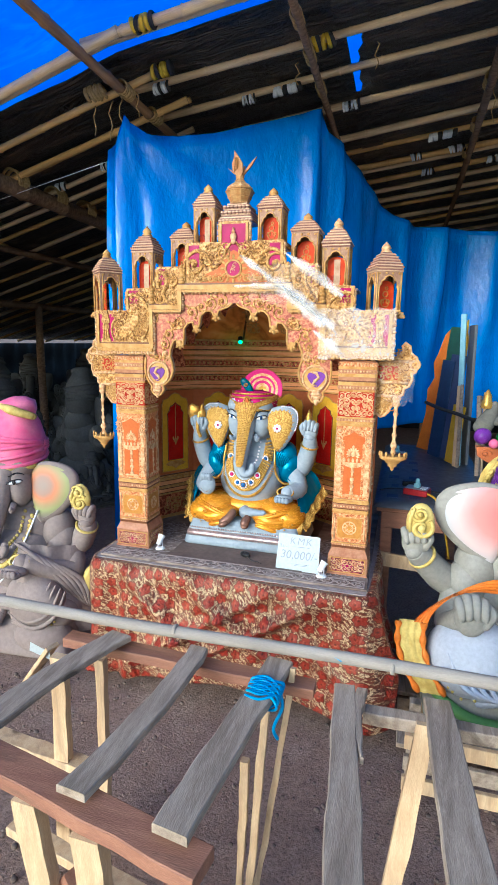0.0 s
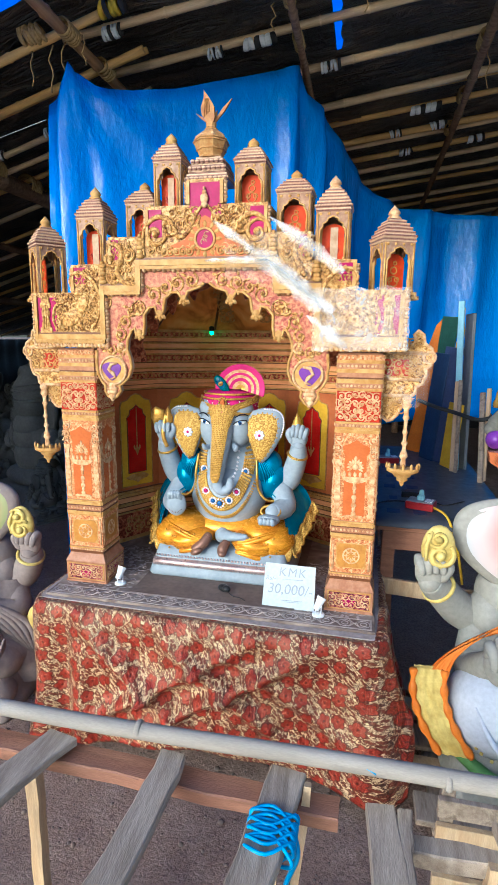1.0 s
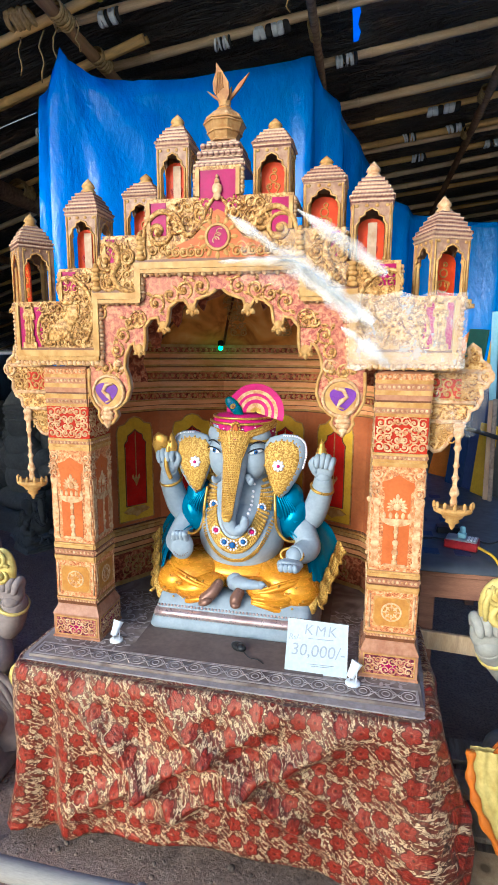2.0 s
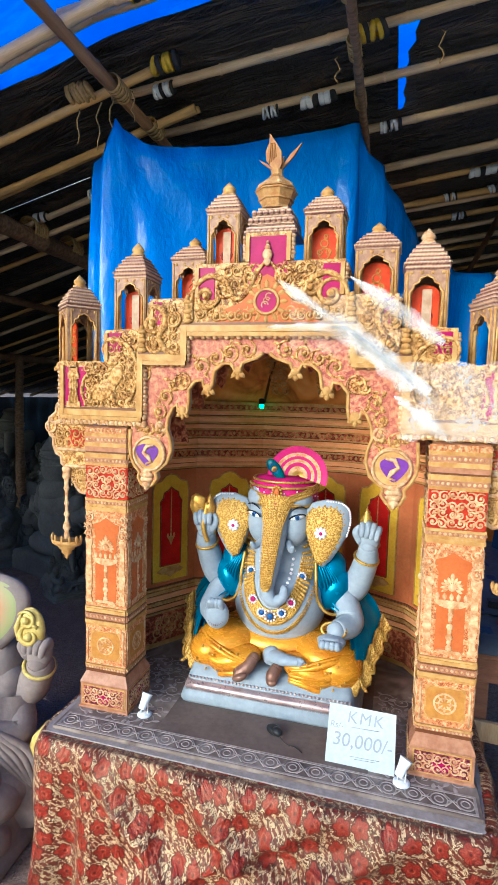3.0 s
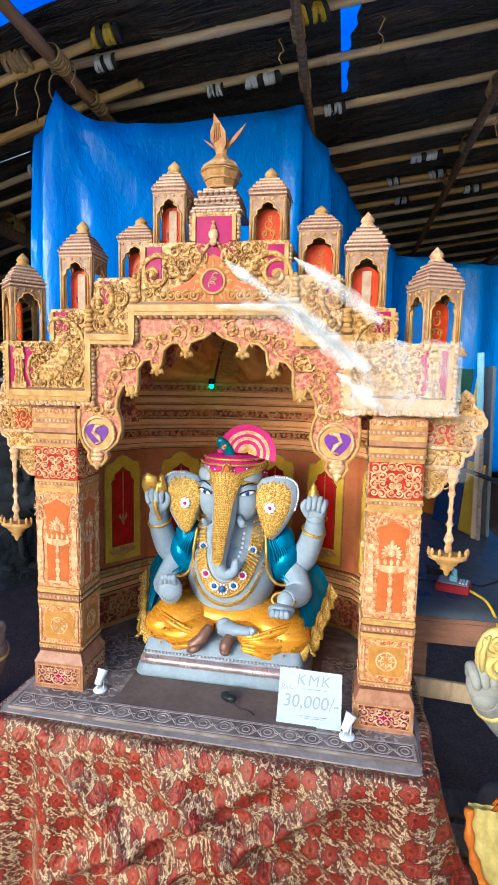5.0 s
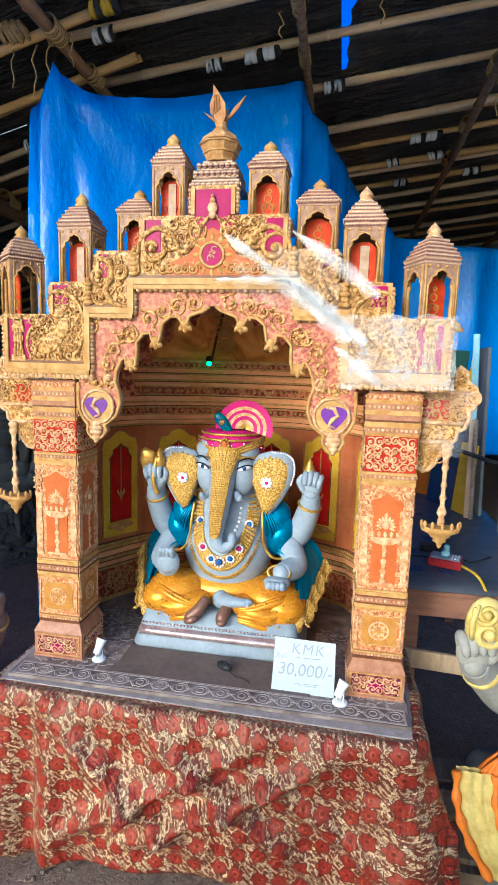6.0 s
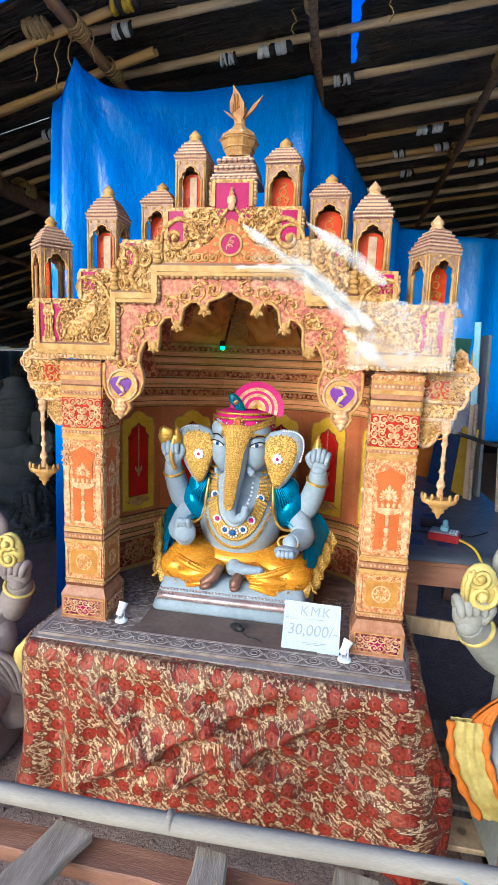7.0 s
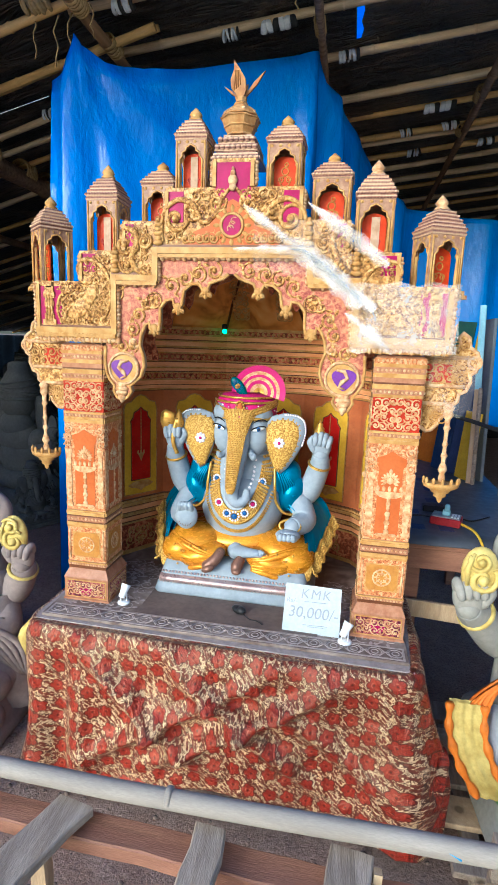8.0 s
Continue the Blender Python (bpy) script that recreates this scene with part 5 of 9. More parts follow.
for sx in (-1, 1):
    Q = Plane((0, -0.007, 0))
    slab(bm, Q, [(sx * (0.383 + 0.056 * math.cos(a)), 1.572 + 0.062 * math.sin(a)) for a in (k * 0.2618 for k in range(24))], 0, 0.004)
    slab(bp, Q, [(sx * (0.39 + 0.036 * math.cos(a) + 0.01 * math.sin(2 * a)), 1.568 + 0.036 * math.sin(a)) for a in (k * 0.2618 for k in range(24))], 0.002, 0.006)
    Q2 = Plane((0, -0.013, 0))
    tube(bc, [Q2(sx * u, v, 0) for u, v in ((0.365, 1.6), (0.39, 1.597), (0.402, 1.575), (0.385, 1.562), (0.375, 1.545), (0.395, 1.538))], [0.004, 0.008, 0.007, 0.009, 0.006, 0.003], 6)
    ring(bc, Q2, sx * 0.383, 1.572, 0.054, 0.01, 0.004)
    for dv, r in ((0, 0.026), (0.014, 0.02), (-0.014, 0.024), (-0.03, 0.016), (-0.04, 0.008)):
        ball(bc, Q(sx * 0.392, 1.5 + dv, 0.002), (r, 0.01, 0.011), seg=10, rows=6)
    scroll(bc, Q, sx * 0.345, 1.665, 0.02, sx, 0.5, 0.012, 0.006)
part("pendant_disc", bm, M_GOLDMID, arch)
part("purple_inlay", bp, M_PURPLE, arch, "purple printed inlay")
part("swan_relief", bc, M_CREAM, arch, "cream curled relief")

# ---- niche walls behind the idol ----
NICHE = [(-0.635, 0.18), (-0.622, 0.43), (-0.475, 0.655), (-0.2, 0.8), (0.2, 0.8), (0.475, 0.655), (0.622, 0.43), (0.648, 0.18)]
niche = group_thing("niche_wall", "brown printed niche of angled panels with gilt windows", "")
niche.parent = shrine
for (xa, ya), (xb, yb) in zip(NICHE, NICHE[1:]):
    ln = math.hypot(xb - xa, yb - ya)
    u = Vector((xb - xa, yb - ya, 0)) / ln
    P = Plane(((xa + xb) / 2, (ya + yb) / 2, 0), u)
    h = ln / 2
    bm = BM()
    rect(bm, P, -h, PT + 0.001, h, 1.74, -0.012, 0)
    part("niche_panel", bm, M_RUST, niche)
    b1, b2, b3, b4, b5, b6, b7 = BM(), BM(), BM(), BM(), BM(), BM(), BM()
    # base cornice: a carved frieze under stepped mouldings
    rect(b1, P, -h, PT + 0.02, h, PT + 0.15, 0, 0.003)
    for v0, v1, d, bb in ((0.001, 0.02, 0.006, b2), (0.15, 0.158, 0.008, b2), (0.158, 0.166, 0.004, b3), (0.166, 0.184, 0.01, b5), (0.184, 0.192, 0.005, b3), (0.192, 0.207, 0.014, b2), (0.207, 0.214, 0.007, b3), (0.214, 0.236, 0.016, b5), (0.236, 0.243, 0.01, b3), (0.243, 0.258, 0.02, b2), (0.258, 0.268, 0.012, b4), (0.268, 0.274, 0.006, b3)):
        rect(bb, P, -h + 0.001, PT + v0, h - 0.001, PT + v1, 0, d)
    beads(b4, Plane(P(0, 0, 0.012), P.u, P.v), -h, PT + 0.2, h, PT + 0.2, 0.018, 0.007)
    filigree(b4, Plane(P(0, 0, 0.003), P.u, P.v), -h * 0.6, PT + 0.035, h * 0.6, PT + 0.14, 0.042, 13, mirror=True)
    # upper cornice: many thin printed mouldings, stepping out upwards
    v = 1.435
    for w, d, bb in ((0.005, 0.0, b3), (0.008, 0.007, b4), (0.014, 0.004, b5), (0.004, 0.0, b3), (0.02, 0.007, b5), (0.007, 0.01, b4), (0.026, 0.001, b1), (0.006, 0.008, b4), (0.005, 0.0, b3), (0.012, 0.005, b5), (0.008, 0.009, b4), (0.022, 0.004, b5), (0.005, 0.0, b3), (0.006, 0.009, b4), (0.03, 0.001, b1), (0.007, 0.009, b4), (0.016, 0.005, b5), (0.005, 0.0, b3), (0.008, 0.01, b4), (0.02, 0.005, b5), (0.006, 0.009, b4), (0.005, 0.0, b3), (0.018, 0.006, b5), (0.008, 0.01, b4), (0.02, 0.002, b1)):
        proud = 0.003 + d + 0.1 * (v - 1.435)
        rect(bb, P, -h + 0.001, v, h - 0.001, v + w, 0, proud)
        if bb is b1:
            beads(b4, Plane(P(0, 0, proud), P.u, P.v), -h, v + w / 2, h, v + w / 2, 0.024, 0.0075)
        v += w
    rect(b2, P, -h + 0.001, v, h - 0.001, 1.74, 0, 0.04)
    # windows
    n = 2 if ln > 0.35 else 1
    for k in range(n):
        c = (k + 0.5) / n * ln - h
        w = min(0.092, ln / n * 0.44)
        out = [(c - w, 0.942), (c + w, 0.942), (c + w, 1.352), (c + w * 0.9, 1.382), (c + w * 0.55, 1.390), (c + w * 0.3, 1.412), (c, 1.420), (c - w * 0.3, 1.412), (c - w * 0.55, 1.390), (c - w * 0.9, 1.382), (c - w, 1.352)]
        slab(b6, P, out, 0, 0.004)
        tube(b4, [P(a, b, 0.004) for a, b in out + out[:1]], 0.0035, 5)
        q = w * 0.58
        red = [(c - q, 1.012), (c + q, 1.012), (c + q, 1.282), (c + q * 1.062, 1.297), (c + q * 0.75, 1.317), (c + q * 0.7, 1.337), (c + q * 0.3, 1.347), (c, 1.362), (c - q * 0.3, 1.347), (c - q * 0.7, 1.337), (c - q * 0.75, 1.317), (c - q * 1.062, 1.297), (c - q, 1.282)]
        slab(b7, P, red, 0.003, 0.0065)
        tube(b3, [P(a, b, 0.006) for a, b in red + red[:1]], 0.0028, 5)
        R = Plane(P(0, 0, 0.0065), P.u, P.v)
        tube(b4, [R(c, 1.352, 0.001), R(c, 1.152, 0.001)], 0.0022, 5)
        beads(b4, R, c, 1.342, c, 1.162, 0.016, 0.0045)
        slab(b4, R, [(c - 0.02, 1.142), (c + 0.02, 1.142), (c + 0.01, 1.127), (c, 1.102), (c - 0.01, 1.127)], 0, 0.003)
        for sx in (-1, 0, 1):
            leaf(b4, R, c + sx * 0.016, 1.137, 0.02, 1.57, 0.5, 0.003)
        slab(b4, P, [(c - q * 1.312, 0.987), (c - q, 0.977), (c - q * 0.4, 0.970), (c, 0.957), (c + q * 0.4, 0.970), (c + q, 0.977), (c + q * 1.312, 0.987), (c + q * 0.8, 1.004), (c - q * 0.8, 1.004)], 0.003, 0.008)
    for bb, nm, mt in ((b1, "base_frieze", M_BROWN), (b2, "gilt_cornice", M_GOLDMID), (b3, "dark_moulding", M_DARKLINE), (b4, "pale_relief", M_GOLDLINE), (b5, "copper_cornice", M_CORNICE), (b6, "window_surround", M_YELLOW), (b7, "window_field", M_WINRED)):
        part(nm, bb, mt, niche)
# vault above the niche
apex = Vector((0.0, 0.42, 2.06))
bm = BM()
for (xa, ya), (xb, yb) in zip(NICHE, NICHE[1:]):
    a, b = Vector((xa, ya, 1.74)), Vector((xb, yb, 1.74))
    rowsv = []
    for k in range(7):
        s = k / 6
        rowsv.append([a.lerp(apex, s * 0.92) + Vector((0, 0, 0.06 * math.sin(math.pi * s))), b.lerp(apex, s * 0.92) + Vector((0, 0, 0.06 * math.sin(math.pi * s)))])
    grid_faces(bm, rowsv, False, 0, smooth=False)
vault = part("vault", bm, M_VAULT, shrine, "brown printed vault with gilt leaf drops")
vault.modifiers.new("thick", "SOLIDIFY").thickness = 0.008
bm = BM()
for x in (-0.1, 0.1):
    P = Plane((x, 0.69, 1.78), (1, 0, 0), (0, -0.62, 0.78))
    filigree(bm, P, -0.035, 0.0, 0.035, 0.2, 0.036, 51, mirror=True, d=0.006)
part("vault_drops", bm, M_GOLDMID, vault)
bm = BM()
for (xa, ya) in NICHE[1:-1]:
    a = Vector((xa, ya, 1.74))
    tube(bm, [a.lerp(apex, s / 6 * 0.92) + Vector((0, -0.006, 0.06 * math.sin(math.pi * s / 6) - 0.006)) for s in range(7)], 0.007, 6)
part("vault_ribs", bm, M_DARKLINE, vault)
# dark carved inner arch
bm = BM()
IP = Plane((0, 0.17, 0))
inn = [(u * 0.98 + 0.02, v + 0.012) for u, v in ARCH[:24]]
slab(bm, IP, [(0.0, 2.03)] + [(-u, v) for u, v in ((0.5, 2.03), (0.5, 1.6))] + [(-u, v) for u, v in inn[::-1]] + inn + [(0.5, 1.6), (0.5, 2.03)], -0.01, 0.0)
part("inner_arch", bm, M_BROWN, shrine, "dark brown carved inner arch")
# lintel boxes that close the top behind the gable
bm = BM()
for sx in (-1, 1):
    for u0, u1, z in ((0.4, 0.725, 1.86), (0.4, 0.55, 1.962), (0.24, 0.39, 2.058)):
        a, b = sorted((sx * u0, sx * u1))
        box(bm, (a, 0.012, z - 0.01), (b, 0.2, z), 0)
box(bm, (-0.235, 0.012, 2.15), (0.235, 0.2, 2.16))
part("ledge", bm, M_TOWER, shrine)

# ---- wings and hanging lamps ----
for sx in (-1, 1):
    W = Plane((0, 0.075, 0))
    out = [(0.65, 1.665), (0.735, 1.672), (0.76, 1.7), (0.752, 1.72), (0.765, 1.735), (0.785, 1.72), (0.79, 1.69), (0.815, 1.672), (0.824, 1.645), (0.815, 1.61), (0.8, 1.6), (0.802, 1.575), (0.79, 1.545), (0.77, 1.535), (0.768, 1.51), (0.745, 1.49), (0.74, 1.465), (0.718, 1.455), (0.71, 1.43), (0.692, 1.41), (0.675, 1.405), (0.655, 1.42), (0.645, 1.43)]
    bm = BM()
    slab(bm, W, [(sx * u, v) for u, v in out], -0.02, 0.006, 0, 1)
    wing = part("side_bracket", bm, [M_GILT, M_FOAM], shrine, "carved gilt side bracket with pale edge")
    bm = BM()
    tube(bm, [W(sx * u, v, 0.004) for u, v in out[1:]], 0.007, 6)
    for v0, u1 in ((1.655, 0.805), (1.56, 0.785), (1.5, 0.75)):
        tube(bm, [W(sx * 0.65, v0, 0.007), W(sx * u1, v0, 0.007)], 0.007, 6)
    ring(bm, W, sx * 0.81, 1.64, 0.02, 0.012, 0.012)
    part("bracket_edge", bm, M_CREAM, wing)
    bm = BM()
    rect(bm, W, min(sx * 0.652, sx * 0.74), 1.572, max(sx * 0.652, sx * 0.74), 1.632, 0, 0.008)
    part("bracket_panel", bm, M_RED, wing)
    bm = BM()
    Q = Plane((0, 0.067, 0))
    filigree(bm, Q, min(sx * 0.652, sx * 0.79), 1.57, max(sx * 0.652, sx * 0.79), 1.635, 0.034, 61)
    filigree(bm, Q, min(sx * 0.652, sx * 0.73), 1.44, max(sx * 0.652, sx * 0.73), 1.49, 0.03, 63)
    filigree(bm, Q, min(sx * 0.68, sx * 0.79), 1.67, max(sx * 0.68, sx * 0.79), 1.71, 0.03, 65)
    part("bracket_scrolls", bm, M_GOLDLINE, wing)
    lamp = group_thing("hanging_lamp", "gilt cut-board hanging oil lamp on a beaded chain", "")
    lamp.parent = shrine
    cx, cy = sx * 0.742, 0.06
    bm = BM()
    turned(bm, (cx, cy, 0), [(0.012, 1.5), (0.02, 1.49), (0.014, 1.478), (0.018, 1.462), (0.009, 1.45), (0.0085, 1.43), (0.013, 1.42), (0.007, 1.41), (0.0065, 1.375), (0.011, 1.365), (0.006, 1.355), (0.007, 1.335), (0.013, 1.325), (0.007, 1.315), (0.007, 1.3), (0.012, 1.29), (0.016, 1.275), (0.008, 1.262), (0.012, 1.25), (0.01, 1.235)], 10, squash=0.6)
    part("chain", bm, M_CREAM, lamp)
    bm = BM()
    turned(bm, (cx, cy, 0), [(0.012, 1.235), (0.05, 1.228), (0.062, 1.232), (0.058, 1.216), (0.034, 1.205), (0.03, 1.196), (0.02, 1.192), (0.022, 1.182), (0.01, 1.176), (0.008, 1.166), (0.002, 1.158)], 14, squash=0.55)
    for k in range(7):
        a = math.pi * (k / 6)
        ball(bm, (cx - 0.058 * math.cos(a), cy - 0.03 * math.sin(a), 1.238), (0.006, 0.005, 0.014), seg=8, rows=6)
    part("lamp_bowl", bm, M_GOLDLINE, lamp)


# ---- towers ----
def tower(at, w, z0, z_eave, z_tip, rot=0.0, plaque=True, pale=False, tip=None):
    """An open pavilion: ledge, four posts, cusped openings, tiered roof and finial."""
    t = group_thing("tower", "small open pavilion tower with tiered roof and orange plaque", "", (0, 0, 0))
    t.parent = shrine
    M = pose(at[0], at[1], 0, 0, 0, rot)
    z0 -= 0.03
    h = w / 2

    def add(name, bm, mat, label=""):
        bmesh.ops.transform(bm, matrix=M, verts=bm.verts)
        return part(name, bm, mat, t, label)
    bm = BM()
    for k, (e, a, b) in enumerate(((0.016, 0.0, 0.012), (0.01, 0.012, 0.026), (0.002, 0.026, 0.034))):
        grid_faces(bm, [[((h + e) * c, (h + e) * s, z0 + q) for c, s in ((-1, -1), (1, -1), (1, 1), (-1, 1))] for q in (a, b)], True, smooth=False)
    for side in range(2):
        beads(bm, Plane((0, -h - 0.016, 0)) if side == 0 else Plane((h + 0.016, 0, 0), (0, 1, 0)), -h, z0 + 0.008, h, z0 + 0.008, 0.016, 0.009)
    add("tower_ledge", bm, M_GILT)
    za = z0 + 0.034
    bm = BM()
    for c in (-1, 1):
        for s in (-1, 1):
            turned(bm, ((h - 0.011) * c, (h - 0.011) * s, 0), [(0.011, za), (0.011, za + 0.008), (0.007, za + 0.012), (0.0085, za + 0.03), (0.006, z_eave - 0.07), (0.01, z_eave - 0.062), (0.008, z_eave - 0.05), (0.008, z_eave - 0.002)], 8)
    add("tower_post", bm, M_GOLDMID)
    bm, be = BM(), BM()
    zt = z_eave
    for P in (Plane((0, -h, 0)), Plane((0, h, 0), (-1, 0, 0)), Plane((h - 0.001, 0, 0), (0, 1, 0)), Plane((-h + 0.001, 0, 0), (0, -1, 0))):
        e = h if abs(P.u.x) > 0.5 else h - 0.0085
        q = h - 0.013
        op = [(-q, za), (-q, zt - 0.062), (-q + 0.01, zt - 0.05), (-q + 0.01, zt - 0.04), (-q * 0.45, zt - 0.034), (-q * 0.4, zt - 0.024), (0, zt - 0.016), (q * 0.4, zt - 0.024), (q * 0.45, zt - 0.034), (q - 0.01, zt - 0.04), (q - 0.01, zt - 0.05), (q, zt - 0.062), (q, za)]
        slab(bm, P, [(e, za), (e, zt), (-e, zt), (-e, za)] + op, -0.008, 0.0)
        tube(be, [P(a, b, 0.001) for a, b in op], 0.0035, 5)
        for q2 in (-e + 0.005, e - 0.005):
            tube(be, [P(q2, za, 0.0), P(q2, zt - 0.004, 0.0)], 0.0035, 5)
        for k in range(4):
            ball(be, P((k - 1.5) * e * 0.5, zt - 0.008, 0.0), (0.006, 0.003, 0.005), seg=8, rows=5)
    add("tower_wall", bm, M_TOWERWALL)
    add("arch_line", be, M_GOLDLINE)
    bm = BM()
    hr = z_tip - z_eave
    prof = [(1.02, 0.0), (1.06, 0.04), (1.0, 0.08), (1.05, 0.12), (1.08, 0.16), (0.96, 0.2), (0.98, 0.27), (0.84, 0.3), (0.86, 0.38), (0.7, 0.41), (0.72, 0.49), (0.56, 0.52), (0.58, 0.58), (0.38, 0.62), (0.3, 0.66)]
    grid_faces(bm, [[(h * e * c, h * e * s, z_eave + hr * q) for c, s in ((-1, -1), (0, -1.03), (1, -1), (1.03, 0), (1, 1), (0, 1.03), (-1, 1), (-1.03, 0))] for k, (e, q) in enumerate(prof)], True, smooth=False)
    for P in (Plane((0, -h * 1.06, 0)), Plane((h * 1.06, 0, 0), (0, 1, 0)), Plane((-h * 1.06, 0, 0), (0, -1, 0))):
        beads(bm, P, -h * 1.08, z_eave + hr * 0.15, h * 1.08, z_eave + hr * 0.15, 0.01, 0.0045)
    for f, q in ((0.97, 0.24), (0.85, 0.35), (0.71, 0.46)):
        for P in (Plane((0, -h * f, 0)), Plane((h * f, 0, 0), (0, 1, 0)), Plane((-h * f, 0, 0), (0, -1, 0))):
            beads(bm, P, -h * f, z_eave + hr * q, h * f, z_eave + hr * q, 0.009, 0.003)
    add("tower_roof", bm, M_TOWER)
    bm = BM()
    turned(bm, (0, 0, z_eave), [(0.02, hr * 0.62), (0.024, hr * 0.68), (0.016, hr * 0.74), (0.022, hr * 0.78), (0.018, hr * 0.85), (0.009, hr * 0.93), (0.001, hr)], 10)
    add("tower_finial", bm, M_CREAM if tip else M_GOLDMID)
    if plaque:
        bm, br = BM(), BM()
        P = Plane((0, -h * 0.35, 0))
        q = h * 0.66
        top = za + (z_eave - za) * 0.78
        slab(bm, P, [(-q, za), (q, za), (q, top - q * 0.7)] + [(q * math.cos(a), top - q * 0.7 + q * 0.7 * math.sin(a)) for a in (k * math.pi / 8 for k in range(1, 8))] + [(-q, top - q * 0.7)], -0.003, 0)
        add("plaque", bm, M_PLAQUE, "orange-red printed plaque")
        for a, b, r in ((0, 0.25, 0.45), (0, 0.55, 0.3), (-0.35, 0.3, 0.2), (0.35, 0.3, 0.2), (0.1, 0.75, 0.15)):
            ring(br, P, a * q, za + b * (top - za), r * q, 0.005, 0.003, 14)
        add("plaque_relief", br, M_OCHRE if not pale else M_RED)
    if pale:
        bm = BM()
        P = Plane((0, -h * 0.35 - 0.004, 0))
        rect(bm, P, -q * 0.25, za, q * 0.45, za + (z_eave - za) * 0.7, 0, 0.001)
        add("paper_strip", bm, M_FOAM, "pale paper strip")
    return t


M_POT = plain("gilt_pot_print", (0.5, 0.3, 0.12), (0.34, 0.16, 0.05), 0.3, scale=60, bump=0.2, coat=0.3)
M_PLAQUE = plain("vermilion_print", (0.56, 0.06, 0.01), (0.44, 0.035, 0.006), 0.4, scale=30, bump=0.05, coat=0.3)
tower((-0.7, 0.08), 0.112, 1.868, 2.05, 2.172, -42)
tower((0.657, 0.07), 0.115, 1.868, 2.03, 2.158, 24, tip=True)
tower((-0.462, 0.055), 0.112, 1.97, 2.138, 2.264, 0, pale=True)
tower((0.452, 0.055), 0.115, 1.97, 2.132, 2.26, 0, pale=True, tip=True)
tower((-0.29, 0.13), 0.115, 2.066, 2.2, 2.292, 0)
tower((0.312, 0.08), 0.12, 2.066, 2.2, 2.292, 0)
tower((-0.15, 0.055), 0.104, 2.167, 2.32, 2.432, 0, pale=True)
tower((0.158, 0.055), 0.11, 2.167, 2.3, 2.398, 0)

# central spire
spire = group_thing("spire", "stepped central spire with pot finial and wooden leaf tip", "")
spire.parent = shrine
bm = BM()
for w, a, b in ((0.08, 2.252, 2.262), (0.074, 2.262, 2.274), (0.066, 2.274, 2.281), (0.07, 2.281, 2.302), (0.06, 2.302, 2.312), (0.062, 2.312, 2.323), (0.046, 2.323, 2.336)):
    grid_faces(bm, [[(w * c, 0.06 + w * s * 0.85, z) for c, s in ((-1, -1), (1, -1), (1, 1), (-1, 1))] for z in (a, b)], True, smooth=False)
for w, z in ((0.078, 2.257), (0.07, 2.292), (0.062, 2.317)):
    beads(bm, Plane((0, 0.06 - w * 0.87, 0)), -w, z, w, z, 0.016, 0.009)
part("spire_base", bm, M_TOWER, spire)
bm = BM()
prof = [(0.052, 2.336), (0.043, 2.346), (0.047, 2.352), (0.062, 2.384), (0.064, 2.387), (0.063, 2.393), (0.058, 2.396), (0.06, 2.402), (0.05, 2.416), (0.034, 2.427), (0.022, 2.434), (0.024, 2.438), (0.017, 2.444), (0.02, 2.457)]
grid_faces(bm, [[(r * math.cos(a), 0.06 + r * math.sin(a), z) for a in (2 * math.pi * (k + 0.5) / 8 for k in range(8))] for r, z in prof], True, smooth=False)
for z, r in ((2.365, 0.0535), (2.39, 0.065), (2.399, 0.0605)):
    ob_path = [(r * math.cos(a), 0.06 + r * math.sin(a), z) for a in (2 * math.pi * (k + 0.5) / 8 for k in range(9))]
    tube(bm, ob_path, 0.0028, 6)
part("spire_pot", bm, M_POT, spire)
bm = BM()
for k in range(8):
    a = k * math.pi / 4 + 0.39
    ball(bm, (0.05 * math.cos(a), 0.06 + 0.05 * math.sin(a), 2.407), (0.008, 0.008, 0.007), seg=10, rows=6)
part("pot_beads", bm, M_CREAM, spire)
bm = BM()
P = Plane((0, 0.05, 2.452))
lf = [(-0.008, 0), (-0.026, 0.03), (-0.028, 0.055), (-0.02, 0.085), (-0.02, 0.11), (-0.006, 0.085), (0.008, 0.055), (0.01, 0.02), (0.004, 0)]
slab(bm, P, [(u * 1.35 + 0.004, v) for u, v in lf], -0.006, 0.006)
for k in range(4):
    tube(bm, [P(-0.022 + 0.007 * k, 0.02 + 0.006 * k, 0.007), P(-0.018 + 0.004 * k, 0.08, 0.007)], 0.002, 5)
part("leaf_tip", bm, M_LEAFTIP, spire, "golden-brown carved leaf")
for u1, v1, w in ((0.075, 0.085, 0.012), (-0.06, 0.045, 0.007), (0.02, 0.05, 0.014)):
    bm = BM()
    P2 = Plane((0, 0.07, 2.452))
    n = Vector((-v1, u1)).normalized() * w / 2
    slab(bm, P2, [(n.x * 0.4, n.y * 0.4), (u1 * 0.6 + n.x, v1 * 0.6 + n.y), (u1, v1), (u1 * 0.6 - n.x, v1 * 0.6 - n.y), (-n.x * 0.4, -n.y * 0.4)], -0.004, 0.004)
    part("leaf_blade", bm, M_LEAFTIP, spire)


# ---- the idols: each one plain mesh ----
PALETTE = ["body", "plinth", "dhoti", "shawl", "gold", "goldflat", "turban", "stripe", "foot", "band", "jewel", "gem", "white", "dark", "feather", "ear", "brooch"]


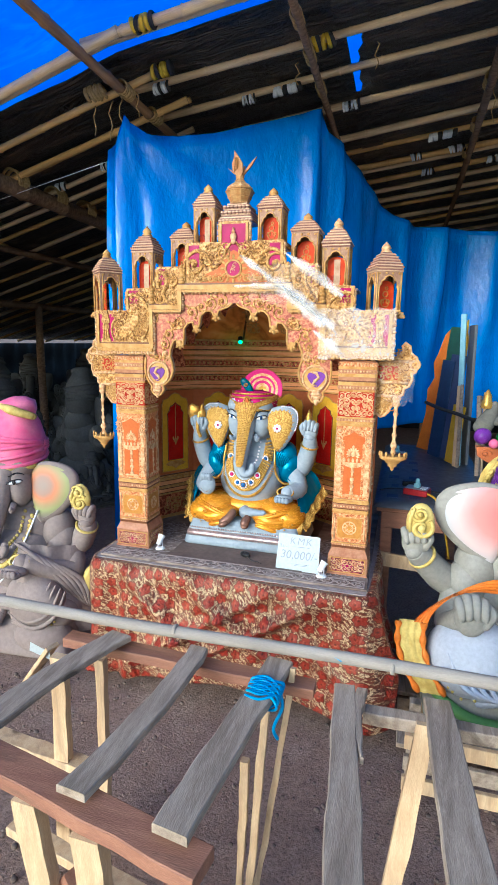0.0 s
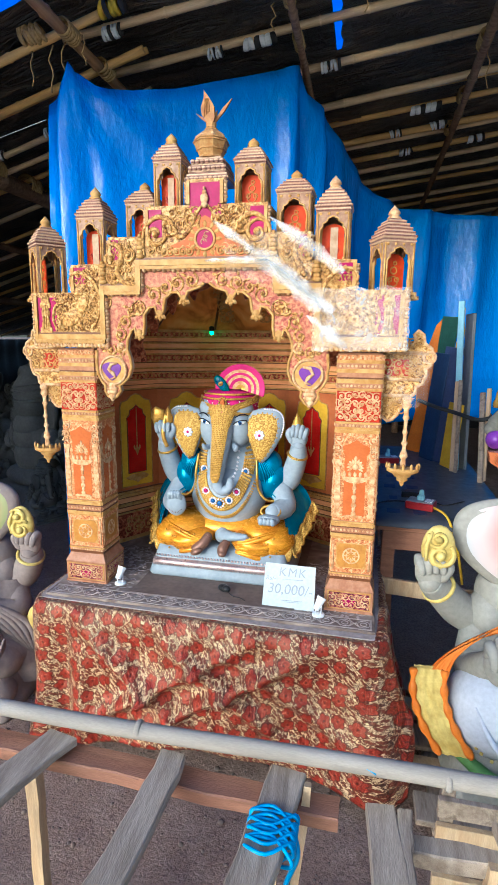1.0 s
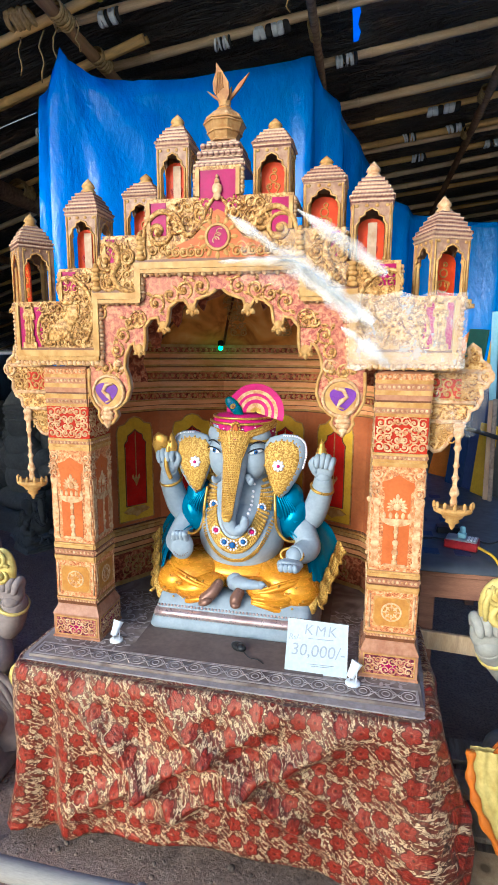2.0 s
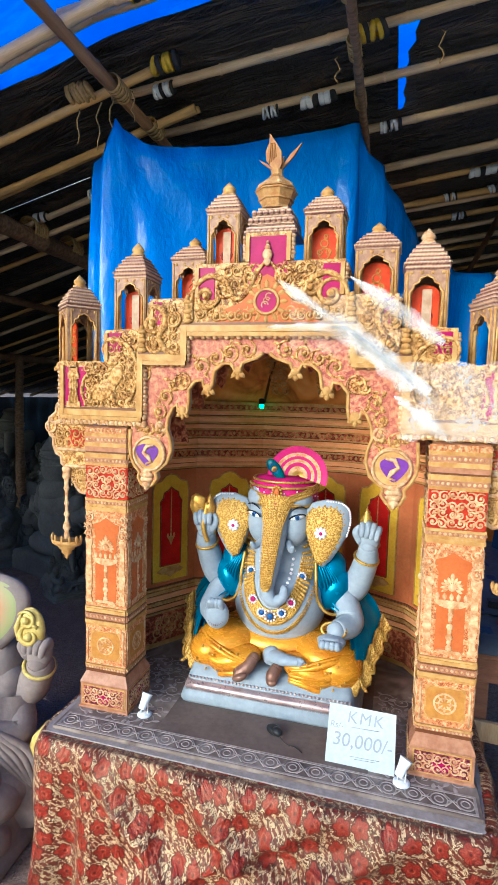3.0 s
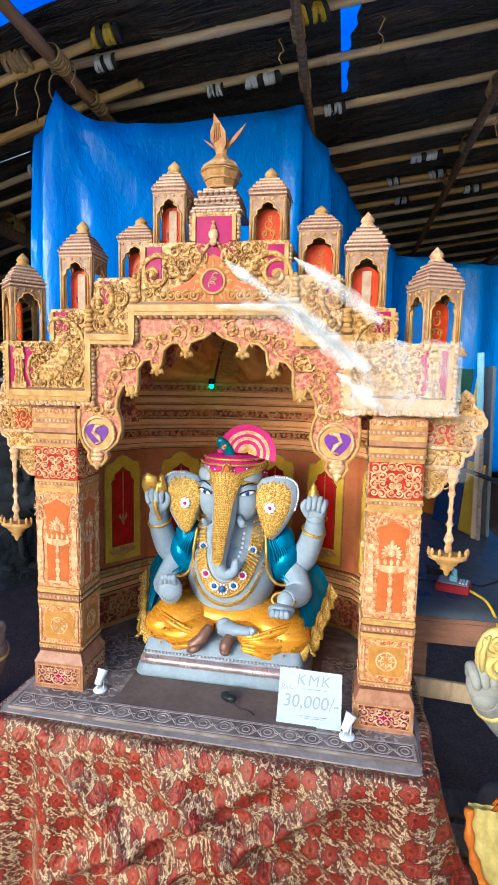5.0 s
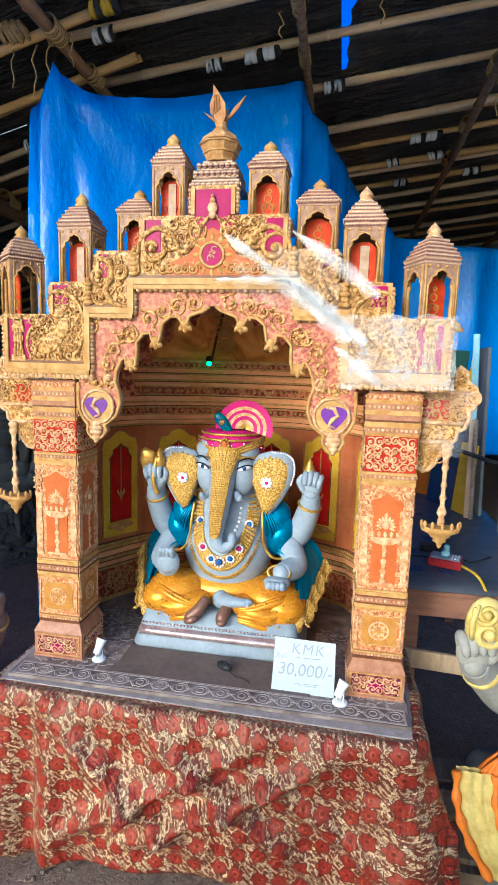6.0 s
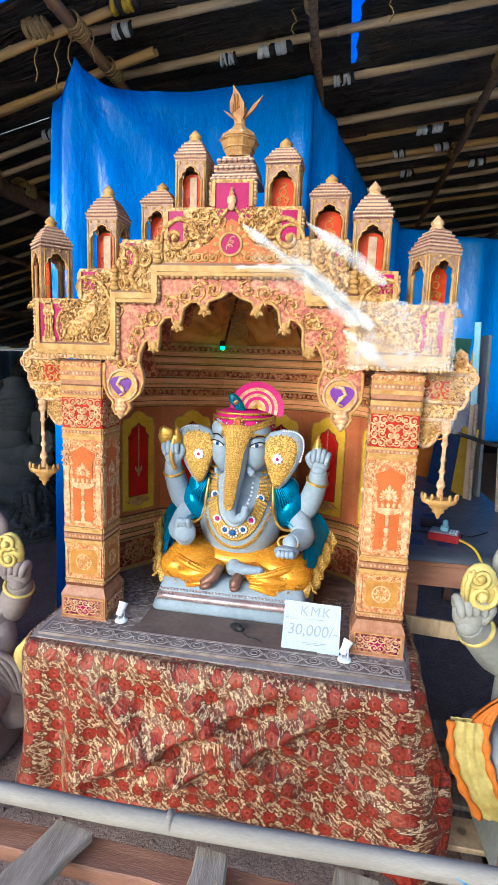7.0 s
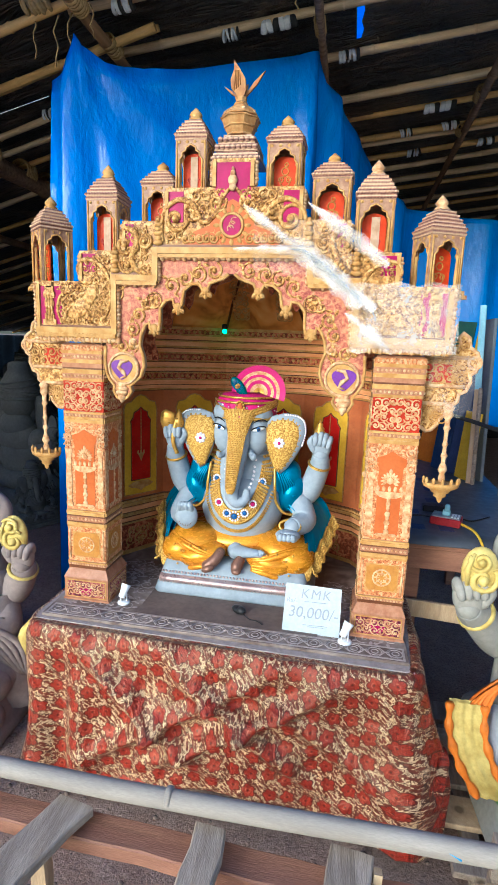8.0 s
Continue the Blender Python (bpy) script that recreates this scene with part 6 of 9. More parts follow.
def pillow(bm, P, outline, d, mi=0, rim=0.35):
    """A cushion-like relief on a plane: the outline swells to depth d in its middle."""
    n = len(outline)
    cu, cv = sum(p[0] for p in outline) / n, sum(p[1] for p in outline) / n
    rows = []
    for s, e in ((1.0, -rim), (1.03, 0.0), (0.97, 0.35), (0.82, 0.7), (0.55, 0.92), (0.25, 1.0)):
        rows.append([P(cu + (u - cu) * s, cv + (v - cv) * s, d * e) for u, v in outline])
    grid_faces(bm, rows, True, mi)


def smooth_curve(pts, n=6):
    """Points along a smooth curve through pts."""
    pts = [Vector(p) for p in pts]
    out = []
    for i in range(len(pts) - 1):
        p0, p1, p2, p3 = pts[max(i - 1, 0)], pts[i], pts[i + 1], pts[min(i + 2, len(pts) - 1)]
        for k in range(n):
            t = k / n
            out.append(0.5 * ((2 * p1) + (p2 - p0) * t + (2 * p0 - 5 * p1 + 4 * p2 - p3) * t * t + (3 * p1 - p0 - 3 * p2 + p3) * t ** 3))
    return out + [pts[-1]]


def limb(bm, pts, radii, mi=0, n=14, squash=1.0):
    c = smooth_curve(pts)
    m = len(c)
    r = [np.interp(k / (m - 1) * (len(radii) - 1), range(len(radii)), radii) for k in range(m)]
    tube(bm, c, [float(q) for q in r], n, mi, squash)
    ball(bm, c[-1], float(r[-1]) * 0.98, mi, seg=n, rows=8)
    ball(bm, c[0], float(r[0]) * 0.98, mi, seg=n, rows=8)


def hand(bm, c, side, mi, up=1.0, size=1.0, tilt=0.0):
    """A raised open hand: palm, four fingers and a thumb."""
    P = Plane(c, (math.cos(tilt), 0, math.sin(tilt)), (-math.sin(tilt), 0, math.cos(tilt)))
    ball(bm, P(0, 0, 0), (0.039 * size, 0.026 * size, 0.046 * size), mi, (0, -math.degrees(tilt), 0), 18, 12)
    for k in range(4):
        u = (-0.026 + 0.0175 * k) * size
        ln = (0.014, 0.02, 0.019, 0.012)[k] * size * (0.5 + up)
        limb(bm, [P(u, 0.022 * size, -0.004), P(u * 1.05, 0.028 * size + ln, 0.008 * size), P(u, 0.022 * size + ln * 0.75, 0.027 * size), P(u * 0.95, 0.008 * size + ln * 0.3, 0.03 * size)], [0.012 * size, 0.0118 * size, 0.0108 * size, 0.009 * size], mi, 10)
    limb(bm, [P(side * 0.028 * size, -0.012 * size, 0.01), P(side * 0.045 * size, 0.012 * size, 0.014), P(side * 0.04 * size, 0.032 * size, 0.012)], [0.014 * size, 0.0125 * size, 0.009 * size], mi, 10)


def idol(S):
    """A seated elephant-headed idol on a plinth, facing -y, about 0.95 high; S changes limbs and dress."""
    bm = BM()
    I = {k: i for i, k in enumerate(PALETTE)}
    B, G = I["body"], I["gold"]
    # plinth
    def ringp(hx, y0, y1, z, r=0.03):
        q = []
        for cx, cy, a0 in ((hx - r, y0 + r, -90), (hx - r, y1 - r, 0), (-hx + r, y1 - r, 90), (-hx + r, y0 + r, 180)):
            for k in range(4):
                a = radians(a0 + 30 * k)
                q.append((cx + r * math.cos(a), cy + r * math.sin(a), z))
        return q
    grid_faces(bm, [ringp(*a) for a in ((0.322, -0.227, 0.2, 0.0), (0.326, -0.23, 0.2, 0.008), (0.318, -0.224, 0.2, 0.036), (0.314, -0.219, 0.2, 0.041), (0.305, -0.208, 0.2, 0.079), (0.302, -0.206, 0.2, 0.086), (0.292, -0.192, 0.2, 0.122), (0.278, -0.178, 0.2, 0.134), (0.2, -0.1, 0.15, 0.137))], True, I["plinth"])
    if not S.get("bare"):
        tube(bm, [(x, -0.208 + 0.03 * abs(x) ** 2, 0.06) for x in np.linspace(-0.3, 0.3, 14)], 0.024, 10, I["band"], 0.75)
    for k in range(0 if S.get("bare") else 44):
        x = -0.29 + 0.58 * k / 43
        ball(bm, (x, -0.207, 0.088), 0.005, I["band"], seg=7, rows=5)
        tube(bm, [(x - 0.006, -0.2235, 0.046), (x + 0.004, -0.2275, 0.06), (x + 0.008, -0.2235, 0.074)], 0.002, 5, I["band"])
    # legs and hips
    D = I["dhoti"]
    ball(bm, (0, 0.02, 0.19), (0.27, 0.16, 0.09), D, seg=28, rows=14)
    for s in (-1, 1):
        ball(bm, (s * 0.2, -0.075, 0.18), (0.13, 0.115, 0.082), D, (0, s * 12, s * 20), 30, 16)
        ball(bm, (s * 0.235, -0.115, 0.165), (0.088, 0.085, 0.07), D, (0, s * 10, 0), 24, 14)
        ball(bm, (s * 0.135, -0.155, 0.158), (0.1, 0.062, 0.05), D, (0, s * 14, s * -8), 26, 14)
        for k, (f, w) in enumerate(((0.05, 0.9), (0.2, 1.5), (0.42, 1.1), (0.56, 1.7), (0.8, 1.2), (0.97, 1.6))):
            pts = [(s * (0.285 - 0.05 * f), -0.1 - 0.06 * f, 0.228 - 0.1 * f), (s * (0.225 - 0.01 * f), -0.17 - 0.016 * math.sin(f * 3), 0.226 - 0.125 * f + 0.01 * math.sin(k * 2.2)), (s * 0.14, -0.196 - 0.008 * math.sin(f * 3), 0.197 - 0.08 * f), (s * 0.075, -0.2, 0.178 - 0.05 * f)]
            tube(bm, smooth_curve(pts, 5), [(0.003 + 0.006 * math.sin(math.pi * i / 15)) * w for i in range(16)], 8, D)
        for k in range(14):
            ball(bm, (s * (0.1 + 0.013 * k), -0.2 - 0.006 * math.sin(k * 0.24), 0.165 + 0.045 * math.sin(k * 2.4)), 0.005, I["goldflat"], seg=6, rows=4)
    limb(bm, [(-0.055, -0.185, 0.185), (-0.07, -0.2, 0.16), (-0.1, -0.21, 0.132)], [0.02, 0.024, 0.026], I["foot"], 12)
    limb(bm, [(0.03, -0.195, 0.165), (0.02, -0.21, 0.145), (0.018, -0.215, 0.13)], [0.02, 0.024, 0.022], I["foot"], 12)
    ball(bm, (-0.095, -0.225, 0.128), (0.03, 0.022, 0.016), I["foot"], (0, -25, 0))
    ball(bm, (0.02, -0.222, 0.127), (0.02, 0.02, 0.015), I["foot"])
    # resting foot between the knees
    limb(bm, [(0.0, -0.14, 0.18), (0.05, -0.185, 0.195), (0.11, -0.195, 0.2)], [0.036, 0.027, 0.017], B, 14, 0.8)
    for k in range(4):
        ball(bm, (0.118 + 0.006 * k, -0.2 + 0.01 * k, 0.207 - 0.012 * k), (0.012, 0.009, 0.008), B, seg=10, rows=7)
    # belly and chest
    ball(bm, (-0.005, 0.0, 0.34), (0.178, 0.148, 0.165), B, seg=32, rows=20)
    ball(bm, (-0.005, 0.0, 0.265), (0.155, 0.128, 0.085), B, seg=32, rows=20)
    ball(bm, (-0.005, 0.03, 0.47), (0.165, 0.115, 0.13), B, seg=30, rows=16)
    ball(bm, (-0.005, 0.05, 0.56), (0.13, 0.1, 0.1), B, seg=26, rows=14)
    # shawl over shoulders and round the seat
    T = I["shawl"]
    for s in () if S.get("bare") else (-1, 1):
        ball(bm, (s * 0.178, 0.015, 0.465), (0.062, 0.07, 0.085), T, (0, s * 18, 0), 22, 14)
        ball(bm, (s * 0.2, 0.0, 0.405), (0.055, 0.062, 0.085), T, (0, s * 22, 0), 22, 14)
        for k in range(6):
            f = k / 5
            tube(bm, smooth_curve([(s * (0.135 + 0.05 * f), -0.045, 0.53 - 0.03 * f), (s * (0.165 + 0.06 * f), -0.065 + 0.02 * f, 0.46 - 0.02 * f), (s * (0.178 + 0.06 * f), -0.045 + 0.03 * f, 0.39)], 5), 0.0042, 6, T)
        tube(bm, smooth_curve([(s * 0.135, -0.055, 0.53), (s * 0.142, -0.078, 0.45), (s * 0.15, -0.072, 0.38), (s * 0.19, -0.07, 0.335), (s * 0.25, -0.04, 0.335)], 5), 0.006, 6, I["goldflat"])
        # fall of cloth behind the knee with a gilt hem
        n = 13
        rows = []
        for i in range(9):
            v = i / 8
            row = []
            for k in range(n):
                u = k / (n - 1)
                x = s * (0.2 + 0.17 * v + 0.03 * math.sin(v * 3))
                rowp = Vector((x - s * 0.075 * u * v, 0.06 - 0.215 * u * (0.55 + 0.45 * v) + 0.008 * math.sin(u * 26), 0.41 - 0.115 * v * v - 0.155 * u * (0.3 + 0.7 * v) + 0.009 * math.sin(u * 26 + 1)))
                row.append(rowp)
            rows.append(row)
        grid_faces(bm, rows, False, T)
        grid_faces(bm, [[p + Vector((-s * 0.012, 0.012, -0.012)) for p in r] for r in rows[::-1]], False, T)
        hem = rows[-1]
        band = smooth_curve([p + Vector((s * 0.004, -0.003, 0.004)) for p in hem], 2)
        hemw = [[p + Vector((s * (0.006 + 0.022 * q + 0.006 * math.sin(i * 1.7) * q), -0.012 * q, -0.034 * q)) for i, p in enumerate(band)] for q in (0.0, 0.33, 0.66, 1.0)]
        grid_faces(bm, hemw, False, G)
        grid_faces(bm, [[p + Vector((-s * 0.006, 0.008, 0)) for p in r] for r in hemw[::-1]], False, G)
        tube(bm, hemw[0], 0.0045, 6, I["goldflat"])
        tube(bm, hemw[-1], [0.006 + 0.002 * math.sin(i * 2.3) for i in range(len(band))], 6, I["goldflat"])
        tail = [hem[-1] + Vector((s * 0.004 * math.sin(i * 2), -0.004 * i, -0.014 * i)) for i in range(5)]
        tube(bm, tail, [0.016, 0.02, 0.022, 0.02, 0.008], 8, G, 0.6)
    for s in (-1, 1) if S.get("bare") else ():
        ball(bm, (s * 0.178, 0.015, 0.465), (0.066, 0.075, 0.09), B, (0, s * 18, 0), 22, 14)
        ball(bm, (s * 0.2, 0.0, 0.405), (0.06, 0.068, 0.09), B, (0, s * 22, 0), 22, 14)
    # arms
    up_l, up_r, low_l, low_r = S["up_l"], S["up_r"], S["low_l"], S["low_r"]
    for s, u in ((-1, Vector(up_l)), (1, Vector(up_r))):
        elbow = Vector((s * 0.268, 0.02, 0.41))
        limb(bm, [(s * 0.2, 0.03, 0.42), elbow, elbow.lerp(u, 0.55) + Vector((s * 0.016, 0, 0)), u - Vector((0, 0, 0.028))], [0.05, 0.052, 0.044, 0.031], B, 16)
        hand(bm, u, -s, B, 0.6, 1.05, s * -0.15)
        w = elbow.lerp(u, 0.62) + Vector((s * 0.014, 0, 0))
        ax = (u - elbow).normalized()
        sd = ax.cross(Vector((0, 1, 0))).normalized()
        tube(bm, [w + (sd * math.cos(a) + ax.cross(sd) * math.sin(a)) * 0.043 for a in (k * math.pi / 10 for k in range(21))], 0.006, 6, I["goldflat"])
    l, r = Vector(low_l), Vector(low_r)
    limb(bm, [(-0.235, 0.0, 0.38), (-0.262, -0.07, 0.3), l + Vector((-0.008, 0.035, -0.015))], [0.045, 0.044, 0.032], B, 16)
    if S.get("palm_up_l"):
        hand(bm, l, 1, B, 0.9, 1.25, 0.1)
    else:
        ball(bm, l, (0.047, 0.025, 0.058), B, (8, 10, 0), 20, 14)
        for k in range(4):
            limb(bm, [l + Vector((-0.024 + 0.016 * k, -0.012, 0.03)), l + Vector((-0.018 + 0.013 * k, -0.028, 0.056)), l + Vector((-0.016 + 0.0125 * k, -0.02, 0.058))], [0.0115, 0.0115, 0.01], B, 10)
        for k in range(9):
            a = -2.4 + k * 0.22
            tube(bm, [l + Vector((0, -0.021, 0.006)), l + Vector((0.036 * math.cos(a), -0.016, 0.006 + 0.044 * math.sin(a)))], 0.0016, 4, I["foot"])
    limb(bm, [(0.235, 0.0, 0.38), (0.268, -0.06, 0.31), r + Vector((0.012, 0.03, 0.026))], [0.05, 0.05, 0.034], B, 16)
    ball(bm, r, (0.05, 0.04, 0.024), B, (-14, 0, 0), 18, 12)
    for k in range(4):
        limb(bm, [r + Vector((-0.03 + 0.02 * k, -0.026, -0.002)), r + Vector((-0.026 + 0.017 * k, -0.043, -0.001)), r + Vector((-0.024 + 0.016 * k, -0.045, 0.009))], [0.0135, 0.0125, 0.0115], B, 10)
    ball(bm, r + Vector((0.002, -0.018, 0.0155)), (0.03, 0.02, 0.009), I["dark"] if S.get("palm_dark") else B, (-14, 0, 0), 16, 8)
    tube(bm, [r + Vector((0.004 + 0.042 * math.cos(a), 0.022 + 0.012 * math.sin(a), 0.03 + 0.022 * math.sin(a))) for a in (k * math.pi / 10 for k in range(21))], 0.0055, 6, I["goldflat"])
    # head
    hd = Vector((-0.012, 0.0, 0.685))
    hw = 1.14 if S.get("net") else 1.0
    ball(bm, hd + Vector((0, 0.03, 0.02)), (0.112 * hw, 0.11, 0.118), B, seg=30, rows=18)
    for s in (-1, 1):
        ball(bm, hd + Vector((s * 0.05 * hw, -0.02, 0.055)), (0.06 * hw, 0.07, 0.055), B, seg=20, rows=12)
        ball(bm, hd + Vector((s * 0.055 * hw, -0.038, -0.03)), (0.05 * hw, 0.062, 0.09), B, seg=20, rows=12)
    # trunk
    tr = [(-0.012, -0.055, 0.735), (-0.013, -0.09, 0.66), (-0.016, -0.122, 0.575), (-0.02, -0.15, 0.49), (-0.022, -0.165, 0.43), (0.002, -0.172, 0.396), (0.036, -0.168, 0.41), (0.042, -0.166, 0.442)]
    limb(bm, tr, [0.056, 0.05, 0.043, 0.034, 0.027, 0.022, 0.018, 0.014], B, 18)
    tusks = ((1, 0.075),) if S.get("tusk_one") else ((1, 0.075), (-1, 0.075))
    for s, q in tusks:
        limb(bm, [hd + Vector((s * 0.05, -0.09, -0.1)), hd + Vector((s * 0.068, -0.125, -0.112)), hd + Vector((s * q, -0.14, -0.098))], [0.014, 0.012, 0.008], I["white"] if S.get("tusk_white") else B, 10)
    if S.get("net"):
        rows, c = [], smooth_curve(tr[:5], 11)
        m = len(c)
        for i, p in enumerate(c):
            f = i / (m - 1)
            w = float(np.interp(f, [0, 0.12, 0.3, 0.6, 0.9, 1.0], [0.09, 0.062, 0.037, 0.028, 0.019, 0.008]))
            rr = float(np.interp(f * 4, [0, 0.4, 1, 2, 3, 4], [0.07, 0.06, 0.05, 0.043, 0.034, 0.027])) + 0.0035
            row = []
            for k in range(11):
                a = (k / 10 - 0.5) * 2 * min(1.25, w / rr * 0.95)
                d = (c[min(i + 1, m - 1)] - c[max(i - 1, 0)]).normalized()
                out = Vector((0, -1, 0)) - d * d.dot(Vector((0, -1, 0)))
                row.append(p + Vector((rr * 1.06 * math.sin(a), 0, 0)) + out.normalized() * rr * math.cos(a))
            rows.append(row)
        grid_faces(bm, rows, False, G)
        for row in rows[::1]:
            for p in row:
                ball(bm, p, (0.0031, 0.003, 0.0031), I["goldflat"], seg=6, rows=4)
        for k in range(17):
            a = (k / 16 - 0.5) * 2.2
            ball(bm, (hd.x + 0.105 * math.sin(a), 0.022 - 0.112 * math.cos(a), 0.748 + 0.006 * math.cos(a * 3)), (0.007, 0.005, 0.0065), I["goldflat"], seg=8, rows=5)
    # eyes
    for s in (-1, 1):
        P = Plane(hd + Vector((s * 0.069 * hw, -0.097, 0.0)), (1, s * 0.45, 0), (0, 0.06, 1))
        eye = [(0.026 * math.cos(a), 0.0082 * math.sin(a) + s * 0.008 * math.cos(a) * 0.6) for a in (k * math.pi / 9 for k in range(18))]
        pillow(bm, P, eye, 0.007, I["white"])
        ball(bm, P(-s * 0.002, 0.0005, 0.007), (0.0085, 0.004, 0.0095), I["gem"] if S.get("net") else I["dark"], seg=12, rows=8)
        ball(bm, P(-s * 0.002, 0.0005, 0.0105), (0.0045, 0.002, 0.005), I["dark"], seg=10, rows=6)
        tube(bm, [P(0.03 * math.cos(a), 0.0105 * math.sin(a) + s * 0.006 * math.cos(a), 0.0065) for a in (k * math.pi / 12 for k in range(13))], 0.0028, 5, I["dark"])
        tube(bm, [P(s * (-0.024 + 0.06 * f), 0.024 + 0.014 * math.sin(f * 2.6), 0.003 - 0.004 * f) for f in (k / 8 for k in range(9))], [0.0018 + 0.0016 * math.sin(math.pi * k / 8) for k in range(9)], 5, I["dark"])
    # ears
    for s in (-1, 1):
        wide = S.get("ear_w", 1.0)
        P = Plane(hd + Vector((s * 0.152 * hw ** 0.7, -0.02 - 0.03 * (hw > 1), -0.05)), (1, s * (0.08 if hw > 1 else 0.25 * (2 - wide)), 0), (0, 0.05, 1))
        ear = [(s * (u * wide if u > 0 else u), v - (0.35 * (wide - 1) * max(0, u))) for u, v in ((-0.05, 0.085), (-0.02, 0.115), (0.02, 0.128), (0.06, 0.122), (0.08, 0.095), (0.084, 0.05), (0.076, 0.0), (0.056, -0.05), (0.028, -0.1), (-0.005, -0.138), (-0.026, -0.132), (-0.042, -0.08), (-0.055, 0.0))]
        if S.get("net"):
            ear = [(s * u * 1.1, v) for u, v in ((-0.06, 0.06), (-0.035, 0.098), (0.01, 0.112), (0.055, 0.108), (0.082, 0.085), (0.088, 0.04), (0.078, -0.01), (0.056, -0.06), (0.03, -0.105), (0.004, -0.132), (-0.016, -0.12), (-0.034, -0.07), (-0.056, 0.0))]
        if not S.get("net"):
            ear = [(p.x, p.y) for p in smooth_curve([(u, v, 0) for u, v in ear + ear[:1]], 4)[:-1]]
        pillow(bm, P, ear, 0.026, B, 0.6)
        if S.get("net"):
            g = [(u * 0.86 - s * 0.006, v * 0.88 - 0.006) for u, v in ear]
            pillow(bm, Plane(P(0, 0, 0.012), P.u, P.v), g, 0.02, G, 0.3)
            for q in range(len(g)):
                (a, b), (c2, e) = g[q], g[(q + 1) % len(g)]
                for f in (0.0, 0.5):
                    ball(bm, P(a + (c2 - a) * f, b + (e - b) * f, 0.016), 0.0048, I["goldflat"], seg=7, rows=5)
            ball(bm, P(-s * 0.006, -0.004, 0.034), (0.017, 0.006, 0.017), I["jewel"], seg=14, rows=8)
            for k in range(8):
                ball(bm, P(-s * 0.006 + 0.017 * math.cos(k * 0.785), -0.004 + 0.017 * math.sin(k * 0.785), 0.035), 0.0065, I["jewel"], seg=8, rows=5)
            ball(bm, P(-s * 0.006, -0.004, 0.04), 0.0065, I["turban"], seg=8, rows=6)
            rim = smooth_curve([(u, v, 0) for u, v in ear[2:7]], 6)
            for p in rim:
                ball(bm, P(p.x, p.y - 0.003, 0.008), 0.0042, I["jewel"], seg=6, rows=4)
        else:
            g = [(u * 0.93 - s * 0.003, v * 0.93) for u, v in ear]
            pillow(bm, Plane(P(0, 0, 0.007), P.u, P.v), g, 0.0215, I["ear"], 0.3)
    # necklaces
    def chain(r0, drop, z0, rad, mi, n, gap=0.0):
        for k in range(n + 1):
            a = math.pi * k / n
            x = -0.008 - r0 * math.cos(a)
            z = z0 - drop * math.sin(a) ** 0.8
            e1 = 1 - ((x + 0.005) / 0.178) ** 2 - ((z - 0.34) / 0.165) ** 2
            e2 = 1 - ((x + 0.005) / 0.165) ** 2 - ((z - 0.47) / 0.13) ** 2
            e3 = 1 - ((x + 0.005) / 0.13) ** 2 - ((z - 0.56) / 0.1) ** 2
            y = min(0.0 - 0.148 * math.sqrt(max(e1, 0)), 0.03 - 0.115 * math.sqrt(max(e2, 0)), 0.05 - 0.1 * math.sqrt(max(e3, 0)))
            ball(bm, (x, y - 0.002, z), (rad, rad * 0.6, rad), mi, seg=8, rows=5)
    if S.get("net"):
        for k in range(6):
            chain(0.094 + 0.0075 * k, 0.212 + 0.0115 * k, 0.56 + 0.002 * k, 0.0075, I["goldflat"] if k in (0, 2, 5) else G, 60)
        for k in range(3):
            chain(0.152 + 0.004 * k, 0.315 + 0.004 * k, 0.58, 0.0042, I["goldflat"], 80)
        chain(0.062, 0.16, 0.55, 0.006, I["jewel"], 30)
        for a, big in ((0.12, 0), (0.27, 0), (0.4, 0), (0.5, 1), (0.63, 0), (0.74, 0), (0.88, 0)):
            t = math.pi * a
            x, z = -0.008 - 0.104 * math.cos(t), 0.57 - 0.237 * math.sin(t) ** 0.8
            e1 = 1 - ((x + 0.005) / 0.178) ** 2 - ((z - 0.34) / 0.165) ** 2
            e2 = 1 - ((x + 0.005) / 0.165) ** 2 - ((z - 0.47) / 0.13) ** 2
            y = min(-0.148 * math.sqrt(max(e1, 0)), 0.03 - 0.115 * math.sqrt(max(e2, 0)))
            for k in range(10):
                ball(bm, (x + (0.014 + 0.005 * big) * math.cos(k * 0.628), y - 0.01, z + (0.014 + 0.005 * big) * math.sin(k * 0.628)), 0.0045, I["jewel"], seg=7, rows=5)
            ball(bm, (x, y - 0.011, z), (0.0095 + 0.003 * big, 0.006, 0.0095 + 0.003 * big), I["gem"] if a not in (0.27, 0.74) else I["turban"], seg=10, rows=7)
    else:
        chain(0.1, 0.22, 0.56, 0.011, I["goldflat"], 40)
        chain(0.07, 0.14, 0.55, 0.008, I["goldflat"], 30)
    # turban
    U = I["turban"]
    tz = hd.z + (0.082 if S.get("net") else 0.1)
    if S.get("net"):
        grid_faces(bm, [[(hd.x + 0.006 + 1.13 * rx * math.cos(a), 0.02 + rx * 1.06 * math.sin(a), tz + z) for a in (k * math.pi / 16 for k in range(32))] for rx, z in ((0.1, -0.045), (0.112, -0.035), (0.114, 0.0), (0.106, 0.03), (0.09, 0.046), (0.05, 0.052), (0.01, 0.053))], True, U)
        for s in (-1, 1):
            for q in range(2):
                tube(bm, [(hd.x + 0.006 + 0.13 * math.sin(s * a), 0.02 - 0.124 * math.cos(a), tz - 0.022 + 0.042 * q + (0.034 - 0.03 * q) * f) for f, a in ((k / 10, 1.3 * k / 10) for k in range(11))], 0.005, 6, I["goldflat"])
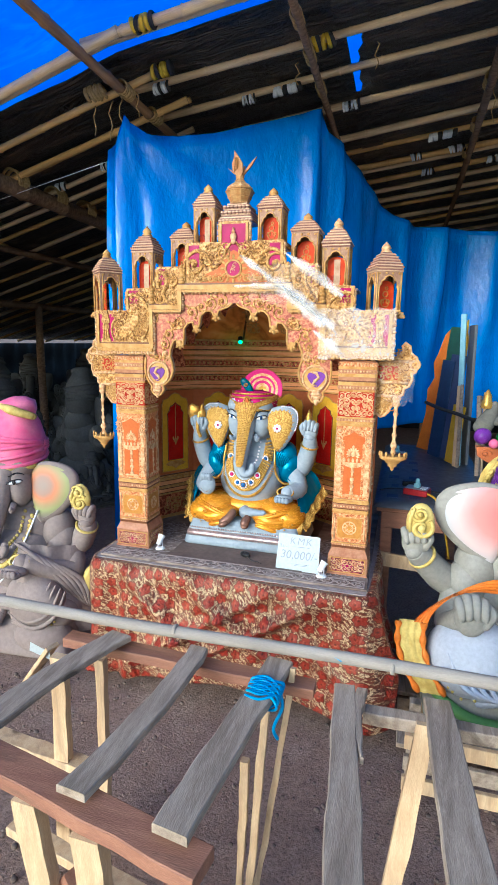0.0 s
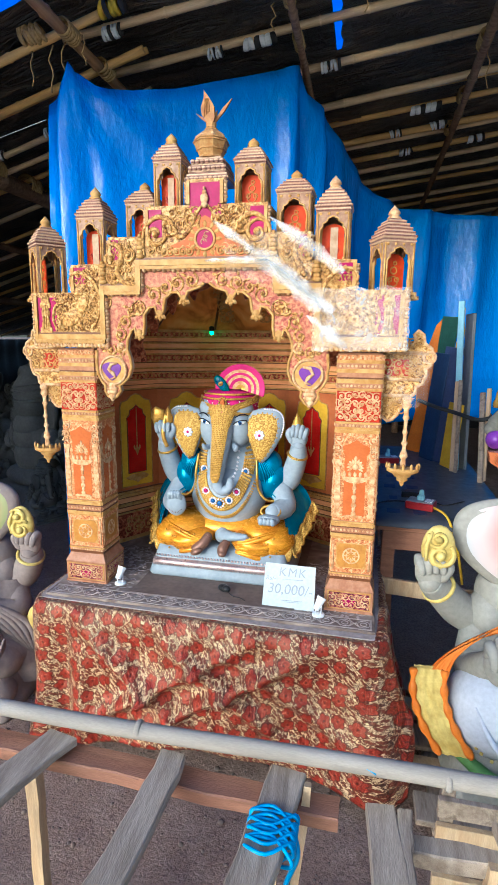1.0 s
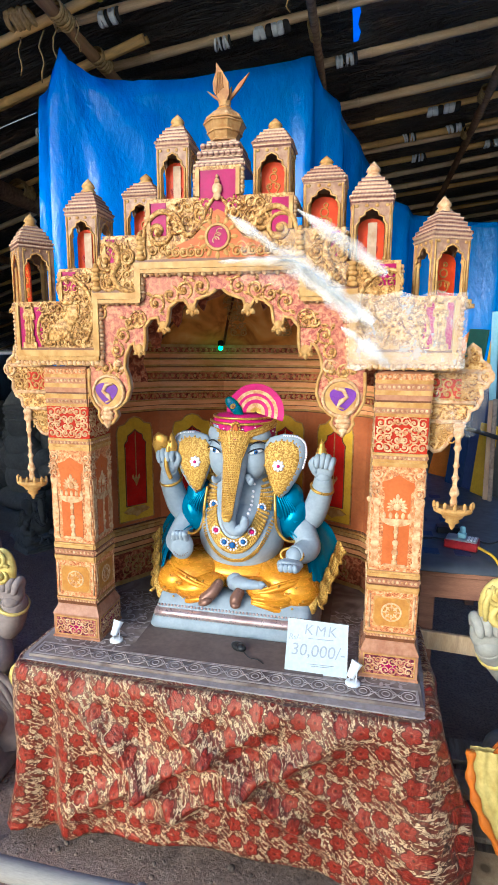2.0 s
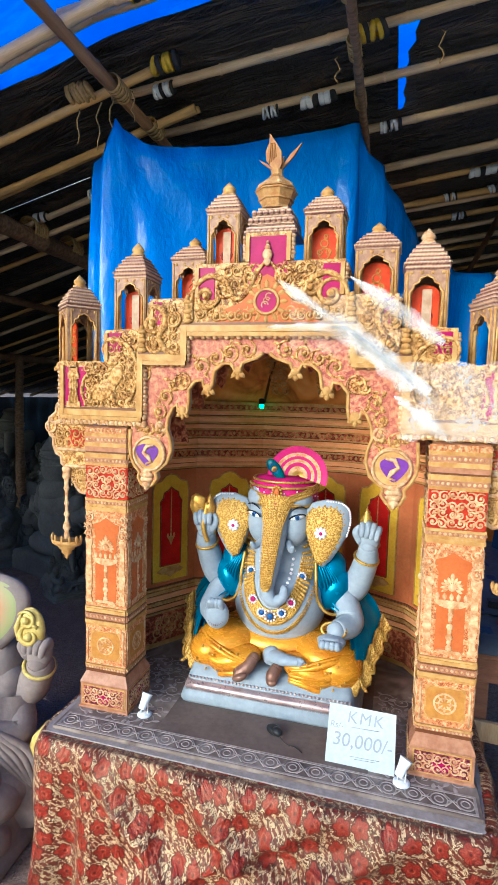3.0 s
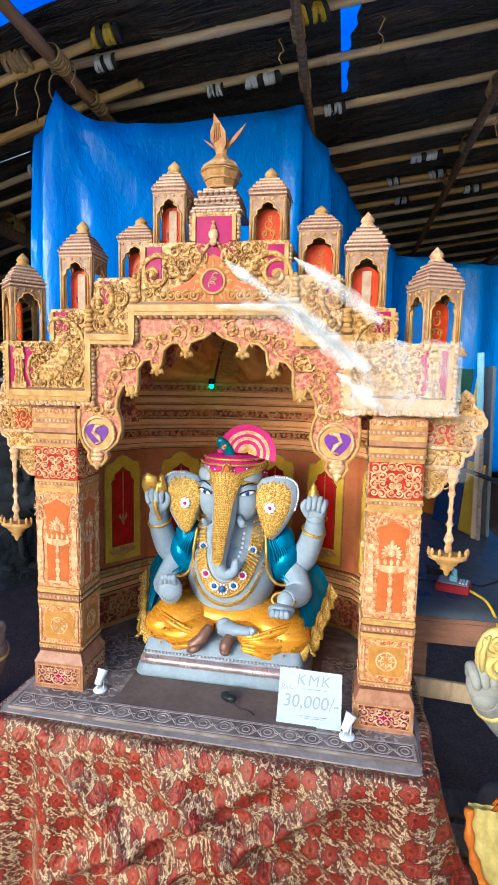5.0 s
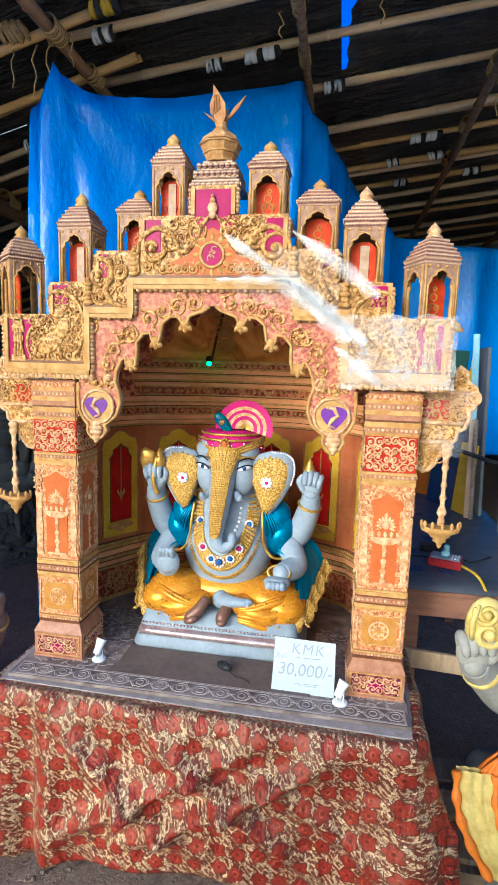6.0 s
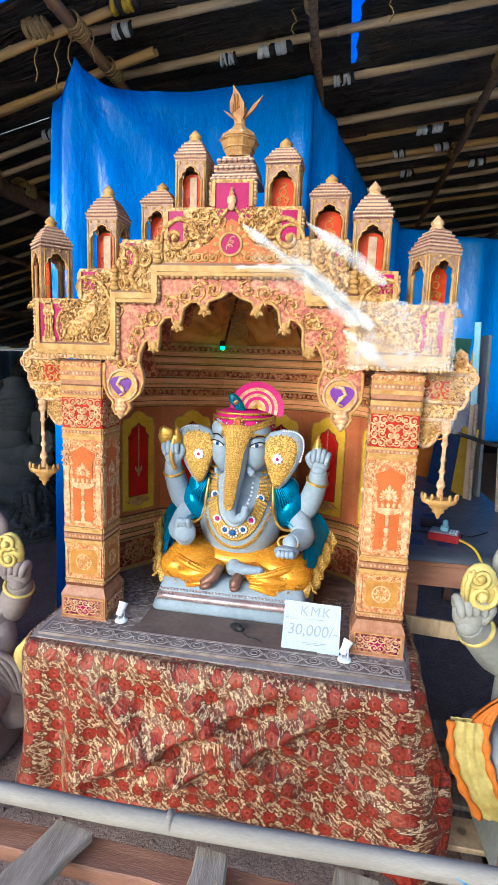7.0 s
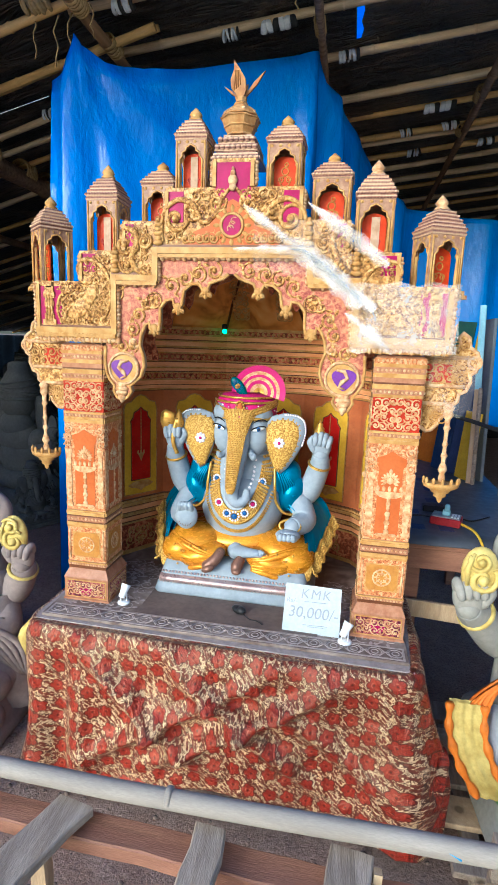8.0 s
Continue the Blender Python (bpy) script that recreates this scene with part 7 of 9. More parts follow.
        tube(bm, [(hd.x + 0.006 + 0.118 * math.cos(a), 0.02 + 0.112 * math.sin(a), tz + 0.04) for a in (k * math.pi / 16 for k in range(33))], 0.005, 6, I["goldflat"])
        tube(bm, [(hd.x + 0.006 + 0.128 * math.cos(a), 0.02 + 0.12 * math.sin(a), tz - 0.044) for a in (k * math.pi / 16 for k in range(33))], 0.0085, 6, I["goldflat"])
        for k in range(26):
            a = math.pi + math.pi * (k + 0.5) / 26
            ball(bm, (hd.x + 0.006 + 0.13 * math.cos(a), 0.02 + 0.122 * math.sin(a), tz - 0.02 + 0.036 * ((k * 7) % 5) / 5), 0.0034, I["jewel"], seg=6, rows=4)
        for s, z0, z1 in ((1, -0.03, 0.028), (-1, -0.03, -0.012)):
            rows = []
            for zz in (-0.013, -0.004, 0.004, 0.013):
                rows.append([(hd.x + 0.006 + 0.134 * math.sin(s * a), 0.02 - 0.127 * math.cos(a) + 0.1 * max(0, z0 + (z1 - z0) * a / 1.5 + zz - 0.02), tz + z0 + (z1 - z0) * a / 1.5 + zz * (0.7 + 0.3 * a)) for a in (1.5 * k / 12 for k in range(13))])
            grid_faces(bm, rows, False, G)
            for e in (0, -1):
                tube(bm, rows[e], 0.0032, 5, I["goldflat"])
        c = Vector((hd.x + 0.004, -0.109, tz + 0.0))
        for k in range(12):
            ball(bm, c + Vector((0.016 * math.cos(k * 0.5236), 0, 0.004 + 0.024 * math.sin(k * 0.5236))), 0.0055, I["goldflat"], seg=7, rows=5)
        ball(bm, c + Vector((0, -0.004, 0.004)), (0.011, 0.006, 0.018), I["brooch"])
        for k in range(9):
            ball(bm, c + Vector((0.011 * math.cos(k * 0.698), -0.006, -0.034 + 0.011 * math.sin(k * 0.698))), 0.006, I["jewel"], seg=7, rows=5)
        ball(bm, c + Vector((0, -0.011, -0.034)), 0.006, U, seg=8, rows=6)
        # pleated fan and peacock feather
        F = Plane((0.05, -0.02, tz + 0.058), (1, 0.1, 0), (0, 0.12, 1))
        N = 36
        rad = [(0.004, "goldflat"), (0.02, "goldflat"), (0.026, "stripe"), (0.036, "stripe"), (0.0365, "turban"), (0.05, "turban"), (0.0505, "stripe"), (0.062, "stripe"), (0.0625, "turban"), (0.073, "turban"), (0.0735, "stripe"), (0.086, "stripe"), (0.0865, "turban"), (0.11, "turban")]
        rows = [[F(q * math.cos(a), q * math.sin(a), 0.003 * (k % 2) + 0.016 * (q / 0.1)) for k, a in ((k, -0.3 + (math.pi + 0.32) * k / N) for k in range(N + 1))] for q, _ in rad]
        for (r1, m1), (ra, _), (rb, mb) in zip(zip(rows, [q for _, q in rad]), rad, rad[1:]):
            i = rows.index(r1)
            grid_faces(bm, [rows[i], rows[i + 1]], False, I[mb])
            grid_faces(bm, [[p + F.n * -0.006 for p in rows[i + 1]], [p + F.n * -0.006 for p in rows[i]]], False, I[mb])
        E2 = Plane((-0.026, -0.04, tz + 0.074), (0.78, 0, 0.62), (-0.62, -0.1, 0.78))
        fe = [(0.026 * math.cos(a) * (0.8 + 0.25 * math.sin(a)), 0.052 * math.sin(a)) for a in (k * math.pi / 10 for k in range(20))]
        pillow(bm, E2, fe, 0.01, I["feather"])
        ball(bm, E2(0.0, 0.012, 0.011), (0.0095, 0.005, 0.012), I["goldflat"], (0, 50, 0), 12, 8)
        ball(bm, E2(0.0, 0.012, 0.0155), (0.0045, 0.003, 0.006), I["foot"], (0, 50, 0), 10, 6)
        for k in range(16):
            a = k * 0.3927
            tube(bm, [E2(0.012 * math.cos(a) * 0.8, 0.012 + 0.014 * math.sin(a), 0.0105), E2(0.021 * math.cos(a) * 0.85, 0.01 + 0.03 * math.sin(a), 0.008)], 0.0012, 4, I["gem"])
    else:
        q = S["turban_h"]
        lean = S.get("turban_lean", 0.0)
        grid_faces(bm, [[(hd.x + lean * z + rx * math.cos(a) + 0.004 * math.sin(a * 5 + z * 40), 0.02 + rx * 0.95 * math.sin(a), tz + z) for a in (k * math.pi / 16 for k in range(32))] for rx, z in ((0.112, -0.05), (0.126, -0.03), (0.128, 0.02), (0.115, 0.07), (0.09, q * 0.55), (0.07, q * 0.7), (0.078, q * 0.8), (0.07, q * 0.93), (0.03, q), (0.005, q * 1.01))], True, U)
        for k in range(5):
            z = -0.02 + 0.022 * k
            tube(bm, [(hd.x + lean * z + (0.127 - 0.1 * max(0, z)) * math.cos(a), 0.02 + (0.122 - 0.1 * max(0, z)) * math.sin(a), tz + z + 0.02 * math.sin(a + k)) for a in (j * math.pi / 16 for j in range(33))], 0.009, 6, U)
        tube(bm, [(hd.x + 0.12 * math.cos(a), 0.02 + 0.114 * math.sin(a), tz - 0.045) for a in (j * math.pi / 16 for j in range(33))], 0.011, 6, I["goldflat"])
        limb(bm, [(hd.x - 0.05 + lean * q, -0.03, tz + q * 0.86), (hd.x + 0.02 + lean * q, -0.055, tz + q * 0.8), (hd.x + 0.085 + lean * q, -0.01, tz + q * 0.68)], [0.012, 0.02, 0.014], I["goldflat"], 10)
    # what the raised hands hold
    for s, u, kind in ((-1, Vector(up_l), S["hold_l"]), (1, Vector(up_r), S["hold_r"])):
        if kind == "axe":
            tube(bm, smooth_curve([u + Vector((s * 0.0 + 0.018, -0.03, -0.06)), u + Vector((0.0, -0.034, 0.0)), u + Vector((0.012, -0.02, 0.09))], 5), 0.009, 8, I["goldflat"])
            turned(bm, u + Vector((0.018, -0.01, 0.0)), [(0.008, 0.04), (0.02, 0.05), (0.022, 0.075), (0.014, 0.09), (0.012, 0.105), (0.002, 0.122)], 10, I["goldflat"])
            pillow(bm, Plane(u + Vector((-0.03, -0.012, 0.075))), [(0.03, 0.03), (-0.01, 0.045), (-0.028, 0.03), (-0.034, -0.005), (-0.02, -0.04), (0.004, -0.03), (0.03, -0.012)], 0.012, I["goldflat"])
        elif kind == "cone":
            turned(bm, u + Vector((-0.01, 0.01, 0.05)), [(0.02, 0.0), (0.024, 0.01), (0.017, 0.016), (0.018, 0.026), (0.011, 0.032), (0.012, 0.042), (0.005, 0.05), (0.002, 0.064)], 10, I["goldflat"])
        else:
            P = Plane(u + Vector((-0.01 * s, -0.02, 0.075)))
            pillow(bm, P, [(0.042 * math.cos(a), 0.062 * math.sin(a)) for a in (k * math.pi / 8 for k in range(16))], 0.016, I["goldflat"])
            Q = Plane(P(0, 0, 0.014))
            scroll(bm, Q, 0.004, -0.014, 0.034, s, 0.8, 0.018, 0.012, I["goldflat"])
            scroll(bm, Q, -0.004, 0.03, 0.026, -s, 2.6, 0.014, 0.012, I["goldflat"])
            tube(bm, [Q(-0.03, -0.03, 0), Q(-0.034, 0.01, 0.004), Q(-0.02, 0.05, 0)], [0.005, 0.008, 0.004], 6, I["goldflat"])
    if S.get("extra"):
        S["extra"](bm, I)
    return bm


def dressed(**mats):
    return [mats[k] for k in PALETTE]


main_mats = dressed(body=M_GREY, plinth=M_GREYFOOT, dhoti=M_SATIN, shawl=M_TEAL, gold=M_GOLDPAINT, goldflat=M_GOLDSMOOTH, turban=M_TURBAN, stripe=M_CREAM, foot=M_BROWNFOOT, band=M_SILVER, jewel=M_JEWEL, gem=M_BLUEGEM, white=M_EYEW, dark=M_EYEB, feather=M_PEACOCK, ear=M_GREY, brooch=M_ORANGE)
bm = idol(dict(up_l=(-0.292, -0.06, 0.62), up_r=(0.318, -0.04, 0.62), low_l=(-0.2, -0.185, 0.325), low_r=(0.215, -0.175, 0.283), hold_l="axe", hold_r="cone", net=True))
ob = thing("idol", bm, main_mats, "grey-painted seated idol with teal shawl, mustard dress and gilt jewels", "statue", m=pose(-0.002, 0.365, PT + 0.003))

clay = dressed(body=M_CLAY, plinth=M_CLAY, dhoti=M_CLAY, shawl=M_CLAY, gold=M_GOLDMATTE, goldflat=M_GOLDMATTE, turban=M_HOTPINK, stripe=M_GOLDMATTE, foot=M_CLAY, band=M_CLAY, jewel=M_EYEW, gem=M_EYEB, white=M_EYEW, dark=M_EYEB, feather=M_CLAY, ear=M_EARTINT, brooch=M_HOTPINK)


def clay_extra(bm, I):
    # sacred thread, knee folds and gilt hem
    tube(bm, smooth_curve([(0.125, -0.055, 0.56), (0.1, -0.115, 0.45), (0.05, -0.165, 0.33), (-0.02, -0.165, 0.25)], 6), 0.004, 6, I["white"])
    # cloth that falls from the shoulder over the side of the seat
    rows = []
    for j in range(15):
        v = j / 14
        row = []
        for i in range(19):
            u = i / 18
            x = 0.1 + 0.19 * u + (0.02 + 0.11 * u) * v ** 1.3
            y = -0.155 + 0.15 * u * u - 0.05 * math.sin(math.pi * v) * (1 - u * 0.5) + 0.007 * math.sin(u * 19 + v * 3)
            z = 0.46 - 0.05 * u - 0.4 * v + 0.05 * u * v
            row.append((x, y, z))
        rows.append(row)
    grid_faces(bm, rows[::-1], False, I["body"])
    for k in range(5):
        tube(bm, smooth_curve([(0.09 + 0.012 * k, -0.165 + 0.006 * k, 0.455 - 0.012 * k), (0.17 + 0.02 * k, -0.165 + 0.012 * k, 0.41 - 0.014 * k), (0.25 + 0.02 * k, -0.13 + 0.014 * k, 0.31 - 0.008 * k), (0.33 + 0.006 * k, -0.07, 0.17)], 5), [0.004 + 0.008 * math.sin(math.pi * i / 15) for i in range(16)], 8, I["body"])
    for k in range(4):
        tube(bm, smooth_curve([(0.06, -0.2, 0.235 - 0.022 * k), (0.14 + 0.012 * k, -0.222, 0.205 - 0.026 * k), (0.21 + 0.02 * k, -0.207, 0.235 - 0.02 * k), (0.245 + 0.02 * k, -0.17, 0.31 - 0.012 * k)], 6), [0.003 + 0.006 * math.sin(math.pi * i / 18) for i in range(19)], 10, I["body"])
    ball(bm, (0.16, -0.15, 0.21), (0.13, 0.085, 0.115), I["body"], (0, 25, 0), 26, 16)
    ball(bm, (0.19, -0.16, 0.07), (0.13, 0.085, 0.075), I["body"], (0, 0, 0), 24, 14)
    pillow(bm, Plane((0.345, -0.06, 0.29), (0.9, 0.3, 0), (0.1, 0, 1)), [(-0.03, -0.09), (0.01, -0.08), (0.03, -0.02), (0.035, 0.04), (0.02, 0.075), (-0.015, 0.03), (-0.03, -0.03)], 0.016, I["goldflat"])


bm = idol(dict(up_l=(-0.33, -0.02, 0.52), up_r=(0.325, -0.02, 0.545), low_l=(-0.2, -0.19, 0.3), low_r=(0.12, -0.215, 0.36), hold_l="scroll", hold_r="scroll", turban_h=0.235, turban_lean=0.12, ear_w=1.75, bare=True, extra=clay_extra))
thing("clay_idol", bm, clay, "unfinished brown-grey seated idol with painted pink turban standing on earth", "statue", m=pose(-1.37, 0.13, -0.01, 0, 0, 4) @ Matrix.Scale(1.38, 4))

grey = dressed(body=M_LIGHTGREY, plinth=M_LIGHTGREY, dhoti=M_WHITEPAINT, shawl=M_ORANGEPAINT, gold=M_GOLDMATTE, goldflat=M_GOLDMATTE, turban=M_PURPLE, stripe=M_GOLDMATTE, foot=M_LIGHTGREY, band=M_GREENPAINT, jewel=M_EYEW, gem=M_EYEB, white=M_EYEW, dark=M_EYEB, feather=M_GREENPAINT, ear=M_SALMON, brooch=M_PINK)


def grey_extra(bm, I):
    def ribbon(pts, wide, mi, ripple=0.005, cuts=12):
        c = smooth_curve(pts, 7)
        rows = [[p + Vector(wide) * (q / cuts - 0.5) + Vector((0, -1, 0.3)) * ripple * math.sin(q * 1.9 + i * 0.12) for q in range(cuts + 1)] for i, p in enumerate(c)]
        grid_faces(bm, rows, False, mi)
        grid_faces(bm, [[p + Vector((0.004, 0.02, -0.004)) for p in r] for r in rows[::-1]], False, mi)
        return rows
    ball(bm, (-0.2, -0.12, 0.22), (0.135, 0.115, 0.13), I["dhoti"], (0, -18, 0), 30, 18)
    ball(bm, (-0.1, -0.14, 0.2), (0.14, 0.09, 0.09), I["dhoti"], (0, 10, 0), 28, 16)
    ribbon([(-0.09, -0.125, 0.46), (-0.19, -0.15, 0.47), (-0.28, -0.15, 0.425), (-0.35, -0.14, 0.345), (-0.375, -0.15, 0.27)], (0.055, -0.02, 0.05), I["shawl"])
    r = ribbon([(-0.385, -0.14, 0.325), (-0.385, -0.16, 0.26), (-0.36, -0.18, 0.19), (-0.315, -0.195, 0.12)], (0.075, -0.02, 0.012), I["goldflat"], 0.003)
    for e, mi in ((0, "shawl"), (-1, "shawl")):
        tube(bm, [row[e] for row in r], [0.009 + 0.003 * math.sin(i * 1.4) for i in range(len(r))], 8, I[mi])
    tube(bm, smooth_curve([(-0.31, -0.16, 0.12), (-0.24, -0.22, 0.09), (-0.15, -0.24, 0.075), (0.0, -0.24, 0.08)], 5), 0.018, 8, I["band"])
    for k in range(5):
        tube(bm, smooth_curve([(-0.28 + 0.035 * k, -0.2 - 0.008 * k, 0.27 - 0.012 * k), (-0.235 + 0.035 * k, -0.242, 0.19 - 0.012 * k), (-0.15 + 0.03 * k, -0.238, 0.15 + 0.005 * k)], 6), [0.002 + 0.006 * math.sin(math.pi * i / 12) for i in range(13)], 8, I["dhoti"])
    hc = Vector((-0.03, 0.14, 0.705))
    ring(bm, Plane(hc), 0, 0, 0.122, 0.04, 0.014, 40, I["goldflat"])
    for k in range(36):
        a = k * math.pi / 18
        ball(bm, hc + Vector((0.122 * math.cos(a), -0.016, 0.122 * math.sin(a))), (0.008, 0.007, 0.012), I["goldflat"], (0, -math.degrees(a), 0), 7, 5)
    pillow(bm, Plane(hc + Vector((0, 0.01, 0))), [(0.108 * math.cos(a), 0.108 * math.sin(a)) for a in (k * math.pi / 14 for k in range(28))], 0.012, I["turban"])


bm = idol(dict(up_l=(-0.385, -0.06, 0.56), up_r=(0.31, -0.06, 0.6), low_l=(-0.225, -0.2, 0.39), low_r=(0.205, -0.175, 0.262), hold_l="scroll", hold_r="scroll", palm_up_l=True, bare=True, turban_h=0.2, ear_w=1.9, extra=grey_extra))
thing("painted_idol", bm, grey, "pale grey seated idol with white dress and orange sash", "statue", m=pose(1.395, 0.12, 0.07, 0, 0, 4) @ Matrix.Scale(1.4, 4))

# raw clay figures in the dark behind
raw = [M_CLAYG] * len(PALETTE)
RAWS = []
for i, (x, y, s, rz, lab) in enumerate([(-3.75, 2.75, 1.4, 40, "raw grey clay idol standing in the dark shed"), (-3.15, 3.3, 1.05, 30, "raw grey clay idol with rounded back"), (-2.75, 2.9, 1.45, 160, "raw grey clay idol seen from behind"), (-3.4, 4.4, 1.45, 20, "raw grey clay idol standing in the dark shed"), (-4.9, 4.0, 1.5, 35, "raw grey clay idol standing in the dark shed"), (-2.3, 3.3, 1.2, 170, "raw grey clay idol seen from behind"), (-4.4, 5.6, 1.6, 20, "raw grey clay idol standing in the dark shed"), (-2.3, 2.35, 0.6, 60, "small raw clay idol on the earth floor"), (-5.4, 5.4, 1.5, 30, "raw grey clay idol standing in the dark shed")]):
    bm = idol(dict(up_l=(-0.27, -0.02, 0.5), up_r=(0.28, -0.02, 0.5), low_l=(-0.2, -0.18, 0.3), low_r=(0.2, -0.17, 0.27), hold_l="scroll", hold_r="scroll", turban_h=0.2)) if not RAWS else None
    if bm:
        ob = thing("raw_idol", bm, M_CLAYG, lab, "statue", "raw clay idols", m=pose(x, y, -0.015, 0, 0, rz) @ Matrix.Scale(s, 4))
        RAWS.append(ob)
    else:
        ob = RAWS[0].copy()
        scene.collection.objects.link(ob)
        ob.matrix_world = pose(x, y, -0.015, 0, 0, rz) @ Matrix.Scale(s, 4)
        tagged(ob, lab)

# ---- dais and its flowered cloth ----
bm = BM()
box(bm, (-0.66, -0.12, 0.56), (0.66, 0.95, 0.612), 0, 0.004)
for x in (-0.6, 0.6):
    for y in (-0.06, 0.88):
        box(bm, (x - 0.035, y - 0.035, -0.01), (x + 0.035, y + 0.035, 0.56), 0, 0.004)
dais = thing("dais_table", bm, M_WOODRED, "plain wooden table hidden under flowered cloth", "table")


def draped_cloth():
    bm = BM()
    uvl = bm.loops.layers.uv.new("UVMap")
    path = [(-0.69, 0.75), (-0.695, 0.2), (-0.69, -0.1), (-0.672, -0.15), (-0.62, -0.165), (0.0, -0.175), (0.6, -0.185), (0.655, -0.175), (0.675, -0.13), (0.695, 0.1), (0.69, 0.75)]
    cum = [0.0]
    for a, b in zip(path, path[1:]):
        cum.append(cum[-1] + math.hypot(b[0] - a[0], b[1] - a[1]))
    n, nz = 190, 46
    def at(s):
        for i in range(len(path) - 1):
            if s <= cum[i + 1] or i == len(path) - 2:
                f = (s - cum[i]) / (cum[i + 1] - cum[i])
                a, b = Vector(path[i]), Vector(path[i + 1])
                return a.lerp(b, f)
    c_l, c_r = (cum[3] + cum[4]) / 2, (cum[6] + cum[8]) / 2
    rows, uvs = [], []
    for j in range(nz + 1):
        t = j / nz
        row, ur = [], []
        for i in range(n + 1):
            s = cum[-1] * i / n
            p, q = at(s), at(min(s + 0.02, cum[-1])) - at(max(s - 0.02, 0))
            nr = Vector((q.y, -q.x)).normalized()
            x = p.x
            bottom = 0.07 + 0.03 * math.sin(x * 4 + 1) + (0.03 if x < -0.6 else 0)
            if p.y > -0.14 and x > 0.5:
                bottom = 0.2 + 0.1 * math.sin((s - c_r) * 9)
            z = 0.634 + (bottom - 0.634) * t
            off = 0.0
            # long diagonal swags that fall from the upper corners to the middle
            for x0, sl, w, d in ((-0.52, 0.62, 0.05, 0.034), (-0.2, 0.72, 0.05, 0.028), (0.52, -0.85, 0.05, 0.036), (0.3, -0.9, 0.045, 0.03), (0.05, -0.5, 0.07, 0.012), (-0.05, 0.95, 0.05, 0.012)):
                xc = x0 + sl * t
                off += 2.0 * d * math.exp(-((x - xc) / w) ** 2) * math.sin(math.pi * min(1, t * 1.1)) * (1 if p.y < -0.1 else 0.2)
            off += 0.012 * t * t + 0.01 * math.sin(s * 17 + 3 * t) * t + 0.012 * noise.noise((s * 4, z * 5, 2.0)) + 0.004 * noise.noise((s * 14, z * 14, 5.0))
            # corner pleats
            off += t * 0.075 * math.exp(-((s - c_l) / 0.04) ** 2) - t * 0.03 * math.exp(-((s - c_l - 0.09) / 0.035) ** 2) + t * 0.035 * math.exp(-((s - c_l - 0.17) / 0.04) ** 2) + t * 0.13 * math.exp(-((s - c_r - 0.05) / 0.09) ** 2) - t * 0.04 * math.exp(-((s - c_r - 0.16) / 0.05) ** 2) + t * 0.07 * math.exp(-((s - c_r - 0.27) / 0.07) ** 2)
            # the cloth lies on the table's rim, then rolls over it
            off += 0.045 * (min(1.0, t / 0.1) ** 0.45) - 0.012
            z += 0.045 * max(0.0, 1 - t / 0.16) * min(1.0, t / 0.08) ** 0.6
            row.append((p.x + nr.x * off, p.y + nr.y * off, z))
            ur.append((s, z * 1.0))
        rows.append(row)
        uvs.append(ur)
    vs = [[bm.verts.new(p) for p in r] for r in rows]
    for j in range(nz):
        for i in range(n):
            f = bm.faces.new((vs[j][i], vs[j + 1][i], vs[j + 1][i + 1], vs[j][i + 1]))
            f.smooth = True
            for lp, (a, b) in zip(f.loops, ((j, i), (j + 1, i), (j + 1, i + 1), (j, i + 1))):
                lp[uvl].uv = uvs[a][b]
    # top lying on the table
    top = [bm.verts.new((x * 0.995, y + 0.004 if y < 0 else y, 0.6345)) for x, y in path]
    f = bm.faces.new(top)
    for lp in f.loops:
        lp[uvl].uv = (lp.vert.co.x, lp.vert.co.y)
    me = bpy.data.meshes.new("table_cloth")
    bm.normal_update()
    bm.to_mesh(me)
    bm.free()
    me.materials.append(M_CLOTH)
    ob = new("table_cloth", me)
    ob.modifiers.new("thick", "SOLIDIFY").thickness = 0.0015
    return tagged(ob, "cream satin cloth with red flowers draped in folds over the table", "tablecloth")


draped_cloth()
bm = BM()
box(bm, (-0.655, -0.118, 0.6125), (0.655, 0.94, 0.6195), 0, 0.001)
box(bm, (-0.64, -0.1, 0.6365), (0.63, 0.9, 0.6235), 0)
thing("spacer_board", bm, M_MATDARK, "thin dark board under the shrine platform", "board")

# ---- price card ----
card = group_thing("price_card", "white card with handwritten price leaning on the idol's plinth", "sign", (0.3335, -0.026, PT))
bm = BM()
C = Plane((0, 0, 0.002), (1, -0.01, 0), (0.0, 0.3, 0.954))
slab(bm, C, [(-0.104, 0), (0.104, -0.004), (0.102, 0.168), (-0.1, 0.17)], -0.0012, 0.0)
ob = part("card", bm, M_PAPER, card)


def writing(body, u, v, size, spacing=1.0, slant=0.12):
    cu = bpy.data.curves.new("lettering", "FONT")
    cu.body, cu.size, cu.space_character, cu.shear = body, size, spacing, slant
    cu.align_x, cu.align_y, cu.resolution_u, cu.offset = "CENTER", "CENTER", 4, 0.0
    tmp = bpy.data.objects.new("lettering_tmp", cu)
    scene.collection.objects.link(tmp)
    dg = bpy.context.evaluated_depsgraph_get()
    me = bpy.data.meshes.new_from_object(tmp.evaluated_get(dg))
    bpy.data.objects.remove(tmp)
    me.materials.clear()
    me.materials.append(M_INK)
    o = new("lettering", me)
    o.parent = card
    m = Matrix((C.u, C.v, C.n)).transposed().to_4x4()
    o.matrix_local = Matrix.Translation(C(u, v, 0.0006)) @ m
    return o


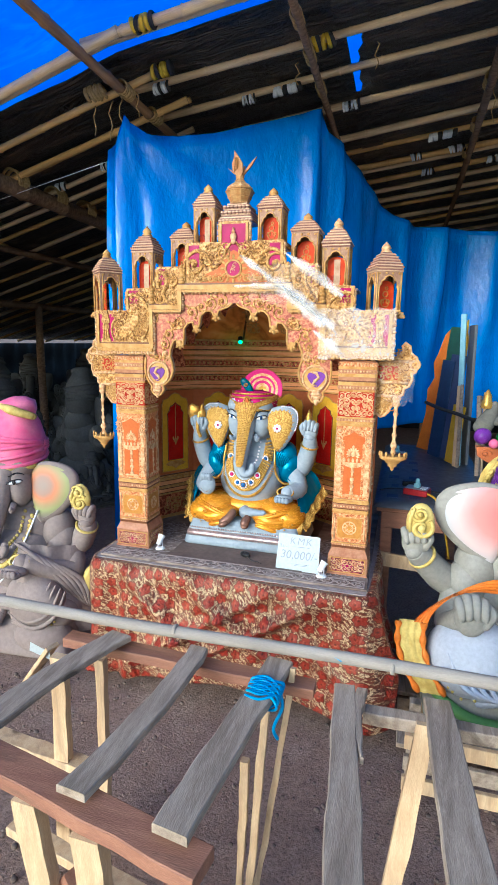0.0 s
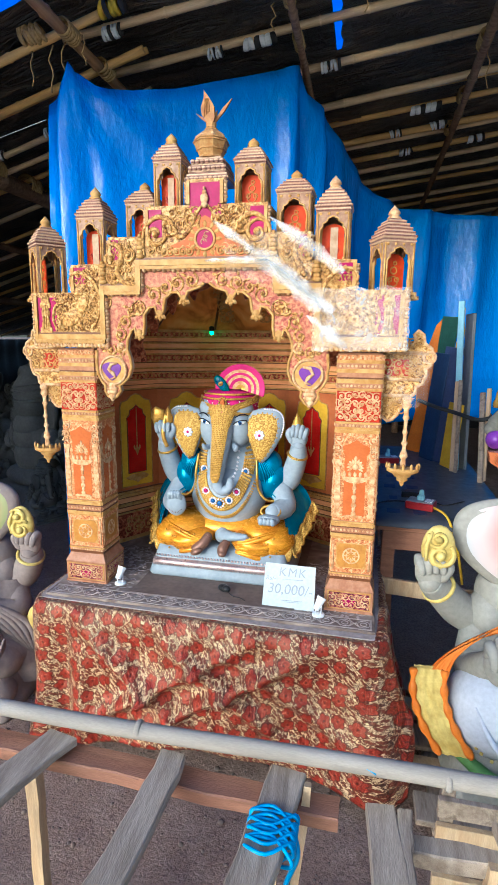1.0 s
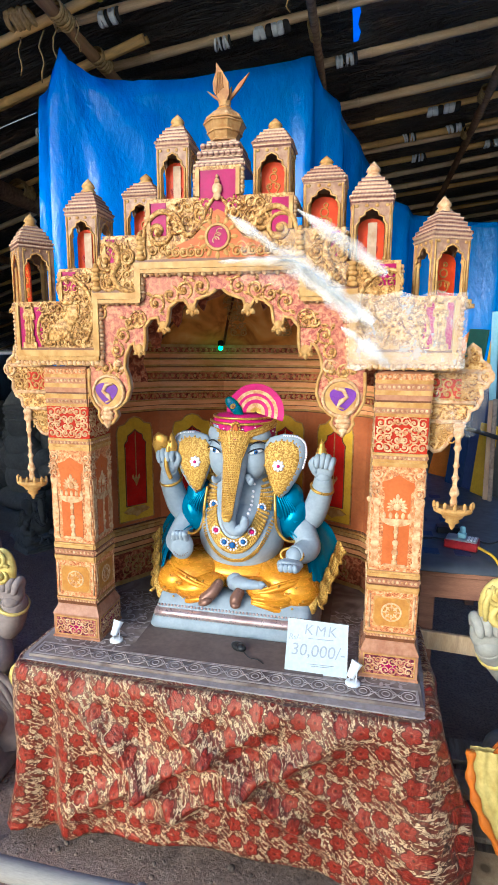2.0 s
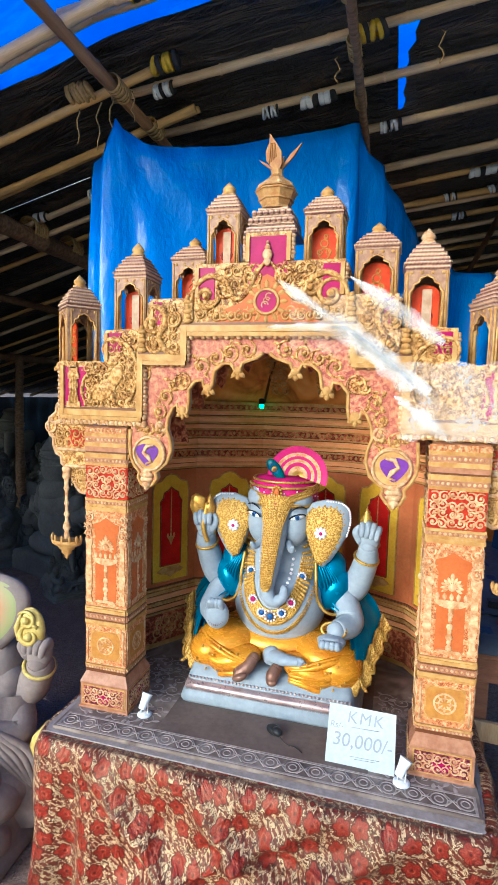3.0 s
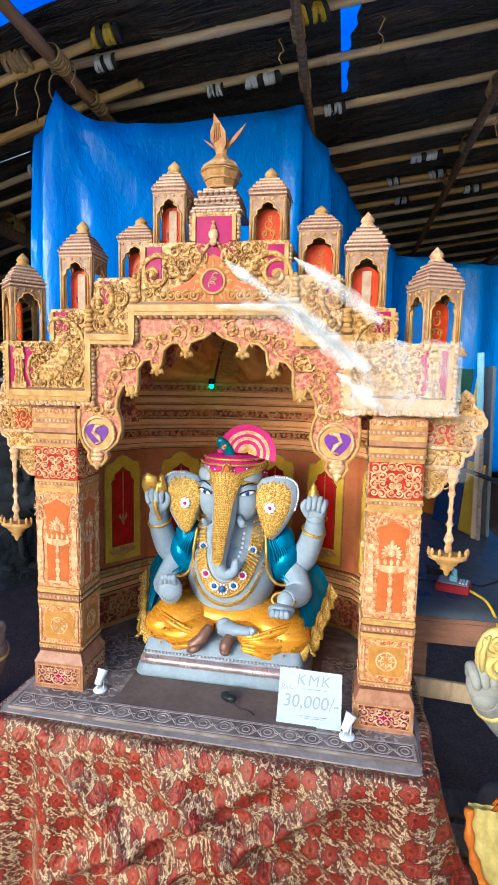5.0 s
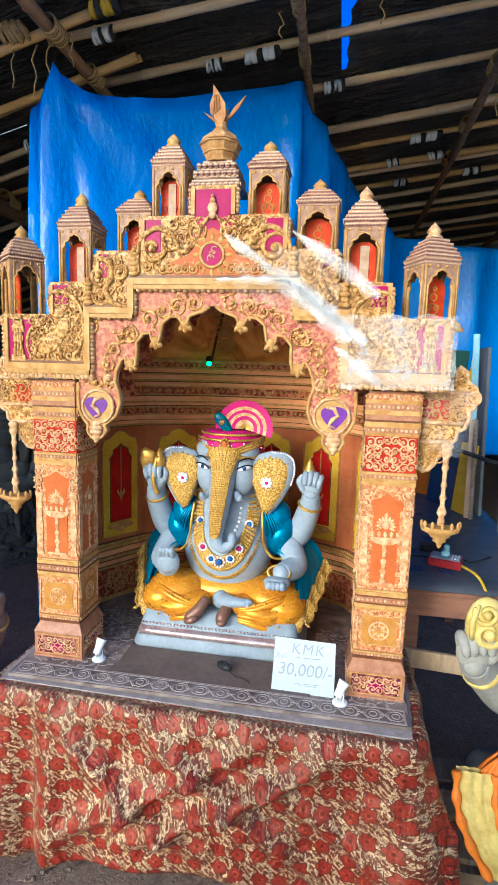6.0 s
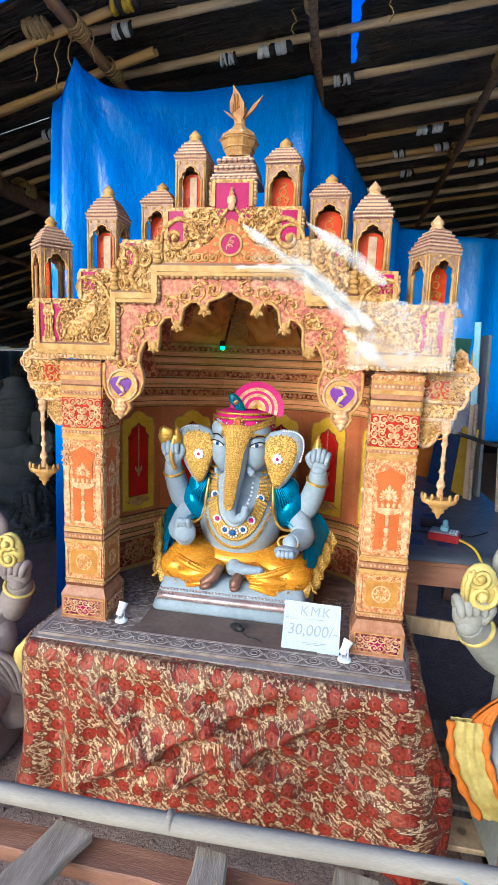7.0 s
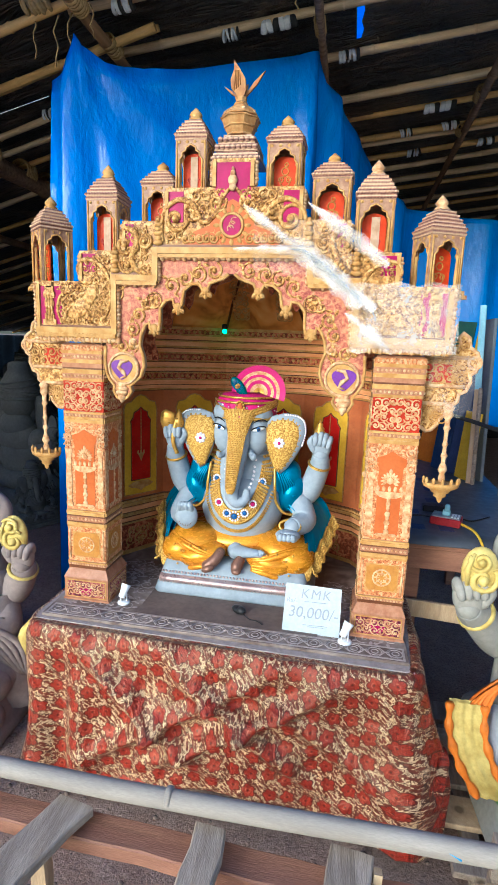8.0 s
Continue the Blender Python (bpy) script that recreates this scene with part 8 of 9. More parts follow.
writing("KMK", 0.01, 0.137, 0.048, 1.2)
writing("Rs/-", -0.075, 0.11, 0.026)
writing("30,000/-", 0.004, 0.07, 0.056, 0.98)
bm = BM()
for u0, u1, v in ((-0.03, 0.055, 0.11), (-0.03, 0.06, 0.028), (-0.015, 0.045, 0.022)):
    line(bm, C, [(u0, v), ((u0 + u1) / 2, v + 0.001), (u1, v + 0.002)], 0.0016, 0, 0.001, n=4)
part("underline", bm, M_INK, card)

# ---- small things on the platform ----
for x, y, rz in ((-0.405, 0.02, 20), (0.457, -0.05, -10)):
    sp = group_thing("spot_lamp", "small white plastic spot lamp on a round foot", "lamp", (x, y, PT + 0.0005), "spot lamps")
    bm = BM()
    turned(bm, (0, 0, 0), [(0.03, 0.0), (0.03, 0.006), (0.024, 0.01), (0.01, 0.012)], 18)
    part("foot", bm, M_WHITEPLAS, sp)
    bm = BM()
    box(bm, (-0.016, -0.007, 0.008), (-0.011, 0.007, 0.055), 0, 0.002)
    box(bm, (0.011, -0.007, 0.008), (0.016, 0.007, 0.055), 0, 0.002)
    part("bracket", bm, M_WHITEPLAS, sp)
    bm = BM()
    turned(bm, (0, 0, 0), [(0.014, -0.03), (0.016, -0.026), (0.017, 0.0), (0.022, 0.03), (0.024, 0.034), (0.02, 0.034), (0.012, 0.01)], 16)
    bmesh.ops.transform(bm, matrix=pose(0, 0, 0.058, -28, 22, 0), verts=bm.verts)
    part("head", bm, M_WHITEPLAS, sp)
    sp.rotation_euler = (0, 0, radians(rz))
    sp.scale = (0.82, 0.82, 0.82)
sc = group_thing("black_clip", "small black plastic cap with a trailing wire on the mat", "cap", (0.05, 0.06, PT + 0.003))
bm = BM()
ball(bm, (0, 0, 0.01), (0.032, 0.02, 0.016), 0, (0, 0, -30), 18, 10)
ball(bm, (0.012, -0.012, 0.014), (0.02, 0.016, 0.014), 0, (0, 0, -30))
part("cap", bm, M_BLACKPLAS, sc)
bm = BM()
tube(bm, smooth_curve([(0.02, -0.02, 0.008), (0.05, -0.05, 0.004), (0.08, -0.055, 0.003), (0.105, -0.075, 0.003)], 5), 0.0018, 5)
part("wire", bm, M_BLACKPLAS, sc)

# clear film wrapped over the arch and doubled at one gable end; nested white ribbons paint its streaks of glare
bm = BM()


def film_layer(u0, u1, v0, v1, y, seed, rag=0.02):
    rows = []
    for j in range(25):
        v = j / 24
        row = []
        for i in range(33):
            u = i / 32
            e = rag * noise.noise((u * 5, v * 5, seed))
            x, z = u0 + (u1 - u0) * u + e, v0 + (v1 - v0) * v + rag * noise.noise((u * 6, v * 6, seed + 4))
            row.append((x, y - 0.012 * abs(noise.noise((x * 7 + z * 5, z * 3 - x * 2, seed + 9))), z))
        rows.append(row)
    grid_faces(bm, rows, False)


def glare_streak(a, b, w, y, seed, bend=0.003):
    (ua, va), (ub, vb) = a, b
    d = Vector((ub - ua, vb - va))
    nrm = Vector((-d.y, d.x)).normalized()
    rows = []
    for i in range(19):
        s = i / 18
        c = Vector(a) + d * s + nrm * bend * math.sin(math.pi * s)
        hw = w * (math.sin(math.pi * (0.03 + s * 0.94)) ** 0.6) * (0.55 + 0.6 * s) * (1 + 0.9 * noise.noise((s * 5, seed, 0)))
        rows.append([(c.x + nrm.x * q * hw, y - 0.003 * (1 - q * q) - 0.006 * noise.noise((s * 9, q * 2, seed)), c.y + nrm.y * q * hw) for q in (-1, -0.5, 0, 0.5, 1)])
    grid_faces(bm, rows, False)


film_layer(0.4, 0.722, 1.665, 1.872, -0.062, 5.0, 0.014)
film = thing("plastic_film", bm, M_FILM, "crumpled clear wrapping film over a gable end, its glare painted white", "plastic film")
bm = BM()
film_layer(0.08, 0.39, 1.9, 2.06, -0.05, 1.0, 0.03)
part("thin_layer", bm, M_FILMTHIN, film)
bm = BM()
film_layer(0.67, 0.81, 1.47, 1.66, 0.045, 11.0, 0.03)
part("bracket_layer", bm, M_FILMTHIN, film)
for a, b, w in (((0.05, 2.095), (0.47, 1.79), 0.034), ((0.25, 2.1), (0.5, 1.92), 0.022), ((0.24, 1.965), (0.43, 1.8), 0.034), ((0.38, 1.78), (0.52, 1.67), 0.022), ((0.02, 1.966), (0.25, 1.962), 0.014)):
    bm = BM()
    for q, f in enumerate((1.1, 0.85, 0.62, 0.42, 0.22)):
        glare_streak(a, b, w * f, -0.086 - 0.004 * q, a[0] * 9)
    part("glare_streak", bm, M_FILMGLARE, film, "white ribbons painted as glare on the film")
# bulb inside the arch
lb = group_thing("led_lamp", "small green-white lamp glowing under the arch", "lamp", (-0.185, 0.69, 1.725))
bm = BM()
ball(bm, (0, 0, 0), 0.011, 0, seg=12, rows=8)
mg, nt, p = nodes_of("green_glow")
p.inputs["Base Color"].default_value = (0.1, 0.6, 0.15, 1)
p.inputs["Emission Color"].default_value = (0.06, 1.0, 0.2, 1)
p.inputs["Emission Strength"].default_value = 5.0
part("bulb", bm, mg, lb, "glowing green bulb")
bm = BM()
turned(bm, (0, 0, 0.0), [(0.012, 0.008), (0.014, 0.014), (0.014, 0.03), (0.006, 0.034)], 12)
part("socket", bm, M_BLACKPLAS, lb)

# ---- side table with covers, boxes and stacked boards ----
tb = group_thing("side_table", "rough wooden table under a slate plastic cover", "table", (1.0, 1.1, 0))
tb.matrix_world = Matrix.Identity(4)
bm = BM()
rows = []
for j in range(30):
    row = []
    for i in range(14):
        x, y = 0.66 + 0.62 * i / 13, 0.37 + 1.75 * j / 29
        z = 0.905 + 0.004 * noise.noise((x * 7, y * 5, 1)) - (0.02 if j == 0 or i == 0 else 0)
        row.append((x, y, z))
    rows.append(row)
grid_faces(bm, rows, False)
cv = part("cover", bm, M_TABLECOVER, tb, "slate-grey plastic cover")
cv.modifiers.new("thick", "SOLIDIFY").thickness = -0.004
bm = BM()
box(bm, (0.675, 0.39, 0.86), (1.27, 2.1, 0.895), 0, 0.003)
part("tabletop", bm, M_WOODRED, tb)
bm = BM()
box(bm, (0.7, 0.395, 0.77), (1.25, 0.425, 0.86), 0, 0.003)
part("apron", bm, M_WOODRED, tb, "reddish timber rail")
for x in (0.7, 1.2):
    for y in (0.4, 2.0):
        bm = BM()
        box(bm, (x, y + 0.012, -0.01), (x + 0.06, y + 0.07, 0.86), 0, 0.004)
        part("leg", bm, M_WOODRED, tb)
bm = BM()
bar(bm, (0.68, 0.385, 0.6), (1.26, 0.385, 0.57), 0.02, 0.075)
part("cross_rail", bm, M_WOODPALE, tb, "pale grey-brown cross board")
bm = BM()
for k in range(5):
    for a, b in ((0.72, 0.78), (0.84, 0.9)):
        rect(bm, Plane((0, 0, 0.909), (1, 0, 0), (0, 1, 0)), a + 0.02 * (k % 2), 0.5 + 0.22 * k, b, 0.56 + 0.22 * k, 0, 0.002)
part("printed_square", bm, M_NAVYBOARD, tb)

for x, y, rz in ((0.88, 0.6, -18), (0.76, 1.55, 10)):
    sb = group_thing("switch_box", "red plastic switch box with grey top and white plug", "switch box", (x, y, 0.9115), "switch boxes")
    sb.rotation_euler = (0, 0, radians(rz))
    bm = BM()
    box(bm, (-0.065, -0.045, 0), (0.065, 0.045, 0.035), 0, 0.004)
    part("case", bm, M_REDPLAS, sb)
    bm = BM()
    box(bm, (-0.06, -0.04, 0.0352), (0.06, 0.04, 0.04), 0, 0.002)
    part("top_plate", bm, M_GREYPLAS, sb)
    bm = BM()
    box(bm, (-0.018, -0.014, 0.04), (0.014, 0.014, 0.062), 0, 0.003)
    turned(bm, (0, 0.0, 0.0), [(0.012, 0.062), (0.011, 0.085), (0.006, 0.09)], 10)
    part("plug", bm, M_SKYBOARD, sb)
    bm = BM()
    for k in range(3):
        box(bm, (0.022 + 0.012 * k, -0.03, 0.04), (0.03 + 0.012 * k, 0.02, 0.044))
    part("switches", bm, M_WHITEPLAS, sb)
bm = BM()
tube(bm, smooth_curve([(0.68, 0.62, 0.914), (0.72, 0.66, 0.914), (0.78, 0.68, 0.914), (0.83, 0.67, 0.916), (0.86, 0.7, 0.92), (0.95, 0.69, 0.916), (1.0, 0.66, 0.914), (1.1, 0.75, 0.914)], 6), 0.004, 6)
thing("cable", bm, M_BLACKPLAS, "thin black cable lying across the table", "cable")
bm = BM()
tube(bm, smooth_curve([(0.93, 0.56, 0.93), (0.97, 0.47, 0.93), (0.99, 0.4, 0.9), (1.02, 0.36, 0.8), (1.05, 0.36, 0.65)], 6), 0.006, 6)
thing("cable", bm, M_TAPEY, "yellow striped cable hanging off the table", "cable")
ad = group_thing("adapter", "black power adapter lying on the table", "adapter", (0.85, 0.78, 0.9115))
bm = BM()
box(bm, (-0.05, -0.025, 0), (0.05, 0.025, 0.03), 0, 0.004)
part("case", bm, M_BLACKPLAS, ad)


def leaning(name, x, y, z0, z1, w, th, mat, label, lean_x=0.0, lean_y=0.0, rz=0.0, notch=False):
    """A board standing on the table and leaning back."""
    bm = BM()
    if notch:
        pts = [(-w / 2, 0), (w / 2, 0), (w / 2, (z1 - z0) * 0.86), (w * 0.2, (z1 - z0) * 0.92), (w * 0.1, z1 - z0), (-w * 0.12, (z1 - z0) * 0.95), (-w * 0.3, (z1 - z0) * 0.8), (-w * 0.45, (z1 - z0) * 0.72), (-w * 0.25, (z1 - z0) * 0.6), (-w / 2, (z1 - z0) * 0.5), (-w * 0.35, (z1 - z0) * 0.3)]
        slab(bm, Plane((0, 0, 0)), pts, -th, 0)
    else:
        box(bm, (-w / 2, 0, 0), (w / 2, th, z1 - z0), 0, min(0.003, th * 0.3))
    return thing(name, bm, mat, label, "board", "stacked boards", m=pose(x + 0.035, y, z0, lean_y, lean_x, rz))


leaning("board", 0.93, 1.95, 0.909, 1.85, 0.16, 0.02, M_ORANGEPAINT, "cut-out orange board with wavy edge leaning on tarpaulin", 5, -4, -35, True)
leaning("board", 1.0, 1.9, 0.909, 1.86, 0.14, 0.015, plain("dark_green_board", (0.03, 0.1, 0.07), (0.02, 0.07, 0.05), 0.6, bump=0.1), "dark green board leaning among others", 4, -4, -50)
leaning("board", 0.975, 1.72, 0.909, 1.62, 0.13, 0.02, M_NAVYBOARD, "dark blue board leaning among others", 4, -3, -55)
leaning("board", 1.03, 1.66, 0.909, 1.66, 0.16, 0.02, plain("slate_blue_board", (0.06, 0.085, 0.17), (0.045, 0.06, 0.13), 0.6, bump=0.1), "slate blue board leaning among others", 4, -3, -60)
leaning("board", 1.08, 1.5, 0.909, 1.32, 0.13, 0.012, M_YELLOW, "low mustard yellow board leaning among others", 3, -3, -60)
leaning("board", 1.075, 1.62, 0.909, 1.9, 0.045, 0.02, M_YELLOW, "tall mustard strip with notched end", 2, -2, -40, True)
leaning("strip", 1.1, 1.4, 0.909, 1.46, 0.03, 0.02, M_WOODPALE, "raw pale wooden strip leaning on boards", -1.0, 0, -30)
leaning("strip", 1.115, 1.37, 0.909, 1.47, 0.02, 0.02, M_WOODGREY, "grey wooden strip leaning on boards", -1.5, 0, -30)
leaning("strip", 1.125, 1.43, 0.909, 1.93, 0.035, 0.02, M_SKYBOARD, "tall pale blue painted strip leaning on boards", -2.5, 0, -20)
leaning("board", 1.165, 1.5, 0.909, 1.86, 0.1, 0.02, M_GREYBOARD, "slate grey board leaning at the back of the table", -3, 0, -75)
leaning("strip", 1.24, 1.2, 0.909, 1.44, 0.022, 0.022, M_WOODPALE, "raw pale wooden strip leaning on boards", -1.5, 0, -30)
leaning("strip", 1.215, 1.16, 0.909, 1.42, 0.026, 0.026, M_WOODGREY, "grey wooden strip leaning on boards", -3.5, 0, -30)
bm = BM()
tube(bm, smooth_curve([(0.93, 1.6, 1.32), (1.02, 1.42, 1.3), (1.12, 1.34, 1.28), (1.2, 1.16, 1.27), (1.27, 1.16, 1.28), (1.3, 1.3, 1.28)], 5), [0.012] * 26, 7)
thing("cloth_tie", bm, M_TAPEB, "dark twisted cloth tied round the stacked boards", "tie")
# toy-like decorations on a red scrolled shelf
sh = group_thing("ornament_stand", "small scrolled orange stand with shiny fruit shapes", "ornament", (1.27, 0.62, 1.2))
sh.matrix_world = Matrix.Identity(4)
bm = BM()
P = Plane((1.27, 0.6, 0))
slab(bm, P, [(-0.11, 1.2), (0.15, 1.2), (0.15, 1.11), (0.05, 1.12), (0, 1.1), (-0.06, 1.125), (-0.1, 1.15)], -0.05, 0)
scroll(bm, P, -0.06, 1.165, 0.03, 1, 0, 0.014, 0.01)
scroll(bm, P, 0.03, 1.16, 0.03, -1, 2, 0.014, 0.01)
part("scrolled_shelf", bm, M_RUST, sh)
for nm, c, r, mt in (("ball", (1.19, 0.63, 1.255), 0.045, M_PURPLE), ("ball", (1.3, 0.6, 1.25), 0.05, plain("shiny_green", (0.04, 0.25, 0.03), (0.03, 0.18, 0.02), 0.15, metal=0.3, bump=0.05)), ("ball", (1.24, 0.58, 1.225), 0.025, M_HOTPINK), ("ball", (1.34, 0.58, 1.215), 0.02, M_HOTPINK)):
    bm = BM()
    ball(bm, c, r, seg=20, rows=12)
    part(nm, bm, mt, sh)
bm = BM()
limb(bm, [(1.2, 0.66, 1.32), (1.22, 0.66, 1.36), (1.24, 0.66, 1.42)], [0.05, 0.04, 0.02])
limb(bm, [(1.24, 0.66, 1.34), (1.3, 0.64, 1.33), (1.34, 0.62, 1.32)], [0.03, 0.025, 0.015])
ball(bm, (1.19, 0.66, 1.3), (0.05, 0.04, 0.04))
part("clay_figure", bm, M_CLAYG, sh, "small grey clay figure")
bm = BM()
turned(bm, (1.2, 0.66, 0), [(0.03, 1.4), (0.032, 1.42), (0.024, 1.44), (0.02, 1.47), (0.004, 1.5)], 8)
part("gilt_crown", bm, M_GOLDSMOOTH, sh)
bm = BM()
tube(bm, [(1.27, 0.6, -0.01), (1.27, 0.6, 1.12)], 0.02, 8)
part("post", bm, M_WOODGREY, sh)

# hanging bulb in the dark
hb = group_thing("hanging_bulb", "unlit milky bulb on a thin wire under the roof", "lamp", (-3.1, 2.0, 2.27))
bm = BM()
turned(bm, (0, 0, 0), [(0.005, -0.075), (0.03, -0.065), (0.038, -0.04), (0.03, -0.012), (0.016, 0.01)], 14)
part("bulb", bm, M_BULB, hb)
bm = BM()
turned(bm, (0, 0, 0), [(0.016, 0.01), (0.018, 0.02), (0.014, 0.055), (0.004, 0.06)], 12)
part("socket", bm, M_WHITEPLAS, hb)
bm = BM()
tube(bm, [(0, 0, 0.05), (0.01, 0, 0.25), (0.0, 0, roof_z(-3.1) - 2.27)], 0.003, 5)
part("wire", bm, M_REDPLAS, hb)

# ---- timber frame in front ----
tf = group_thing("timber_frame", "rough timber trestle of weathered planks on pale posts", "trestle", (0.45, -1.3, 0))
tf.matrix_world = Matrix.Identity(4)


def plank(a, b, w, th, mat, name="plank", label="", bow=0.0, w2=None, seed=0):
    """A sawn plank with uneven edges, a to b along its top face's middle line."""
    rng = random.Random(seed)
    a, b = Vector(a), Vector(b)
    d = (b - a).normalized()
    side = d.cross(Vector((0, 0, 1))).normalized() if abs(d.z) < 0.9 else Vector((1, 0, 0))
    up = side.cross(d)
    bm = BM()
    rings = []
    n = 12
    for i in range(n + 1):
        s = i / n
        ww = (w + ((w2 or w) - w) * s) / 2
        e1, e2 = rng.uniform(-0.003, 0.003), rng.uniform(-0.003, 0.003)
        c = a.lerp(b, s) + side * bow * math.sin(math.pi * s)
        k = 0.003
        rings.append([c + side * u + up * v for u, v in ((-ww + e1, -k), (-ww + e1 + k, 0), (ww + e2 - k, 0), (ww + e2, -k), (ww + e2, -th), (-ww + e1, -th))])
    grid_faces(bm, rings, True, smooth=False)
    return part(name, bm, mat, tf, label)


plank((-0.055, -0.99, 0.8), (-0.17, -1.62, 0.815), 0.075, 0.019, M_WOODGREY, "plank", "", 0.03, 0.085, 1)
plank((0.215, -0.985, 0.8), (0.16, -1.575, 0.815), 0.06, 0.02, M_WOODGREY, "plank", "", -0.015, 0.07, 2)
plank((0.47, -0.98, 0.805), (0.392, -1.6, 0.815), 0.075, 0.022, M_WOODGREY, "plank", "", 0.0, 0.08, 3)
plank((0.66, -0.985, 0.765), (0.742, -1.75, 0.77), 0.06, 0.02, M_WOODGREY, "plank", "", 0.0, 0.085, 4)
plank((0.713, -0.985, 0.764), (0.73, -1.25, 0.766), 0.03, 0.02, M_WOODGREY, "plank", "split grey plank", 0.01, 0.012, 5)
plank((0.915, -0.98, 0.77), (0.965, -1.75, 0.775), 0.07, 0.02, M_WOODGREY, "plank", "", 0.0, 0.1, 6)
plank((-0.25, -1.0, 0.765), (0.58, -1.015, 0.765), 0.06, 0.03, M_WOODRED, "rail", "reddish far rail", 0, None, 7)
plank((-0.6, -1.42, 0.785), (0.47, -1.615, 0.782), 0.075, 0.035, M_WOODRED, "rail", "reddish near rail", 0, None, 8)
plank((0.72, -1.03, 0.735), (1.35, -1.02, 0.74), 0.04, 0.035, M_WOODGREY, "rail", "dark grey rail", 0, None, 9)
for i, (a, b, w, th, mat) in enumerate([((0.04, -1.545, 0.75), (0.09, -1.5, 0.0), 0.06, 0.035, M_WOODPALE), ((0.215, -1.58, 0.748), (0.245, -1.54, 0.0), 0.065, 0.035, M_WOODPALE), ((0.43, -1.6, 0.745), (0.44, -1.58, 0.0), 0.05, 0.045, M_WOODRED), ((-0.2, -1.1, 0.765), (-0.22, -1.1, 0.0), 0.05, 0.03, M_WOODPALE), ((-0.1, -1.03, 0.735), (-0.11, -1.02, 0.0), 0.03, 0.03, M_WOODPALE), ((0.41, -1.13, 0.58), (0.39, -1.12, 0.0), 0.022, 0.022, M_WOODPALE), ((0.46, -1.1, 0.775), (0.43, -1.2, 0.0), 0.02, 0.02, M_WOODPALE), ((0.515, -1.0, 0.8), (0.44, -1.17, 0.05), 0.018, 0.018, M_WOODPALE), ((0.885, -1.03, 0.735), (0.79, -1.12, 0.0), 0.05, 0.03, M_WOODPALE), ((1.2, -1.02, 0.7), (1.19, -1.02, 0.0), 0.05, 0.04, M_WOODPALE)]):
    plank(a, b, w, th, mat, "post" if i < 5 else "stick", "", 0.004, None, 30 + i)
plank((0.12, -1.52, 0.55), (-0.18, -1.4, 0.1), 0.06, 0.03, M_WOODRED, "brace", "reddish diagonal brace", 0, None, 50)
plank((-0.35, -1.2, 0.2), (0.55, -1.35, 0.22), 0.05, 0.03, M_WOODPALE, "stretcher", "pale low stretcher", 0, None, 51)
plank((0.3, -1.5, 0.3), (0.75, -1.4, 0.28), 0.06, 0.03, M_WOODPALE, "stretcher", "pale low stretcher", 0, None, 52)
plank((-0.5, -1.08, 0.4), (-0.05, -1.12, 0.4), 0.06, 0.03, M_WOODPALE, "stretcher", "", 0, None, 53)
# blue twine round the third plank
tw = group_thing("twine_tie", "bright blue plastic twine wound round a plank", "twine", (0.45, -1.13, 0.79))
tw.matrix_world = Matrix.Identity(4)
for k in range(12):
    bm = BM()
    y = -1.095 - 0.0065 * k
    x = 0.458
    q = 0.02 * math.sin(k * 2.1)
    tube(bm, smooth_curve([(x - 0.043, y, 0.785), (x - 0.041, y + q * 0.3, 0.807), (x, y + q, 0.8095 + 0.0012 * (k % 3)), (x + 0.041, y - q, 0.807), (x + 0.043, y - q, 0.785), (x, y, 0.768), (x - 0.043, y, 0.785)], 4), 0.0038, 6)
    part("wrap", bm, M_BLUESTRING, tw)
bm = BM()
tube(bm, smooth_curve([(0.5, -1.12, 0.8), (0.51, -1.13, 0.76), (0.49, -1.14, 0.7), (0.5, -1.13, 0.66)], 5), 0.005, 6)
part("loose_end", bm, M_BLUESTRING, tw)

